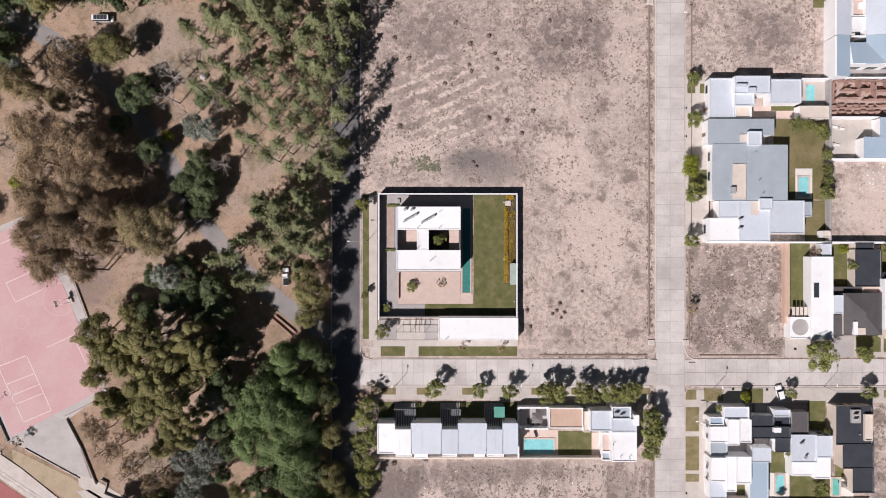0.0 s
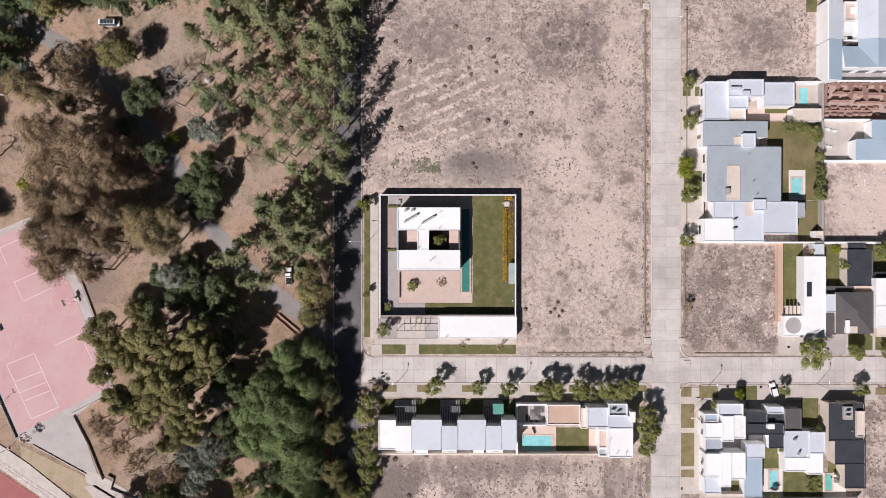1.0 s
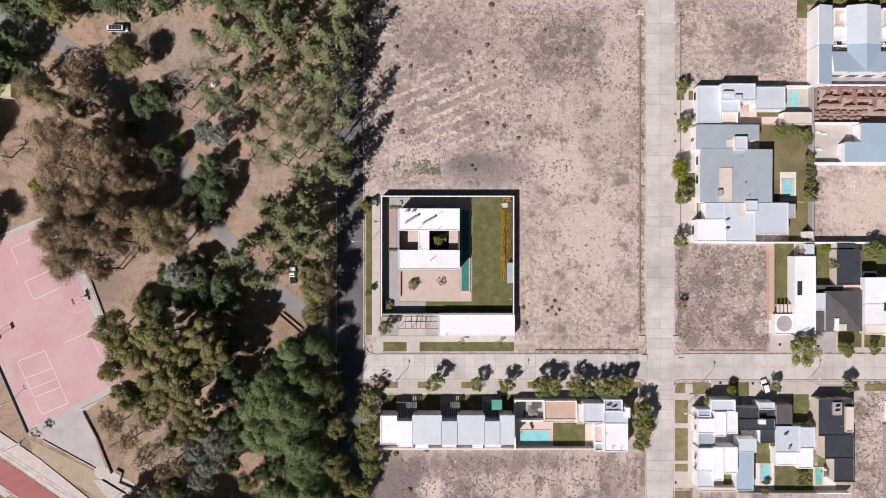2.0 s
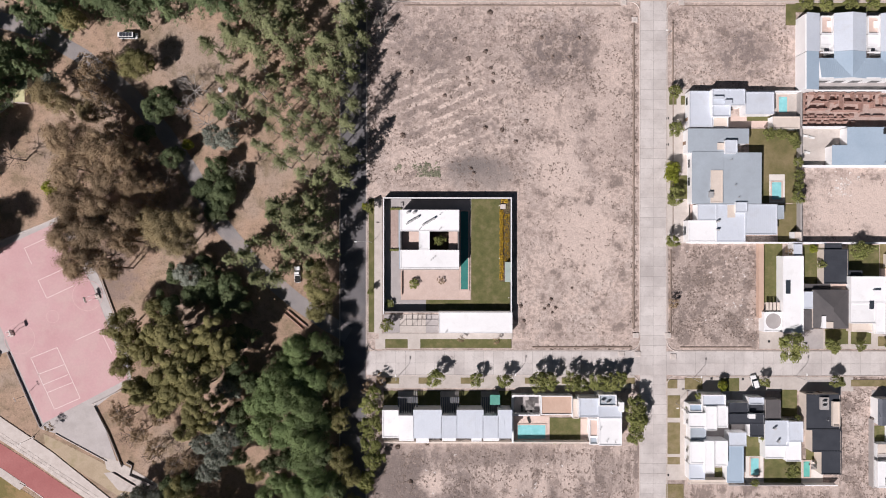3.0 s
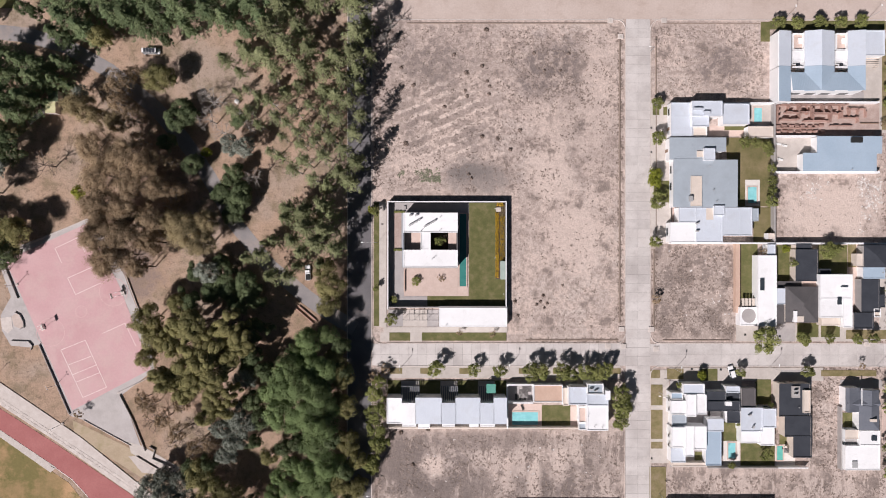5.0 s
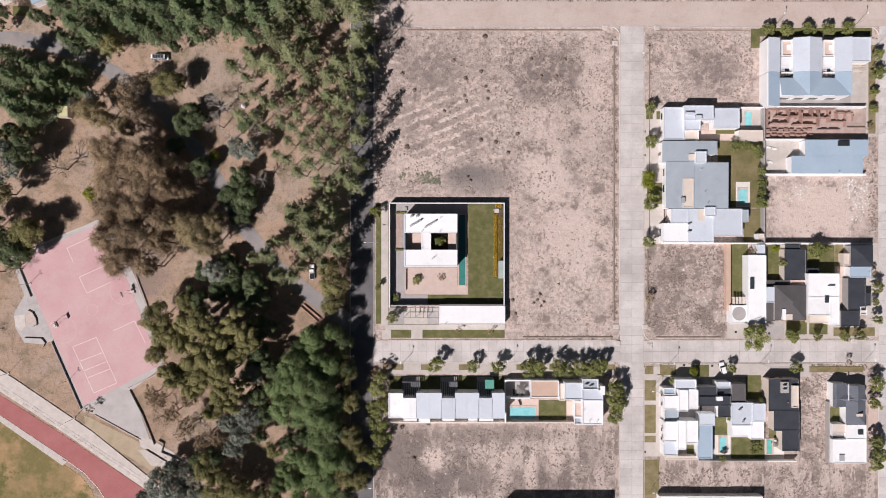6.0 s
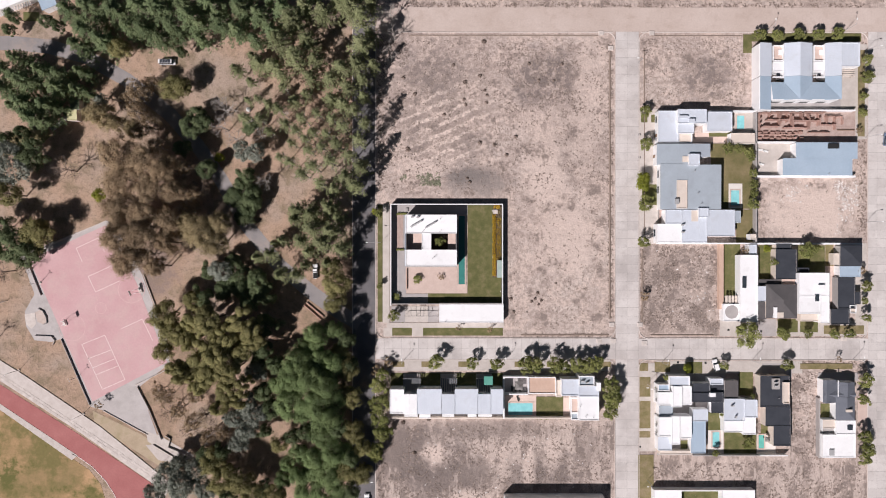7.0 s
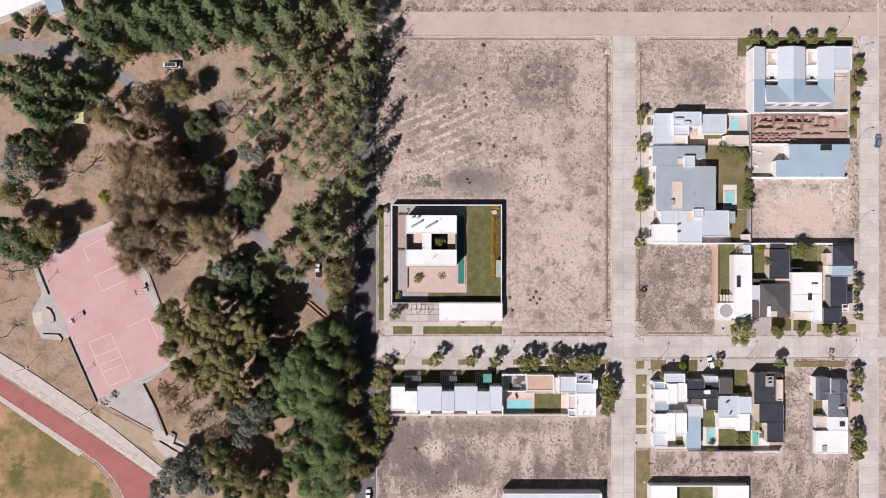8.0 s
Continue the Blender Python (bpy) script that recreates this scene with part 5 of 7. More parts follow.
light = base("house", 103.54, -57.08, 0, "white and pale-grey flat-roofed house", "house")
block(light, 95.90, -58.59, 102.90, -50.96, 3.90, WHITE, LIGHT_METAL, 0.12)
block(light, 102.86, -57.29, 107.17, -51.23, 4.04, WHITE, LIGHT_METAL, 0.12, 0, "y")
block(light, 96.23, -62.54, 102.48, -58.84, 3.32, WHITE, WHITE_ROOF, 0.12)
block(light, 102.26, -63.15, 106.73, -57.44, 3.76, WHITE, WHITE_ROOF, 0.12)
condenser(98.62, -53.22, 3.80, 30)
condenser(99.70, -57.07, 3.80, 60)
lawn(97.65, -71.41, 108.80, -63.45, "square back lawn with shrubs", 0.12)

long = base("house", 114.69, -55.49, 0, "long dark-roofed house with a cream terrace", "house")
block(long, 108.13, -53.73, 118.24, -43.15, 4.00, CREAM, DARK_ROOF, 0.2)
block(long, 109.97, -60.30, 118.62, -53.81, 3.90, CREAM, DARK_ROOF, 0.15)
block(long, 112.71, -66.99, 118.62, -60.34, 3.90, CREAM, DARK_ROOF, 0.15)
roof_box(long, 112.06, -47.55, 114.54, -43.98, 3.75, 4.4, GREY_PLASTER, "roof_box")
block(long, 115.65, -52.45, 117.82, -45.17, 4.6, CREAM, CREAM, 0.3, 3.85)
condenser(113.01, -45.17, 4.47, 0)
condenser(113.01, -46.41, 4.47, 0)
vent_pipe(114.35, -50.77, 3.8)
paving(108.80, -52.30, 111.03, -43.07, TERRACE, "pink stone entrance path", 0.13)
paving(110.71, -44.18, 121.06, -39.56, DECK_GREY, "grey forecourt in shade", 0.13)
lawn(110.39, -64.25, 114.69, -54.69, "narrow green back lawn", 0.12)
paving(109.0, -71.41, 115.49, -63.93, PALE_STONE, "pale stone pool terrace", 0.13)
box_part("terrace_bench", 110.2, -59.4, 0.1, 111.2, -53.6, 0.7, CREAM, None)
tagged(bpy.data.objects["terrace_bench"], "long cream masonry bench in a narrow garden", "bench")
pool(109.51, -69.08, 111.41, -64.39, "green-tinted garden pool on a pale terrace", GREEN_POOL)
garden_wall(109.0, -71.13, 118.72, -70.9, 2.0, WHITE, "white back wall of the gardens")
garden_wall(86.2, -71.13, 108.9, -70.92, 2.0, GREY_PLASTER, "white back wall of the gardens")
parasol(111.49, -65.23, 0.13, 1.2, "small dark parasol on a pool terrace")

villa_east = base("house", 137.54, -58.76, 0, "house with blue-grey slate gables and a white flat-roofed wing", "house")
ridged(villa_east, 129.86, -52.36, 134.37, -44.51, 3.5, 4.5, "y", 0.12, SLATE, WHITE)
ridged(villa_east, 134.43, -50.2, 140.65, -45.29, 3.5, 4.6, "y", 0.5, SLATE, WHITE)
ridged(villa_east, 129.95, -50.59, 140.65, -48.23, 3.55, 4.3, "x", 0.4, SLATE)
hip(villa_east, 134.08, -58.24, 140.65, -50.3, 3.55, 4.7, SLATE, WHITE, (True, False), "y")
bm = bmesh.new()
add_box(bm, 134.23 - 137.54, -50.0 + 58.76, 4.4, 134.41 - 137.54, -44.51 + 58.76, 4.72)
part("gable_coping", bm, WHITE, villa_east, "white gable coping")
block(villa_east, 129.89, -71.24, 141.12, -63.36, 3.3, WHITE, WHITE_ROOF, 0.12)
block(villa_east, 134.39, -63.24, 140.98, -58.46, 3.5, WHITE, WHITE_ROOF, 0.12)
block(villa_east, 130.14, -61.31, 134.67, -58.35, 2.9, WHITE, CREAM, 0.1)
block(villa_east, 130.56, -63.61, 135.12, -61.57, 2.2, WHITE, GREY_PLASTER, 0.1)
garden_wall(129.4, -71.67, 129.66, -51.27, 2.0, GREY_PLASTER, "grey side wall of the slate-roofed house")
roof_box(villa_east, 138.19, -61.54, 139.76, -60.17, 3.18, 3.71, GLASS, "skylight")
roof_box(villa_east, 132.11, -70.37, 133.68, -68.41, 3.07, 3.47, STEEL, "roof_box")
roof_box(villa_east, 136.84, -55.15, 138.79, -54.37, 3.54, 4.99, CREAM)
lawn(131.14, -59.76, 137.14, -53.57, "small shaded garden court", 0.12)
paving(130.34, -72.36, 137.14, -58.96, DECK_GREY, "grey paved side yard", 0.1)
paving(130.34, -45.57, 144.14, -42.77, DECK_GREY, "grey paved forecourt", 0.12)
paving(144.14, -63.76, 147.14, -50.77, TERRACE, "pink brick parking bay", 0.12)

# ---- large low buildings on the southern plots ----
hall = base("building", 38.15, -92.76, 0, "long white flat-roofed building with a sunken garden", "building")
block(hall, 21.10, -95.72, 55.17, -84.76, 4.5, WHITE, LIGHT_METAL, 0.3, 0, "y")
hall_b = base("building", 91.14, -91.76, 0, "long white flat-roofed building round a green court", "building")
block(hall_b, 72.25, -96.05, 81.69, -82.5, 3.0, WHITE, WHITE_ROOF, 0.3)
block(hall_b, 95.44, -96.05, 106.83, -82.5, 3.0, WHITE, WHITE_ROOF, 0.3)
lawn(82.34, -97.76, 98.74, -83.76, "green inner court lawn", 0.12)
garden_wall(81.75, -82.85, 95.4, -82.55, 2.9, WHITE, "tall white wall of the green court")

# ---- park buildings ----
club = base("building", -148.61, 88.26, 0, "white-roofed club building at the park's edge", "building")
block(club, -161.61, 83.06, -140.11, 96.26, 3.8, WHITE, WHITE_ROOF, 0.1)
club.rotation_euler[2] = radians(22)
annexe = base("building", -136.16, 86.38, 0, "small club annexe with a bluish metal roof", "building")
block(annexe, -138.76, 82.38, -133.56, 92.38, 3.4, WHITE, BLUE_METAL, 0, 0, "y")
annexe.rotation_euler[2] = radians(22)
frame_roof = base("pergola", -144.47, 83.84, 0, "weathered slatted pergola beside the club building", "pergola")
frame_roof.rotation_euler[2] = radians(22)
for i in range(7):
    box_part("slat", -147.47 + i * 0.95, 82.14, 2.5, -147.17 + i * 0.95, 85.54, 2.62, CREAM, frame_roof)
for sx in (-2.9, 2.8):
    for sy in (-1.6, 1.4):
        box_part("post", -144.47 + sx, 83.84 + sy, 0, -144.47 + sx + 0.16, 83.84 + sy + 0.16, 2.5, CREAM, frame_roof)
lawn(-145.87, 79.04, -140.47, 82.24, "small green lawn before the club building", 0.08)
polygon_area("verge", [(-146.47, 41.85), (-137.67, 42.65), (-136.07, 39.25), (-140.87, 35.85), (-145.27, 33.05), (-152.87, 32.25), (-150.87, 38.25)], 0.03, DRY_GRASS, "thin grass beside the park kiosk", "verge")
kiosk = base("kiosk", -128.44, 48.63, 0, "small park kiosk with green and yellow flat roofs", "kiosk")
block(kiosk, -127.84, 47.75, -124.68, 51.11, 3.0, GREY_PLASTER, MOSS_ROOF, 0.1)
block(kiosk, -128.94, 44.05, -125.59, 47.74, 2.8, CREAM, YELLOW_ROOF, 0.1)
polygon_area("path_kiosk", [(-131.24, 46.63), (-130.24, 45.03), (-135.64, 40.63), (-136.44, 41.83)], 0.05, PAVING, "pale concrete path to the kiosk", "path")

# street-side windows and doors


def door(house, x, y, face, material=WOOD):
    """A framed front door on a wall."""
    ox, oy, oz = house.location
    dx, dy = {"n": (0, 1), "s": (0, -1), "e": (1, 0), "w": (-1, 0)}[face]
    hx, hy = (0.5, 0.04) if dx == 0 else (0.04, 0.5)
    x, y = x + dx * 0.05 - ox, y + dy * 0.05 - oy
    bm = bmesh.new()
    add_box(bm, x - hx, y - hy, 0.12 - oz, x + hx, y + hy, 2.2 - oz)
    d = part("door", bm, material, house)
    bm = bmesh.new()
    add_box(bm, x + dx * 0.06 + 0.35 * (dx == 0) - 0.03, y + dy * 0.06 + 0.35 * (dy == 0) - 0.03, 1.0 - oz, x + dx * 0.1 + 0.35 * (dx == 0) + 0.03, y + dy * 0.1 + 0.35 * (dy == 0) + 0.03, 1.15 - oz)
    part("handle", bm, STEEL, d)


window(north, 73.46, 44.68, 0.9, 2.2, 1.4, "w")
door(north, 73.46, 39.23, "w")
window(grey, 74.13, 25.88, 0.9, 2.4, 1.4, "w")
window(grey, 74.13, 20.44, 0.9, 2.4, 1.4, "w")
door(grey, 72.89, 32.09, "w")
window(south, 72.98, 5.69, 0.9, 2.4, 1.4, "w")
door(mid, 102.87, -24.72, "s")
window(slate, 117.74, -23.29, 0.9, 1.8, 1.3, "s")
window(bright, 123.09, -21.83, 2.8, 2.0, 1.2, "s")
window(bright, 126.02, -21.83, 2.8, 2.0, 1.2, "s")
window(light, 104.99, -51.22, 1.0, 1.6, 1.2, "n")
window(long, 110.46, -43.15, 1.0, 2.2, 1.4, "n")
door(long, 113.57, -43.15, "n")
window(villa_east, 141.62, -64.79, 0.9, 1.8, 1.2, "e")

# ---- trees ----


def leaf_mesh(name, centres, outward, size, rnd, material, along=None):
    """Many small leaf blades: one tilted triangle at each centre; long sprays where along gives their directions."""
    n = len(centres)
    normal = outward + rnd.normal(0, 0.24, (n, 3))
    normal /= np.linalg.norm(normal, axis=1)[:, None] + 1e-6
    side = np.cross(normal, rnd.normal(0, 1, (n, 3))) if along is None else along
    side /= np.linalg.norm(side, axis=1)[:, None] + 1e-6
    up = np.cross(normal, side)
    up /= np.linalg.norm(up, axis=1)[:, None] + 1e-6
    up = up if along is None else up * 0.42
    s = size * rnd.uniform(0.6, 1.3, (n, 1))
    corners = np.stack([centres - side * s * 0.5 - up * s * 0.42, centres + side * s * 0.62, centres - side * s * 0.45 + up * s * 0.5], 1)
    me = bpy.data.meshes.new(name)
    me.from_pydata(corners.reshape(-1, 3).tolist(), [], np.arange(n * 3).reshape(n, 3).tolist())
    me.materials.append(material)
    return me


def tree(label, group, r, h, crown, bark, trunk_r, limbs, seed, kind="tree"):
    """A tree: a tapered, slightly bent trunk with limbs, and a crown made by crown(rnd, r, h)."""
    rnd = np.random.RandomState(seed)
    t = base(kind, 0, 0, -400, label, kind.replace("_", " "), group)
    bm = bmesh.new()
    at, lean = Vector((0, 0, -0.1)), Vector((rnd.uniform(-0.06, 0.06), rnd.uniform(-0.06, 0.06), 1))
    for i in range(4):
        to = at + Vector((lean.x + rnd.uniform(-0.04, 0.04), lean.y + rnd.uniform(-0.04, 0.04), 1)) * h * 0.22
        add_beam(bm, at, to, trunk_r * (1 - i * 0.22), trunk_r * (0.78 - i * 0.22), 7)
        at = to
    for i in range(limbs):
        a = rnd.uniform(0, 6.28)
        z0, reach = h * rnd.uniform(0.3, 0.7), r * rnd.uniform(0.55, 0.92)
        mid_p = Vector((math.cos(a) * reach * 0.5, math.sin(a) * reach * 0.5, z0 + h * 0.1))
        end_p = Vector((math.cos(a + 0.2) * reach, math.sin(a + 0.2) * reach, z0 + h * rnd.uniform(0.08, 0.22)))
        add_beam(bm, (lean.x * z0, lean.y * z0, z0), mid_p, trunk_r * 0.4, trunk_r * 0.25, 5)
        add_beam(bm, mid_p, end_p, trunk_r * 0.25, trunk_r * 0.08, 5)
        for k in range(2):
            b = a + rnd.uniform(-0.9, 0.9)
            add_beam(bm, mid_p, mid_p + Vector((math.cos(b), math.sin(b), 0.35)) * reach * 0.45, trunk_r * 0.16, trunk_r * 0.04, 4)
    part("trunk", bm, bark, t)
    me = crown(rnd, r, h)
    ob = new("crown", me)
    ob.parent = t
    return t


def broad(material, clumps, per, size, low=0.3, flat=0.0, gap=0.0, puff=0.2, shell=0.6, inner=0.75):
    def make(rnd, r, h):
        lobes = rnd.uniform(0, 6.28, 4)
        centres, out = [], []
        for i in range(clumps):
            a, u = rnd.uniform(0, 6.283), rnd.uniform(-0.35, 1.0)
            ring = math.sqrt(max(0.0, 1 - u * u))
            edge = r * (0.8 + 0.14 * math.sin(2 * a + lobes[0]) + 0.12 * math.sin(3 * a + lobes[1]) + 0.08 * math.sin(5 * a + lobes[2]))
            k = rnd.uniform(inner, 1.0)
            c = np.array([math.cos(a) * ring * edge * k, math.sin(a) * ring * edge * k, h * (low + (1 - low) * 0.5) + u * k * h * (1 - low) * 0.46])
            cr = r * puff * rnd.uniform(0.7, 1.3)
            d = rnd.normal(0, 1, (per, 3))
            d /= np.linalg.norm(d, axis=1)[:, None]
            p = c + d * cr * rnd.uniform(shell, 1.1, (per, 1)) * rnd.uniform(0.65, 1.4, 3) * np.array([1, 1, 0.75 - flat])
            centres.append(p)
            out.append(d + np.array([0, 0, 0.5]))
        p, o = np.concatenate(centres), np.concatenate(out)
        keep = rnd.uniform(0, 1, len(p)) > gap
        return leaf_mesh("crown", p[keep], o[keep], size, rnd, material)
    return make


def conifer(material, branches, tufts, per, size, low=0.3):
    """A conifer's crown: drooping branches, each strung with tufts of needle sprays."""
    def make(rnd, r, h):
        centres, out, sprays = [], [], []
        for i in range(branches):
            f = (i + rnd.uniform(0, 1)) / branches
            reach = r * (1 - f) ** 0.6 * rnd.uniform(0.5, 1.12) + 0.5
            a = i * 2.4 + rnd.uniform(-0.5, 0.5)
            for k in range(tufts):
                s = (k + rnd.uniform(0.4, 1.2)) / tufts
                bend = a + rnd.normal(0, 0.16)
                c = np.array([math.cos(bend) * s * reach, math.sin(bend) * s * reach,
                              h * (low + (1 - low) * f) + 0.2 * reach * s - 0.28 * reach * s * s + rnd.normal(0, 0.15)])
                d = rnd.normal(0, 1, (per, 3))
                d /= np.linalg.norm(d, axis=1)[:, None]
                centres.append(c + d * np.array([1, 1, 0.55]) * rnd.uniform(0.28, 0.55))
                out.append(d * 0.7 + np.array([0, 0, 0.75]))
                b = a + rnd.normal(0, 0.6, per)
                sprays.append(np.stack([np.cos(b), np.sin(b), rnd.uniform(-0.5, 0.15, per)], 1))
        return leaf_mesh("crown", np.concatenate(centres), np.concatenate(out), size, rnd, material, np.concatenate(sprays))
    return make


def bare(bark):
    def make(rnd, r, h):
        """A leafless crown of branching twigs."""
        bm = bmesh.new()
        def fork(p, d, length, radius, depth):
            q = p + d * length
            add_beam(bm, p, q, radius, radius * 0.6, 4)
            if depth:
                for k in range(3):
                    turn = Vector(rnd.normal(0, 0.55, 3))
                    fork(q, (d + turn).normalized(), length * 0.68, radius * 0.55, depth - 1)
        for i in range(9):
            a = i * 2.4
            fork(Vector((0, 0, h * rnd.uniform(0.3, 0.6))), Vector((math.cos(a), math.sin(a), 0.55)).normalized(), r * 0.42, 0.13, 3)
        return mesh_of(bm, "crown", bark)
    return make


def grove(models, places, seed, squash=0.12, tall=1.0):
    """Stands copies of the models at (x, y, crown radius)."""
    rnd = random.Random(seed)
    for i, (x, y, r) in enumerate(places):
        t, r0 = models[(i * 7 + rnd.randrange(3)) % len(models)]
        s = r / r0
        m = pose(x, y, 0, 0, 0, rnd.uniform(0, 360)) @ Matrix.Diagonal((s, s, s ** 0.5 * tall * rnd.uniform(1 - squash, 1 + squash), 1))
        copy_thing(t, m)


def drop(models):
    for t, r in models:
        for o in (*t.children_recursive, t):
            bpy.data.objects.remove(o)


pines = [(tree("tall open pine with feathery green needles", "park pines", 4.8, 19, conifer(PINE_LEAF, 44, 9, 13, 0.5, 0.3), BARK, 0.24, 10, 11 + i, "pine_tree"), 4.5) for i in range(4)]
slender = [(tree("slender pine with a bare trunk and a small wispy crown", "park pines", 3.0, 17, conifer(PINE_LEAF, 22, 6, 11, 0.42, 0.6), GREY_BARK, 0.2, 14, 21 + i, "pine_tree"), 2.9) for i in range(4)]
cedars = [(tree("dense dark-green conifer with drooping boughs", "park evergreens", 5.2, 17, conifer(CEDAR_LEAF, 58, 10, 14, 0.5, 0.12), BARK, 0.3, 6, 41 + i), 4.9) for i in range(3)]
cypresses = [(tree("dense dark-green evergreen tree", "park evergreens", 5.2, 14, broad(CYPRESS_LEAF, 46, 150, 0.42, 0.15, puff=0.27), BARK, 0.3, 8, 31 + i), 4.8) for i in range(3)]
lushes = [(tree("large rounded tree with lush green foliage", "park broadleaf trees", 6.5, 18.5, broad(LUSH_LEAF, 26, 340, 0.44, 0.3, puff=0.36, inner=0.65), BARK, 0.35, 8, 51 + i), 6.0) for i in range(3)]
olives = [(tree("rounded tree with olive-green clumped foliage", "olive park trees", 5.5, 15, broad(OLIVE_LEAF, 40, 190, 0.4, 0.2, puff=0.3), BARK, 0.3, 8, 71 + i), 5.0) for i in range(3)]
tall_olives = [(tree("tall tree with separate olive-green clumps of foliage", "olive park trees", 5.2, 22, broad(OLIVE_LEAF, 22, 330, 0.42, 0.35, puff=0.3, inner=0.6), BARK, 0.32, 10, 81 + i), 4.6) for i in range(3)]
rusts = [(tree("broad tree with rust-brown drying leaves", "brown park trees", 6.5, 21, broad(RUST_LEAF, 60, 300, 0.27, 0.3, 0.15, 0.05, puff=0.28, shell=0.15, inner=0.5), BARK, 0.35, 12, 91 + i), 6.0) for i in range(4)]
thin_rusts = [(tree("sparse brown tree with many bare twigs", "brown park trees", 5.0, 13, broad(RUST_LEAF, 75, 42, 0.32, 0.25, 0.1, 0.2, puff=0.2, shell=0.3, inner=0.5), GREY_BARK, 0.26, 16, 191 + i), 4.6) for i in range(2)]
golden = [(tree("tree with golden-brown autumn foliage", "brown park trees", 5.5, 17, broad(GOLDEN_LEAF, 70, 190, 0.28, 0.25, 0.05, 0.0, puff=0.28, shell=0.2, inner=0.6), BARK, 0.32, 8, 101 + i), 5.0) for i in range(2)]
greys = [(tree("tree with fine grey-green leaves", "grey park trees", 5.0, 13, broad(GREY_LEAF, 80, 90, 0.36, 0.25, 0.1, 0.1, shell=0.5), GREY_BARK, 0.26, 12, 111 + i), 4.6) for i in range(2)]
dry_trees = [(tree("leafless tree with dark brown branches", "bare park trees", 5.0, 12, bare(BARK), BARK, 0.25, 4, 141 + i), 4.6) for i in range(2)]
bares = [(tree("leafless tree with pale grey branches", "bare park trees", 5.0, 13, bare(GREY_BARK), GREY_BARK, 0.25, 4, 131 + i), 4.6) for i in range(2)]
streets = [(tree("small round street tree in leaf", "street trees", 2.4, 5.6, broad(STREET_LEAF, 44, 52, 0.28, 0.4, gap=0.08, puff=0.26), BARK, 0.11, 6, 151 + i, "street_tree"), 2.15) for i in range(3)]
limes = [(tree("small tree with bright yellow-green leaves", "yellow-green trees", 2.4, 4.4, broad(LIME_LEAF, 44, 40, 0.3, 0.3, puff=0.3), BARK, 0.1, 6, 171 + i, "young_tree"), 2.4) for i in range(2)]
thins = [(tree("slender young tree with thin brown foliage", "young trees", 2.0, 4.2, broad(RUST_LEAF, 22, 26, 0.28, 0.35, 0.0, 0.2), BARK, 0.07, 8, 181 + i, "young_tree"), 2.0) for i in range(2)]

grove(rusts, [(-105.1, 30.3, 6.4), (-97.6, 28.1, 6.8), (-103.3, 21.9, 7.1), (-95.4, 20.0, 6.0), (-105.1, 13.4, 5.6), (-98.2, 11.5, 5.6), (-90.7, 26.2, 4.9), (-104.2, 4.0, 6.0), (-97.1, 4.4, 6.0),
              (-90.5, 9.3, 5.3), (-107.4, 7.4, 3.8), (-101.4, -3.1, 5.6), (-105.3, -5.4, 3.4), (-94.4, -5.8, 3.8), (-88.8, 19.0, 4.1), (-91.0, 2.1, 4.1)], 301)
grove(thin_rusts, [(-101.5, 52.4, 4.6), (-98.2, 55.8, 3.4), (-105.1, 50.5, 3.4), (-102.4, 45.9, 3.8), (-99.0, 41.3, 4.2), (-95.7, 34.4, 3.8), (-87.1, 27.1, 3.4), (-84.2, 18.4, 3.4), (-86.1, 12.7, 3.4),
                   (-89.0, 6.0, 3.8), (-92.8, -49.6, 3.4), (-88.6, -53.8, 3.4), (-84.2, -58.2, 3.8), (-95.7, -47.7, 3.1), (-79.0, -63.0, 3.4), (-74.1, -62.0, 3.1), (-83.3, -49.6, 2.7)], 306)
grove(olives, [(-35.2, -47.4, 3.4), (-32.1, -40.2, 3.4), (-34.8, -34.5, 3.1), (-31.0, -49.7, 3.4), (-30.2, -61.2, 3.4), (-27.2, -66.9, 2.7), (-32.9, -74.5, 3.8), (-27.5, -76.0, 3.1)], 311, tall=0.85)
grove(golden, [(-79.6, 5.6, 5.7), (-83.2, 8.2, 4.2), (-75.6, 1.8, 4.6), (-74.1, 8.2, 4.2), (-111.7, 43.9, 4.6), (-115.5, 44.7, 3.4), (-108.3, 41.6, 3.0), (-103.3, 39.7, 3.4)], 321)
grove(olives, [(-90.5, 53.9, 3.8), (-87.5, 54.3, 2.9), (-37.3, -5.9, 3.1), (-35.2, -11.3, 3.8), (-36.1, -17.0, 3.4), (-108.2, 66.9, 3.1), (-92.8, -22.0, 4.2), (-90.7, -28.5, 4.2), (-93.6, -34.3, 3.1),
               (-84.0, -17.4, 3.1), (-136.0, 5.0, 5.0), (-77.1, -71.0, 3.8), (-73.3, -76.8, 4.2), (-67.5, -78.3, 4.2), (-63.7, -82.5, 4.2), (-56.4, -82.5, 3.8), (-54.5, -65.3, 2.7), (-144.6, 18.3, 4.2)], 331)
grove(cedars, [(-145.1, 59.1, 4.9), (-140.3, 62.9, 4.2), (-146.0, 53.4, 4.6), (-137.5, 55.3, 5.3), (-138.4, 48.6, 4.9), (-131.4, 58.7, 4.2), (-134.6, 42.9, 4.2), (-128.0, 53.4, 4.9), (-122.7, 53.4, 3.0),
               (-126.1, 57.7, 3.4), (-117.0, 51.1, 1.9), (-130.8, 47.7, 4.6), (-120.4, 59.1, 3.0), (-137.1, 44.8, 3.8), (-143.2, 47.7, 3.0)], 341)
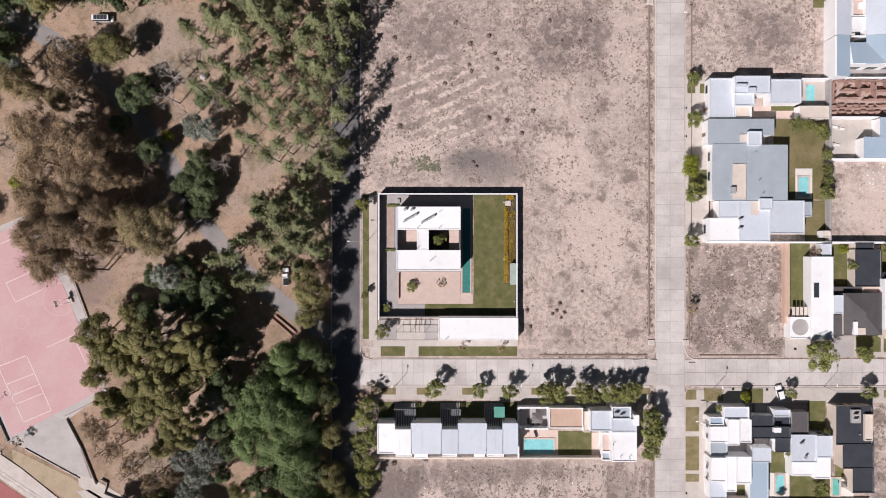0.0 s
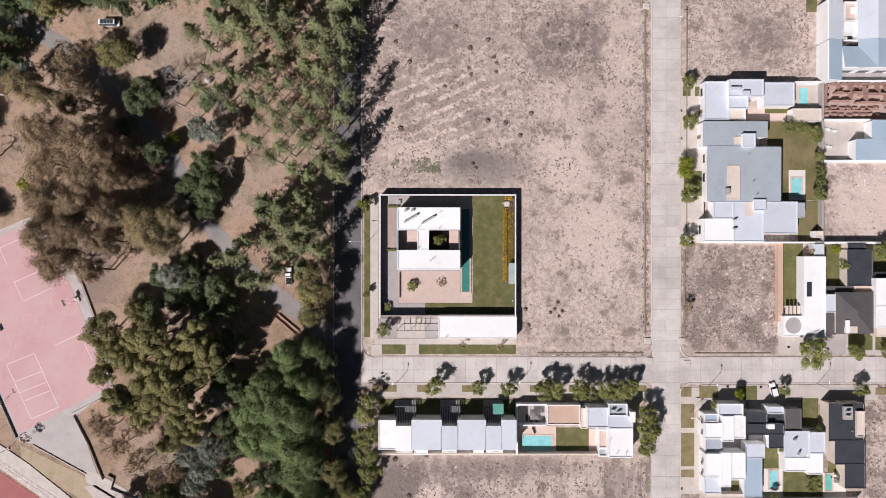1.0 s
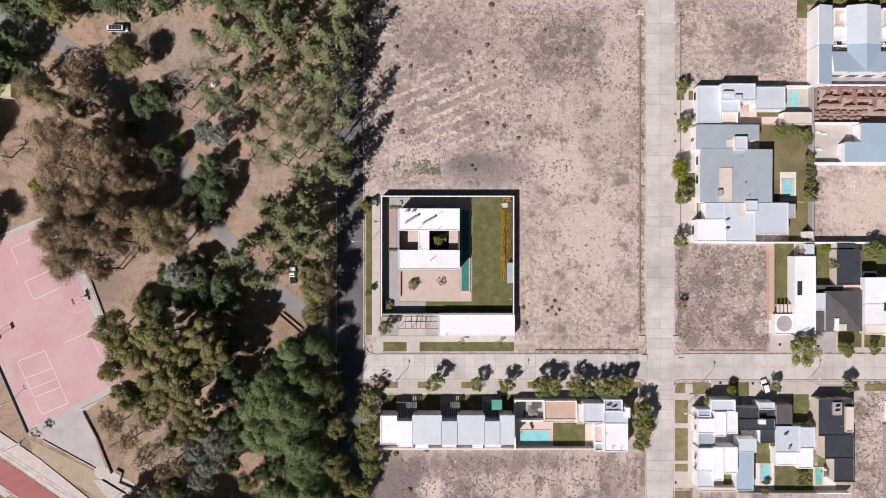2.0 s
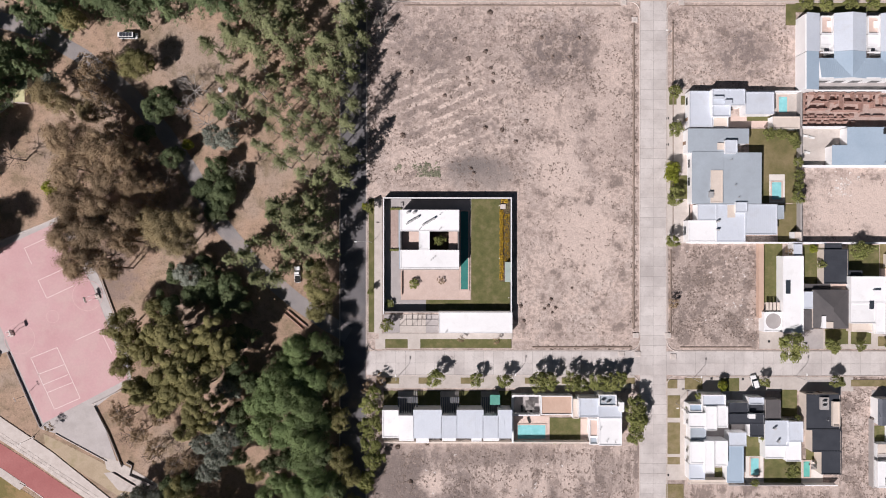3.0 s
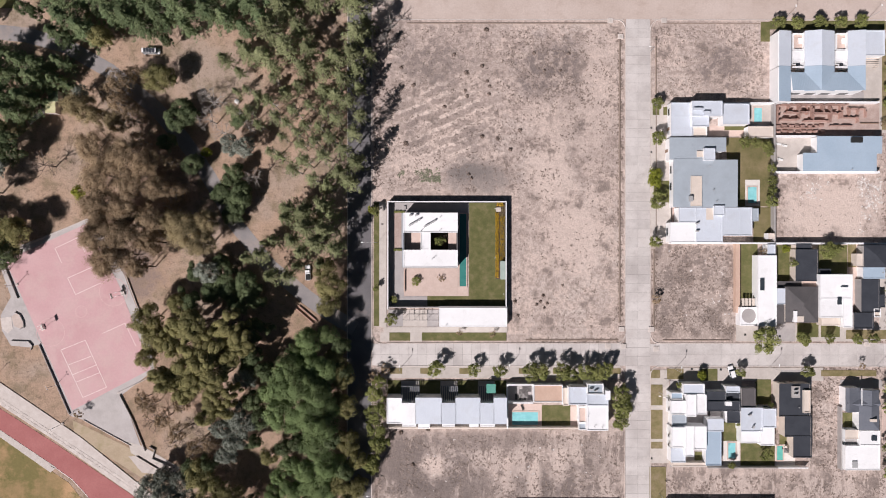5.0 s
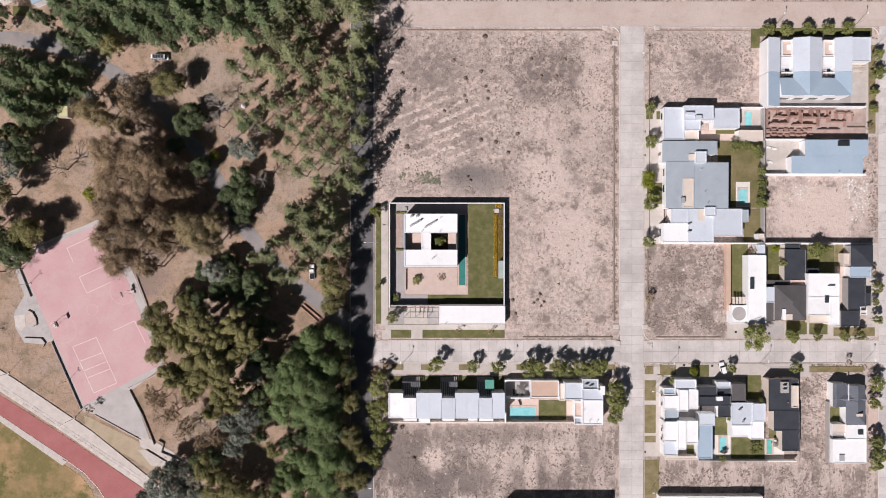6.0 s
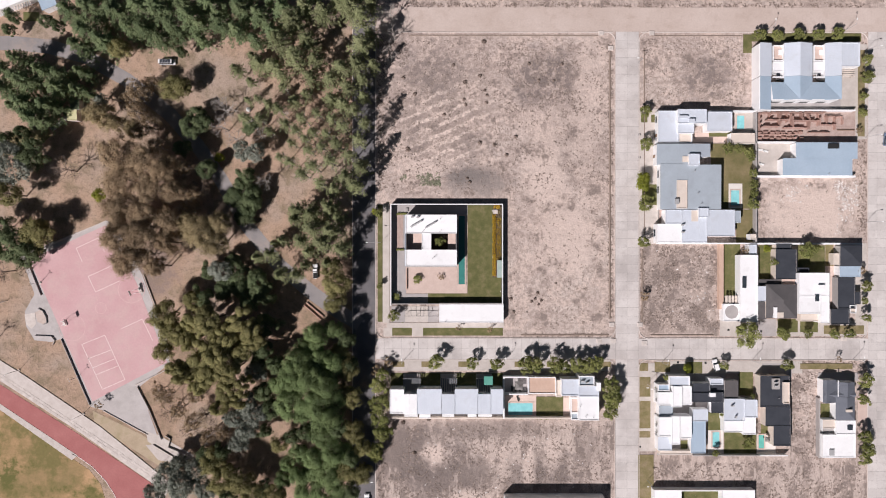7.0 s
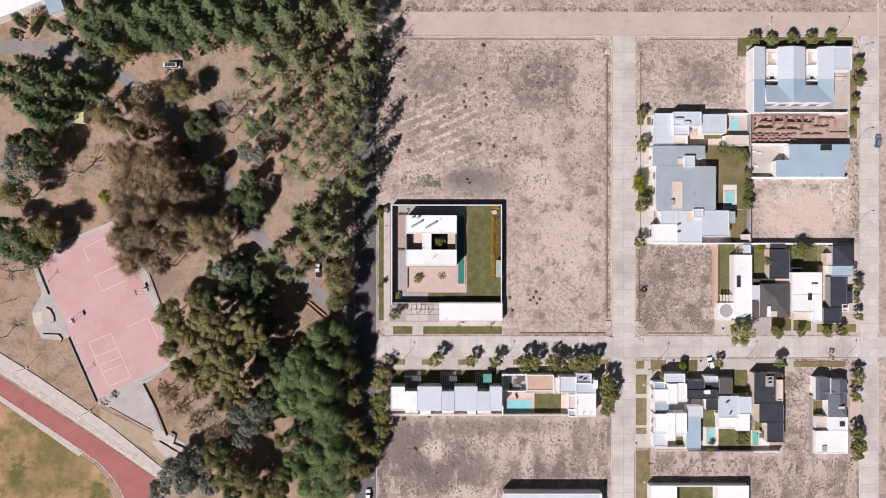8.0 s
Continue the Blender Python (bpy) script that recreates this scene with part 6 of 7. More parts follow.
grove(cedars, [(-123.0, 78.2, 4.9), (-115.5, 79.2, 5.6), (-108.0, 78.2, 5.6), (-100.4, 80.1, 5.3), (-92.9, 78.2, 5.6), (-85.4, 80.1, 5.3), (-117.4, 71.7, 5.3), (-121.1, 67.5, 4.1), (-112.5, 68.8, 4.9),
               (-98.6, 72.6, 4.9), (-93.9, 69.8, 3.8), (-89.2, 73.5, 4.9), (-82.6, 75.4, 5.3), (-76.0, 80.1, 5.3), (-73.8, 74.5, 4.5), (-81.3, 70.2, 3.0), (-66.6, 79.2, 5.3), (-68.5, 72.6, 3.8),
               (-61.0, 77.3, 4.9), (-62.5, 69.4, 3.0), (-56.8, 71.7, 4.5), (-53.1, 79.2, 4.9), (-103.8, 73.5, 4.1), (-79.8, 84.8, 5.3), (-91.0, 85.2, 5.3), (-68.5, 85.2, 5.3), (-57.2, 84.8, 5.3),
               (-102.3, 85.6, 5.3)], 351)
grove(cedars, [(-113.6, 85.2, 5.3), (-44.1, 84.8, 4.9), (-30.9, 85.6, 4.9)], 352)
grove(pines, [(-49.5, 74.1, 4.9), (-44.8, 68.3, 4.5), (-45.7, 78.8, 4.9), (-39.2, 76.9, 4.1), (-53.2, 67.2, 4.5), (-48.5, 62.7, 4.5), (-42.0, 62.0, 4.1), (-30.7, 78.8, 4.9), (-27.0, 76.0, 4.1),
              (-24.2, 80.7, 3.4), (-34.5, 81.0, 4.1), (-27.0, 66.4, 4.9), (-24.2, 70.9, 3.4), (-28.9, 60.8, 4.1), (-23.3, 60.8, 2.6), (-33.6, 59.0, 4.1), (-37.3, 56.0, 3.7), (-43.8, 56.3, 3.7),
              (-31.7, 53.3, 3.7), (-27.0, 56.3, 3.4), (-37.3, 49.6, 3.4), (-32.6, 47.0, 3.7), (-26.6, 50.7, 2.6)], 361)
grove(pines, [(-61.3, 61.6, 3.8), (-56.6, 60.5, 4.2), (-68.8, 59.7, 2.8), (-53.7, 57.7, 2.8), (-65.0, 56.5, 2.1), (-63.2, 63.7, 2.8), (-58.4, 48.2, 2.8), (-49.9, 49.3, 3.0), (-65.8, 50.1, 1.7),
              (-46.2, 52.0, 2.5)], 371, tall=0.8)
grove(slender, [(-65.0, 42.7, 2.5), (-60.3, 42.7, 2.5), (-53.7, 45.6, 2.5), (-51.8, 40.8, 2.8), (-46.2, 42.7, 2.8), (-42.4, 38.0, 2.5), (-48.1, 38.8, 2.5), (-36.7, 42.7, 2.8), (-32.9, 39.9, 3.2),
                (-34.8, 34.2, 3.2), (-27.3, 35.2, 3.2), (-39.6, 33.3, 2.5), (-31.1, 30.5, 3.2), (-44.3, 32.3, 2.5), (-49.9, 35.0, 1.9), (-36.7, 28.6, 3.2), (-42.4, 26.7, 3.0), (-46.2, 24.6, 3.0),
                (-49.9, 28.4, 2.5), (-40.5, 21.8, 2.8), (-53.7, 30.3, 2.1), (-45.2, 36.1, 2.1), (-57.5, 38.8, 2.1), (-25.4, 40.7, 2.8), (-29.2, 45.6, 2.8), (-61.3, 49.7, 1.7), (-52.8, 53.1, 1.9),
                (-41.4, 44.6, 2.3)], 381)
grove(slender, [(-38.6, 38.0, 2.3)], 382)
grove(pines, [(-27.3, 26.7, 3.8), (-32.6, 23.8, 3.8), (-29.2, 20.6, 3.4), (-36.3, 19.9, 3.0), (-48.1, 12.5, 4.2), (-43.3, 11.6, 4.2), (-37.7, 13.5, 4.2), (-42.4, 6.8, 4.5), (-47.1, 2.9, 3.4),
              (-36.7, 5.9, 4.2), (-34.5, 10.4, 3.0), (-39.6, 2.1, 4.2), (-33.9, 0.2, 3.8), (-44.3, -0.9, 3.0), (-49.0, 9.5, 2.8), (-57.5, -1.6, 3.0), (-53.7, 2.9, 2.3), (-61.3, -2.8, 2.6),
              (-53.7, -8.4, 3.0), (-48.8, -8.4, 3.0), (-46.0, -5.4, 2.3), (-56.6, 1.9, 1.7), (-38.6, -4.7, 2.6)], 391)
grove(greys, [(-62.9, 32.4, 3.4), (-67.5, 33.2, 3.1), (-63.1, -41.0, 3.4), (-66.0, -51.7, 3.8), (-62.9, -55.5, 3.8), (-69.6, -56.5, 3.4), (-66.0, -61.3, 3.4), (-68.7, -65.1, 3.1), (-92.8, -76.6, 4.2),
              (-87.1, -78.5, 4.6), (-96.7, -82.5, 3.4), (-83.3, -74.7, 3.8), (-79.2, -80.4, 3.8), (-89.0, -71.8, 2.7), (-142.7, 27.8, 6.5), (-74.4, -7.4, 3.8), (-115.4, 48.9, 2.7)], 401)
grove(cypresses, [(-65.8, 41.9, 2.9), (-66.8, 25.3, 2.9), (-68.7, 22.4, 2.5), (-85.4, 40.7, 3.5), (-81.3, 43.0, 3.1), (-88.2, 34.1, 2.9), (-80.4, 27.1, 3.1), (-70.7, 17.4, 3.5), (-64.8, 17.7, 3.5),
                  (-66.8, 11.5, 3.5), (-79.4, -7.1, 2.7), (-81.3, -15.5, 3.5), (-74.5, -13.6, 3.5), (-68.7, -11.6, 3.9), (-62.9, -11.6, 3.9), (-70.7, -5.8, 3.5), (-64.8, -17.4, 3.5), (-59.0, -15.5, 3.1),
                  (-62.9, -38.8, 2.7), (-84.1, 45.9, 2.7), (-66.0, 14.8, 3.9)], 411, tall=0.75)
grove(cypresses, [(-144.1, 2.2, 6.2), (-139.5, -1.9, 4.2), (-149.1, 7.6, 3.9), (-136.4, 31.8, 5.0), (-142.4, 39.1, 2.3), (-146.0, 36.6, 2.7), (-145.3, 78.8, 2.1), (-134.7, 77.3, 2.1), (-147.2, 74.2, 1.9),
                  (-129.9, 75.0, 1.9), (-88.3, 66.5, 1.7)], 421)
grove(lushes, [(-47.8, -37.3, 4.5), (-49.7, -43.0, 4.5), (-44.1, -41.5, 5.3), (-37.5, -37.7, 4.1), (-38.4, -45.1, 4.9), (-50.6, -50.5, 4.5), (-44.8, -49.8, 4.9), (-39.4, -52.6, 5.3), (-36.5, -55.4, 3.8),
               (-53.5, -45.1, 3.4), (-46.7, -54.3, 3.4), (-41.8, -28.3, 3.8), (-36.5, -26.4, 3.0), (-45.7, -32.8, 3.4), (-34.7, -49.0, 3.0), (-41.6, -35.5, 3.8)], 431)
grove(lushes, [(-39.7, -62.4, 4.2), (-36.9, -68.1, 4.2), (-42.6, -70.2, 3.8), (-43.5, -75.9, 3.8), (-37.8, -75.9, 4.2), (-48.3, -68.3, 3.0), (-33.1, -68.3, 3.0), (-48.3, -75.9, 3.4), (-52.1, -72.1, 2.5),
               (-35.0, -81.6, 3.8), (-40.5, -81.6, 3.8), (-46.2, -81.7, 3.4), (-54.0, -77.6, 2.7)], 441, tall=0.8)
grove(tall_olives, [(-75.4, -22.8, 4.8), (-66.2, -23.7, 4.4), (-61.6, -26.7, 4.1), (-81.0, -23.9, 3.7), (-83.7, -29.2, 3.7), (-76.4, -28.5, 4.4), (-69.9, -29.4, 4.1), (-61.6, -30.3, 3.3), (-72.7, -34.0, 4.4),
                    (-65.3, -34.0, 3.7), (-78.2, -35.9, 4.1), (-81.9, -38.6, 3.7), (-84.6, -40.5, 3.3), (-87.2, -38.6, 2.9), (-76.4, -41.4, 4.1), (-69.0, -39.6, 4.1), (-70.8, -46.0, 3.7), (-65.3, -44.2, 2.9),
                    (-80.0, -44.2, 3.3), (-72.7, -51.5, 2.9), (-67.0, -49.7, 2.9)], 451)
grove(bares, [(-73.3, 46.8, 4.6), (-74.3, 41.1, 3.8), (-70.3, 37.2, 3.8), (-61.7, 38.2, 3.1), (-59.8, 22.9, 3.1), (-18.0, 79.4, 3.4), (-16.9, 72.7, 3.4), (-18.0, 66.0, 3.1), (-76.2, 49.8, 2.7),
              (-54.2, 43.2, 2.3), (-33.3, 45.1, 2.3), (-42.8, 34.2, 2.3), (-90.5, 5.0, 3.4), (-87.6, 13.6, 3.1)], 461)
grove(dry_trees, [(-127.1, 26.9, 4.6), (-148.4, -7.6, 3.8), (-142.3, -6.7, 3.1), (-92.8, -55.3, 3.8), (-85.2, -61.1, 3.4), (-74.4, -63.2, 4.2), (-80.4, -56.3, 3.4), (-69.8, -68.8, 3.4), (-95.7, -5.5, 3.8),
                  (-98.6, -1.7, 3.4), (-86.1, 19.4, 3.8), (-81.3, 21.3, 3.4), (-92.8, -80.2, 3.1), (-33.0, -63.0, 3.1), (-60.3, -75.5, 2.3), (-76.5, -60.1, 3.4), (-154.2, -5.5, 3.4), (-154.5, -31.0, 2.7)], 471)
grove(limes, [(-76.6, 31.4, 1.8), (-117.8, 18.1, 2.6)], 481)
# dark fill-in trees, added to deepen the southern wood where ground lies in shade
grove(cypresses, [(-58.6, -25.8, 3.9), (-60.5, -32.9, 3.5), (-56.3, -38.7, 3.1), (-60.4, -47.9, 3.1),
                  (-58.4, -54.1, 3.1), (-32.6, -30.9, 2.9), (-31.5, -38.3, 2.9), (-50.9, -63.3, 2.7), (-46.1, -61.8, 2.9), (-42.8, -59.8, 3.1), (-35.1, -59.8, 3.1),
                  (-31.7, -69.5, 3.1), (-31.5, -81.0, 3.1), (-60.5, -81.0, 3.1), (-71.9, -83.0, 3.1), (-79.6, -69.5, 3.1), (-74.0, -67.5, 2.7), (-60.5, -61.4, 2.3)], 491)

# street and garden trees
grove(streets, [(-2.32, -38.56, 2.6), (9.88, -38.87, 2.0), (18.33, -38.87, 2.2), (28.19, -39.34, 2.8), (31.32, -38.87, 2.8), (38.36, -39.18, 2.7), (41.18, -39.81, 2.4), (46.19, -39.18, 2.8),
                (49.32, -39.65, 2.6), (52.44, -38.87, 2.4), (57.14, -46.70, 3.0), (57.45, -50.61, 3.0), (57.14, -54.83, 2.8), (69.03, 47.19, 1.9), (69.03, 35.92, 2.1),
                (69.03, 15.11, 2.2), (68.41, 2.59, 2.0), (69.66, 17.46, 1.8), (102.69, -28.84, 4.0), (116.29, -28.70, 2.2), (96.26, -39.65, 1.5), (117.54, -39.34, 2.0)], 21)
grove(streets, [(108.02, 73.19, 2.0), (114.33, 73.19, 1.9), (121.23, 73.19, 2.0), (127.74, 73.19, 1.9), (134.84, 73.59, 2.1), (144.50, 64.71, 1.8), (144.70, 58.80, 2.1), (143.91, 52.49, 1.4),
                (143.91, 46.96, 1.4), (144.50, -12.59, 1.8), (144.30, -17.52, 1.2), (144.50, -23.44, 1.5), (115.90, -28.37, 1.9), (124.98, -28.76, 1.6), (134.05, -28.96, 1.7), (138.58, -28.76, 1.7),
                (144.10, -44.73, 2.4), (143.71, -51.44, 2.0), (143.91, -63.86, 2.2), (144.30, -67.81, 2.6), (143.91, -71.75, 2.0), (123.99, -0.36, 2.6), (127.54, 0.23, 1.6)], 22)
grove(streets, [(-22.03, -46.88, 2.8), (-21.64, -52.38, 3.2), (-22.03, -57.67, 3.2), (-20.46, -62.58, 3), (-22.82, -68.47, 2.8), (-20.86, -42.95, 2.2), (-22.82, -70.43, 2), (-22.14, 12.06, 1.4),
                (-21.84, -12.65, 1.0), (103.77, -66.74, 1.4), (106.43, 22.28, 1.5), (106.27, 19.14, 1.5), (105.96, 15.67, 2.0), (106.27, 26.22, 1.4), (97.14, 34.56, 1.8), (101.24, 34.56, 1.6),
                (104.38, 33.62, 1.7), (105.17, 31.73, 1.6), (113.28, -4.53, 1.3), (93.47, -69.91, 1.1), (96.04, -56.42, 1.0), (105.01, -65.55, 1.6)], 23)
grove(streets, [(-16.77, -22.51, 1.9), (-1.1, 2.6, 1.7), (106.11, -50.42, 0.9), (76.68, -43.82, 1.1)], 24)
grove(streets, [(-8.95, -10.45, 1.4), (-16.2, -16.4, 1.2)], 27, tall=0.42)
grove(limes, [(68.41, 24.50, 2.5), (68.41, 21.68, 2.4), (83.90, -40.91, 1.6), (111.22, 0.23, 1.3), (74.16, -47.76, 1.0), (-23.63, 13.11, 1.2)], 25)
grove(thins, [(-0.6, -9.6, 1.3)], 28, tall=0.45)
grove(thins, [(-22.14, -41.19, 2.4), (-18.59, -39.21, 2.0), (5.22, -26.98, 1.2), (15.92, -27.61, 1.2), (143.51, -7.27, 1.8), (142.80, 40.84, 1.2), (103.91, -0.54, 1.4),
              (68.81, -16.28, 1.8), (135.87, -37.81, 1.2), (-118.17, -53.41, 1.6)], 26)
for models in (pines, slender, cedars, golden, thin_rusts, cypresses, lushes, olives, tall_olives, rusts, greys, bares, dry_trees, streets, limes, thins):
    drop(models)

# ---- scrub on the empty plots ----


def scrub(name, material, label, areas, count, size, seed, level, rows=False):
    """Many low dry tufts, thick where the ground is overgrown. areas: x0, y0, x1, y1, thickness."""
    rnd = np.random.RandomState(seed)
    weights = np.array([(a[2] - a[0]) * (a[3] - a[1]) * a[4] for a in areas])
    points = []
    for a, n in zip(areas, (count * weights / weights.sum()).astype(int)):
        tried = 0
        made = 0
        while made < n and tried < n * 8:
            tried += 1
            x, y = rnd.uniform(a[0], a[2]), rnd.uniform(a[1], a[3])
            if noise.fractal(Vector((x * 0.16, y * 0.16, seed)), 1.0, 2.0, 4) + rnd.uniform(-0.25, 0.25) < level:
                continue
            made += 1
            s = size * rnd.uniform(0.4, 1.3)
            for k in range(4):
                points.append((x + rnd.normal(0, s * 0.5), y + rnd.normal(0, s * 0.5), s * rnd.uniform(0.04, 0.16)))
    p = np.array(points)
    me = leaf_mesh(name, p, np.tile((0.0, 0.0, 0.9), (len(p), 1)), size, rnd, material)
    tagged(new(name, me), label, "scrub", "", "stuff")


PLOTS = [(-21, 19, 57, 73, 0.7), (20, 46, 50, 70, 1.0), (23, -28, 57, 19, 0.3), (70, 48, 105, 73, 1.0), (70.5, -28, 95.5, 1, 2.0), (-20, -130, 58, -61, 1.2), (72, -130, 145, -74, 1.6), (121, -73, 130, -42, 2.0), (110, 3, 146, 24, 0.12),
         (-20, 86, 200, 112, 1.0)]
scrub("dry_scrub", SCRUB, "low grey-brown dry scrub on the empty plots", PLOTS, 11500, 0.4, 3, 0.0)
scrub("dark_weeds", DARK_SCRUB, "scattered dark dry weeds on the empty plots", PLOTS, 5600, 0.3, 8, 0.12)
scrub("green_weeds", GREEN_SCRUB, "patch of grey-green weeds by the garden wall", [(-15, 22, -1, 26, 0.5), (-6, 22.5, -1, 27, 1.0)], 190, 0.42, 4, 0.0)
scrub("dry_grass", DARK_SCRUB, "dry weeds along the kerbs", [(57.2, -26, 58.8, 72, 1), (68.6, -26, 70.4, 0, 1), (28, -30.4, 57, -29.2, 1), (144, -28, 147, 72, 0.5), (-22.8, 20, -20.6, 74, 1), (-22.6, -130, -20.5, -62, 1),
                                                        (109, -30.4, 146, -29, 0.4), (120, -41.6, 144, -38.8, 1), (-15, 84.2, 146, 85.6, 1)], 1900, 0.4, 6, -0.5)
scrub("garden_plants", STREET_LEAF, "small green plants in garden borders", [(88 + 8.5, -15, 101, 1, 0.5), (105.6, 5, 107.6, 34, 1.4), (109.2, 0, 114, 1.4, 1), (112.4, -9, 114.8, 0.5, 1), (85, 32, 108, 34, 1),
                                                                            (-15.9, -26.5, -13.5, -20.5, 1.2), (-4.9, -25, -1.6, -19.8, 1.6), (27, -59, 42, -58, 1.5), (-19, -50, -14.5, -43, 1), (102.5, -51, 107, -41, 0.6)], 900, 0.35, 9, -0.4)
scrub("rubble", RUBBLE, "scattered white builders' rubble on an empty plot", [(136, 14, 144, 24.5, 2.0), (117, 16, 128, 24, 0.6), (136, 5, 143, 14, 0.5), (72, -28, 95, 1, 0.03), (-10, -130, 55, -62, 0.02)], 300, 0.36, 12, 0.0)


def bush(x, y, r, material, label, seed):
    rnd = np.random.RandomState(seed)
    d = rnd.normal(0, 1, (70, 3))
    d /= np.linalg.norm(d, axis=1)[:, None]
    d[:, 2] = abs(d[:, 2])
    p = d * r * rnd.uniform(0.4, 1.0, (70, 1)) * np.array([1, 1, 0.8])
    b = base("bush", x, y, 0, label, "bush", "dry bushes")
    ob = new("foliage", leaf_mesh("foliage", p, d + np.array([0, 0, 0.3]), r * 0.5, rnd, material))
    ob.parent = b
    bm = bmesh.new()
    add_beam(bm, (0, 0, -0.05), (0.05, 0, r * 0.5), 0.05, 0.02, 5)
    part("stem", bm, BARK, b)


for i, (x, y, r) in enumerate([(14.15, 72.02, 0.9), (12.75, 60.22, 0.8), (7.55, 58.02, 0.8), (14.35, 55.22, 0.6), (15.15, 53.43, 0.6), (14.95, 50.83, 0.7), (3.55, 64.02, 0.6), (0.35, 46.83, 0.7),
                               (12.75, 37.03, 0.8), (17.75, 36.23, 0.8), (25.15, 39.03, 0.8), (7.15, 52.03, 0.6), (7.75, 50.23, 0.7), (21.95, 32.63, 0.8), (-12.25, 34.63, 1.0), (-9.85, 53.83, 0.8)]):
    bush(x, y, r, DARK_SCRUB, "small dark dry bush on the empty plot", 200 + i)
for i, (x, y, r) in enumerate([(-13.85, 59.62, 0.7), (32.75, -15.17, 0.6), (31.95, -17.17, 0.6), (34.15, -17.77, 0.6), (30.75, -18.17, 0.6), (33.15, -19.17, 0.5), (23.55, -17.17, 0.7), (24.55, -21.77, 0.6), (9.15, 23.23, 0.7),
                               (8.35, 24.63, 0.6), (39.15, -11.77, 0.5), (29.75, 64.42, 0.7), (41.15, 64.22, 0.7), (33.15, 58.62, 0.6), (38.35, 58.62, 0.6), (-9.85, -70.76, 0.8), (-4.85, -58.76, 1.0), (-13.85, -60.16, 0.8)]):
    bush(x, y, r, DARK_SCRUB, "small dark dry bush on the empty plot", 240 + i)


def hedge(x0, y0, x1, y1, h, material, label, count, seed, name="hedge"):
    rnd = np.random.RandomState(seed)
    p = np.stack([rnd.uniform(x0, x1, count), rnd.uniform(y0, y1, count), rnd.uniform(0.1, 1.0, count) ** 0.5 * h], 1)
    tagged(new(name, leaf_mesh(name, p, np.tile((0.0, 0.0, 0.8), (count, 1)), 0.3, rnd, material)), label, "hedge")


hedge(17.07, -9.31, 18.18, 12.03, 1.0, YELLOW_BLOOM, "long yellow flowering hedge along the lawn", 900, 1)
hedge(18.50, -4.21, 20.10, 10.76, 0.9, YELLOW_BLOOM, "second row of yellow flowering shrubs by the wall", 420, 2)
hedge(18.50, -4.21, 20.25, 14.58, 0.7, DRY_GRASS, "dry brown undergrowth between the yellow shrubs", 500, 3)
hedge(17.55, 14.10, 19.62, 15.38, 1.2, YELLOW_BLOOM, "yellow shrub at the end of the bed", 130, 4)
hedge(-16.06, 11.95, -12.71, 12.51, 0.8, STREET_LEAF, "narrow clipped hedge across the side passage", 200, 5)
hedge(-16.21, -0.47, -13.67, 0.09, 0.8, STREET_LEAF, "narrow clipped hedge across the side passage", 160, 6)

# ---- lamps and poles ----


def street_lamp(x, y, h, turn, arm, label="tall grey steel street lamp with a curved arm"):
    l = base("street_lamp", x, y, 0, label, "street lamp", "street lamps")
    l.rotation_euler[2] = radians(turn)
    bm = bmesh.new()
    add_beam(bm, (0, 0, -0.1), (0, 0, h), 0.075, 0.05, 8)
    part("pole", bm, STEEL, l)
    bm = bmesh.new()
    add_beam(bm, (0, 0, h - 0.05), (arm * 0.6, 0, h + 0.3), 0.05, 0.045, 6)
    add_beam(bm, (arm * 0.6, 0, h + 0.3), (arm, 0, h + 0.35), 0.045, 0.04, 6)
    part("arm", bm, STEEL, l)
    bm = bmesh.new()
    add_box(bm, arm - 0.1, -0.16, h + 0.28, arm + 0.65, 0.16, h + 0.45)
    bmesh.ops.bevel(bm, geom=bm.edges[:], offset=0.05, segments=2, affect="EDGES")
    part("lamp_head", bm, LAMP_WHITE, l, "pale lamp housing")


for x, y, turn in ((-13.99, -38.93, 90), (21.21, -38.61, 90), (75.99, -39.25, 90), (67.54, 64.62, 180), (146.74, 9.43, 0), (107.14, -38.57, 90), (142.34, -38.17, 90), (112.34, 76.02, 90), (139.74, 76.22, 90), (146.34, 68.82, 0),
                   (146.54, 38.83, 0), (72.17, -47.21, 180), (70.74, -46.77, 180), (-22.45, -78.76, 180), (70.94, -80.16, 180)):
    street_lamp(x, y, 5.6, turn, 1.4)
street_lamp(-21.63, 2.16, 8.0, 180, 3.6)


def flood_pole(x, y, h, turn):
    l = base("floodlight_pole", x, y, 0, "tall thin floodlight pole beside the sports ground", "floodlight", "floodlight poles")
    l.rotation_euler[2] = radians(turn)
    bm = bmesh.new()
    add_beam(bm, (0, 0, -0.1), (0, 0, h), 0.09, 0.05, 8)
    part("pole", bm, STEEL, l)
    bm = bmesh.new()
    add_box(bm, -0.65, -0.04, h - 0.08, 0.65, 0.04, h)
    part("crossbar", bm, STEEL, l)
    for s in (-0.5, 0.5):
        bm = bmesh.new()
        add_box(bm, s - 0.14, -0.24, h, s + 0.14, -0.02, h + 0.24)
        bmesh.ops.bevel(bm, geom=bm.edges[:], offset=0.04, segments=1, affect="EDGES")
        part("floodlight", bm, LAMP_WHITE, l, "box-shaped floodlight")
    bm = bmesh.new()
    add_box(bm, -0.35, -0.35, -0.05, 0.35, 0.35, 0.3)
    part("footing", bm, KERB, l, "concrete footing")


flood_pole(-147.24, -42.17, 6.4, 30)
flood_pole(-126.84, -44.57, 5.2, 120)
flood_pole(-124.84, -57.36, 6.0, 30)
flood_pole(-97.64, -74.56, 6.0, 30)
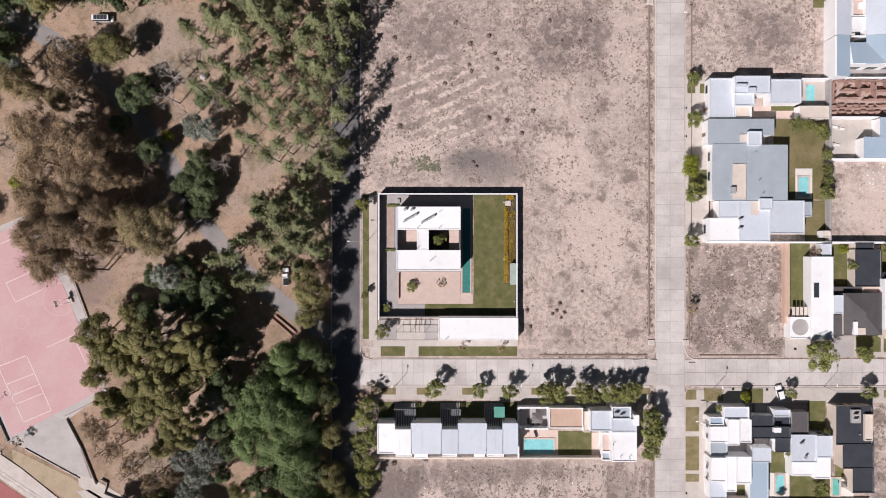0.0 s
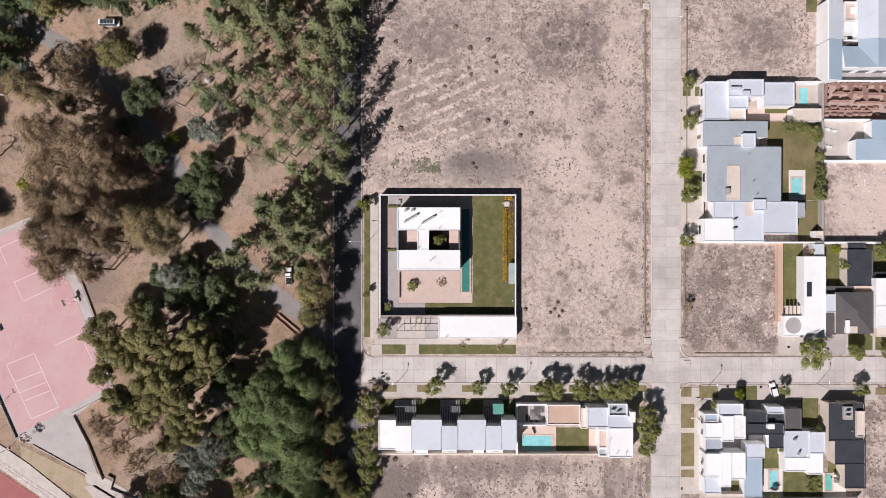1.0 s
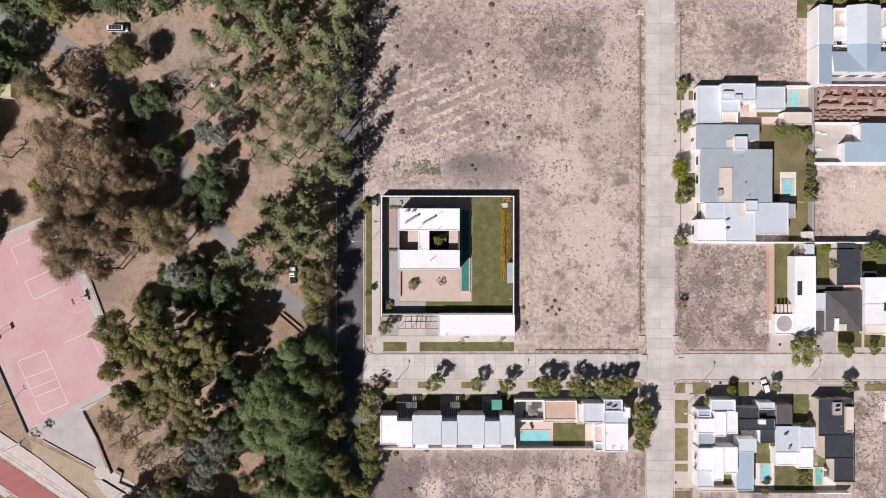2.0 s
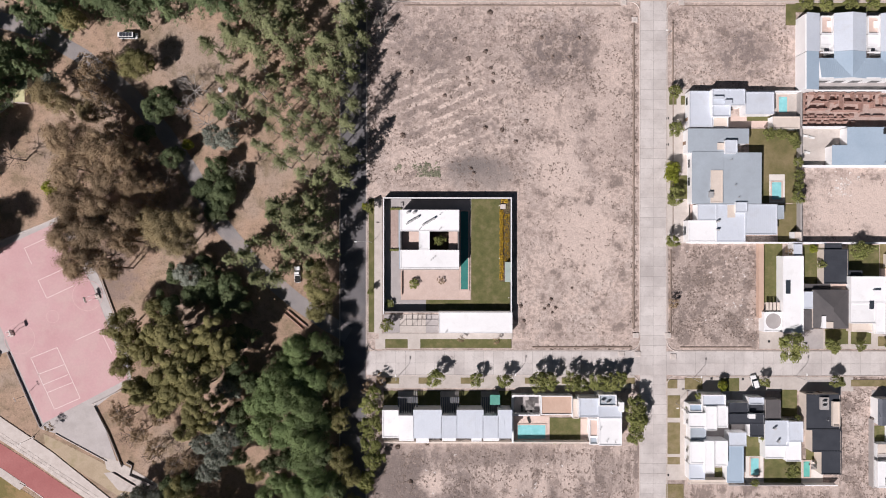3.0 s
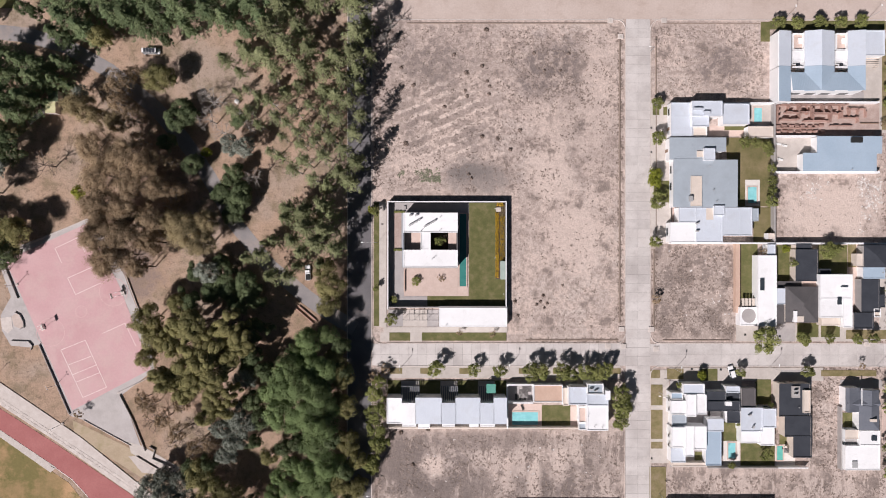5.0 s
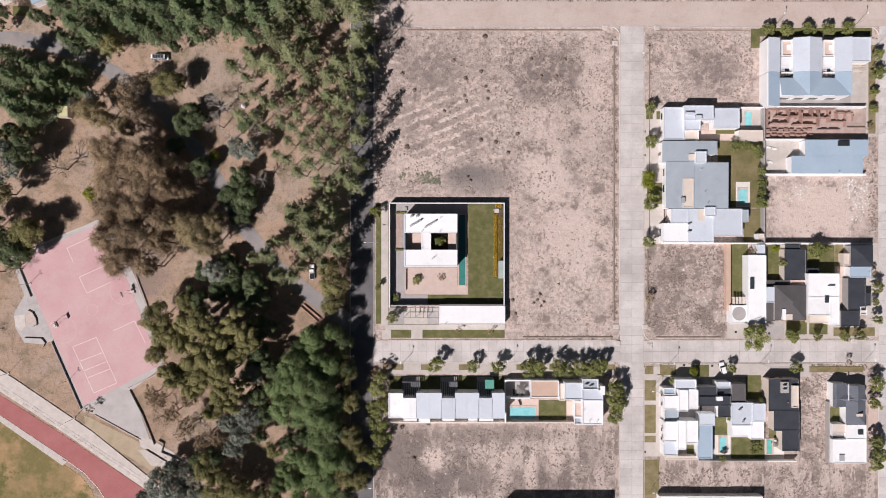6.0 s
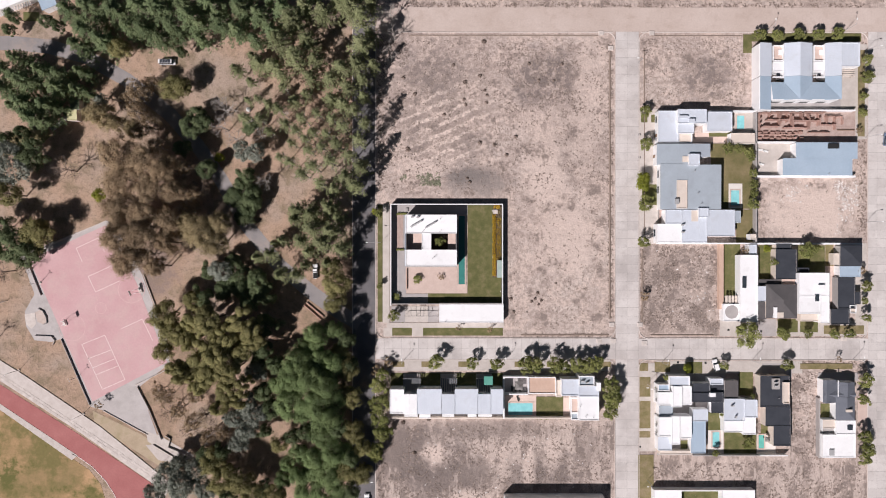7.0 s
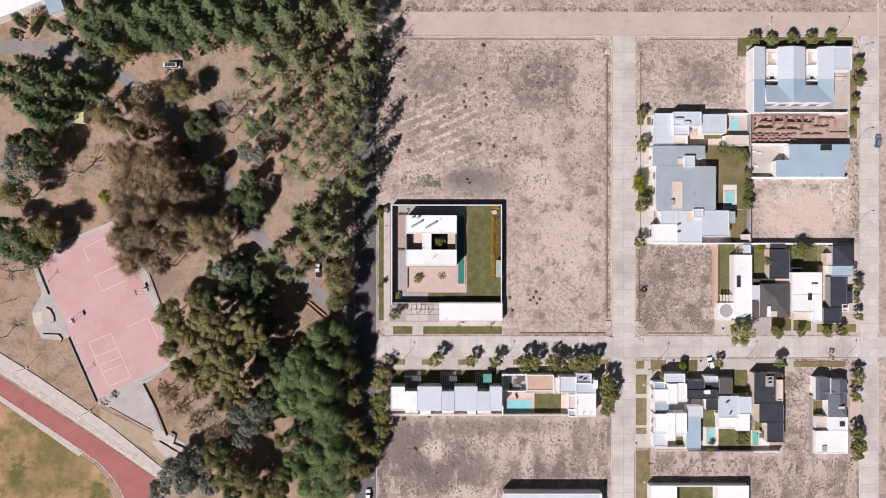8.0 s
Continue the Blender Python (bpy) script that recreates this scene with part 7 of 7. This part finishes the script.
flood_pole(-139.84, -11.77, 5.2, 120)

for x, y in ((16.97, 13.23), (16.97, -2.76), (19.82, -14.63)):
    g = base("garden_lamp", x, y, 0.13, "short garden lamp with a white globe", "lamp", "garden lamps")
    bm = bmesh.new()
    add_beam(bm, (0, 0, 0), (0, 0, 0.9), 0.035, 0.03, 6)
    part("post", bm, DARK_STEEL, g)
    bm = bmesh.new()
    bmesh.ops.create_uvsphere(bm, u_segments=12, v_segments=8, radius=0.17)
    bmesh.ops.translate(bm, vec=(0, 0, 1.02), verts=bm.verts)
    part("globe", bm, LAMP_WHITE, g, "white globe")

# ---- sports ground furniture ----


def hoop(x, y, turn):
    b = base("basketball_stand", x, y, 0.09, "basketball stand with a dark backboard on a heavy base", "basketball stand", "basketball stands")
    b.rotation_euler[2] = radians(turn)
    bm = bmesh.new()
    add_box(bm, -0.6, -0.9, 0, 0.6, 0.9, 0.45)
    bmesh.ops.bevel(bm, geom=bm.edges[:], offset=0.05, segments=1, affect="EDGES")
    part("base_block", bm, KERB, b, "pale concrete base")
    for s in (-0.6, 0.6):
        bm = bmesh.new()
        add_beam(bm, (0, s, 0.4), (0.3, s, 2.9), 0.07, 0.06, 6)
        part("post", bm, LAMP_WHITE, b)
        bm = bmesh.new()
        add_beam(bm, (0.3, s, 2.9), (2.2, s, 3.1), 0.06, 0.06, 6)
        part("arm", bm, LAMP_WHITE, b)
    bm = bmesh.new()
    add_box(bm, 2.2, -0.9, 2.8, 2.26, 0.9, 3.9)
    part("backboard", bm, LAMP_WHITE, b)
    bm = bmesh.new()
    ring = [(2.5 + 0.23 * math.cos(radians(30 * i)), 0.23 * math.sin(radians(30 * i)), 3.05) for i in range(13)]
    for u, v in zip(ring, ring[1:]):
        add_beam(bm, u, v, 0.02, 0.02, 4)
    part("rim", bm, BRICK, b)


hoop(-131.24, -25.77, 22)
hoop(-105.04, -14.37, 202)


def fence(points, h, label, material=DARK_STEEL, gap=2.5):
    f = base("fence", points[0][0], points[0][1], 0, label, "fence")
    ox, oy = points[0]
    for (ax, ay), (bx, by) in zip(points, points[1:]):
        n = max(1, round(math.hypot(bx - ax, by - ay) / gap))
        for i in range(n + 1):
            bm = bmesh.new()
            x, y = ax + (bx - ax) * i / n - ox, ay + (by - ay) * i / n - oy
            add_beam(bm, (x, y, -0.1), (x, y, h), 0.05, 0.05, 6)
            part("post", bm, material, f)
        for z in (0.35 * h, 0.65 * h, h):
            bm = bmesh.new()
            add_beam(bm, (ax - ox, ay - oy, z), (bx - ox, by - oy, z), 0.035, 0.035, 5)
            part("rail", bm, material, f)


def low_wall(points, h, label, material=GREY_PLASTER, w=0.09):
    bm = bmesh.new()
    for (ax, ay), (bx, by) in zip(points, points[1:]):
        d = Vector((bx - ax, by - ay, 0)).normalized()
        n = Vector((-d.y, d.x, 0)) * w
        vs = [bm.verts.new((p.x, p.y, z)) for z in (-0.1, h) for p in (Vector((ax, ay, 0)) - n, Vector((bx, by, 0)) - n, Vector((bx, by, 0)) + n, Vector((ax, ay, 0)) + n)]
        for q in FACES:
            bm.faces.new([vs[i] for i in q])
    tagged(part("low_wall", bm, material), label, "wall", "", "structure")


low_wall([(-132.44, -31.37), (-122.44, -54.16)], 0.65, "low dark retaining wall beside the ball court")
low_wall([(-144.84, -2.77), (-139.44, -16.17)], 0.65, "low dark retaining wall beside the ball court")
low_wall([(-106.04, -47.77), (-101.64, -56.16), (-97.64, -66.16)], 0.65, "low dark retaining wall below the trees")
low_wall([(-96.24, -64.76), (-94.44, -65.76), (-95.24, -68.76), (-88.04, -71.76)], 0.7, "low stepped wall beside the path")
low_wall([(-106.84, -47.37), (-94.84, -41.37)], 0.5, "low edge wall of the ball court", KERB)
low_wall([(-104.04, -8.57), (-98.84, -22.37)], 0.5, "low edge wall of the ball court", KERB)
low_wall([(-144.44, -2.17), (-116.84, 9.83)], 0.4, "low edge wall of the ball court", KERB)
low_wall([(-117.84, -56.16), (-102.44, -64.56)], 0.35, "low edge of the concrete apron", KERB)
low_wall([(-141.64, -30.17), (-135.84, -30.37), (-134.64, -31.77), (-135.24, -33.17)], 0.6, "curved low wall of a seating corner")
low_wall([(-140.44, -20.77), (-138.84, -21.57), (-137.64, -23.77), (-137.44, -25.77), (-138.84, -26.37)], 0.6, "curved low wall of a sand pit")
low_wall([(-128.84, -71.16), (-126.44, -72.36), (-121.64, -75.76), (-116.84, -80.96), (-114.04, -85.36), (-112.44, -89.76), (-111.64, -97.76)], 0.12, "thin white inner kerb round the bend of the track", LINE)
polygon_area("sand_pit", [(-141.67, -22.15), (-139.27, -20.75), (-138.07, -22.75), (-137.67, -25.35), (-138.87, -26.15), (-140.87, -25.35)], 0.09, DIRT_ROAD, "small sand pit inside a curved low wall", "sand pit")
polygon_area("worn_slab", [(-145.27, -22.75), (-141.67, -22.15), (-141.27, -26.15), (-142.87, -27.75), (-144.87, -26.15)], 0.1, KERB, "broken pale concrete slab beside the sand pit", "slab")
fence([(-156.84, -19.77), (-151.24, -17.97)], 1.2, "thin dark rail fence at the park's edge")
low_wall([(-48.25, -19.37), (-42.45, -24.37)], 0.6, "low reddish brick wall beside the park spur", BRICK)
low_wall([(-47.25, -18.57), (-41.45, -23.37)], 0.6, "low reddish brick wall beside the park spur", BRICK)

# ---- vehicles ----


def car(x, y, turn, paint, label, length=4.3, van=False, truck=False):
    """A car: lower body, cabin with glass, bonnet line, four wheels, lamps."""
    c = base("car", x, y, 0.05, label, "car")
    c.rotation_euler[2] = radians(turn)
    L, w = length / 2, 0.88
    bm = bmesh.new()
    add_box(bm, -L, -w, 0.28, L, w, 0.85)
    bmesh.ops.bevel(bm, geom=bm.edges[:], offset=0.16, segments=3, affect="EDGES")
    part("body", bm, paint, c)
    rear, front, roof_z = (-L + 0.08, L - 0.75, 1.95) if van else ((-0.2 if truck else -L + 0.35), L - 1.15, 1.45)
    bm = bmesh.new()
    low = [(rear, -w + 0.06), (front, -w + 0.06), (front, w - 0.06), (rear, w - 0.06)]
    inset = 0.12 if van else 0.5
    high = [(rear + inset * 0.7, -w + 0.2), (front - inset, -w + 0.2), (front - inset, w - 0.2), (rear + inset * 0.7, w - 0.2)]
    vs = [bm.verts.new((a, b, 0.82)) for a, b in low] + [bm.verts.new((a, b, roof_z - 0.05)) for a, b in high]
    for q in FACES:
        bm.faces.new([vs[i] for i in q])
    part("cabin", bm, GLASS, c, "dark window glass")
    bm = bmesh.new()
    add_box(bm, high[0][0] - 0.05, -w + 0.15, roof_z - 0.05, high[1][0] + 0.05, w - 0.15, roof_z + 0.03)
    bmesh.ops.bevel(bm, geom=bm.edges[:], offset=0.03, segments=1, affect="EDGES")
    part("roof", bm, paint, c)
    if truck:
        bm = bmesh.new()
        add_box(bm, -L + 0.14, -w + 0.14, 0.7, -0.4, w - 0.14, 0.872)
        part("load_bed", bm, RUBBER, c, "dark open load bed")
    for sx in (-L + 0.75, L - 0.8):
        for sy in (-w + 0.02, w - 0.02):
            bm = bmesh.new()
            add_beam(bm, (sx, sy - 0.1, 0.31), (sx, sy + 0.1, 0.31), 0.31, 0.31, 14)
            wheel = part("wheel", bm, RUBBER, c)
            bm = bmesh.new()
            s = 1 if sy > 0 else -1
            add_beam(bm, (sx, sy + s * 0.09, 0.31), (sx, sy + s * 0.12, 0.31), 0.19, 0.17, 10)
            part("rim", bm, STEEL, wheel)
    for sy in (-0.62, 0.62):
        bm = bmesh.new()
        add_box(bm, L - 0.06, sy - 0.18, 0.6, L + 0.01, sy + 0.18, 0.74)
        part("headlight", bm, LAMP_WHITE, c)
        bm = bmesh.new()
        add_box(bm, -L - 0.01, sy - 0.14, 0.6, -L + 0.06, sy + 0.14, 0.76)
        part("tail_light", bm, TRACK, c)
    return c


car(94.43, -40.24, 105, CAR_WHITE, "white hatchback parked across a driveway", 4.4)
car(153.44, 38.10, 85, CAR_BLUE, "blue-grey saloon parked at the kerb", 4.5)
camper = car(-95.51, 64.66, 0, CAR_WHITE, "white camper van with solar panels parked in the park", 5.6, True)
for i in range(4):
    bm = bmesh.new()
    add_box(bm, -2.1 + i * 0.95, -0.62, 1.99, -1.25 + i * 0.95, 0.62, 2.05)
    part("solar_panel", bm, DARK_ROOF, camper, "dark blue solar panel")
car(-44.28, -7.74, 92, CAR_WHITE, "white pickup parked under the pines", 5.0, False, True)
car(-26.36, -86.88, 90, CAR_WHITE, "pale car parked in the shade of the park road", 4.2)
tank = base("water_tank", -67.44, 48.23, 0, "small white plastic tank among the pines", "tank")
bm = bmesh.new()
add_beam(bm, (0, 0, 0), (0, 0, 1.3), 0.75, 0.75, 16)
add_beam(bm, (0, 0, 1.3), (0, 0, 1.6), 0.75, 0.25, 16)
part("body", bm, LAMP_WHITE, tank)
for x, y in ((68.19, 39.90), (68.19, 31.94), (68.34, -68.56), (81.57, -39.25), (91.12, -39.40), (99.08, -27.94), (110.39, -28.42)):
    tagged(box_part("drain_cover", x - 0.35, y - 0.35, 0.1, x + 0.35, y + 0.35, 0.165, DARK_STEEL, None, "dark square drain cover in the pavement", 0.01), "", "drain cover", "drain covers")

# pale concrete drain chambers at the street corners
for x, y in ((58.54, -26.17), (68.34, -26.17), (59.14, -31.77), (69.94, -32.57), (139.14, -30.97), (58.14, 69.82), (72.34, 75.02), (54.74, 75.02), (54.14, -31.77)):
    d = base("drain_chamber", x, y, 0, "low pale concrete drain chamber at a street corner", "drain chamber", "drain chambers")
    bm = bmesh.new()
    add_box(bm, -0.9, -0.8, -0.1, 0.9, 0.8, 0.32)
    bmesh.ops.bevel(bm, geom=bm.edges[:], offset=0.06, segments=1, affect="EDGES")
    part("chamber", bm, KERB, d)
    bm = bmesh.new()
    add_box(bm, -0.4, -0.4, 0.3, 0.4, 0.4, 0.35)
    part("lid", bm, PAVING, d)
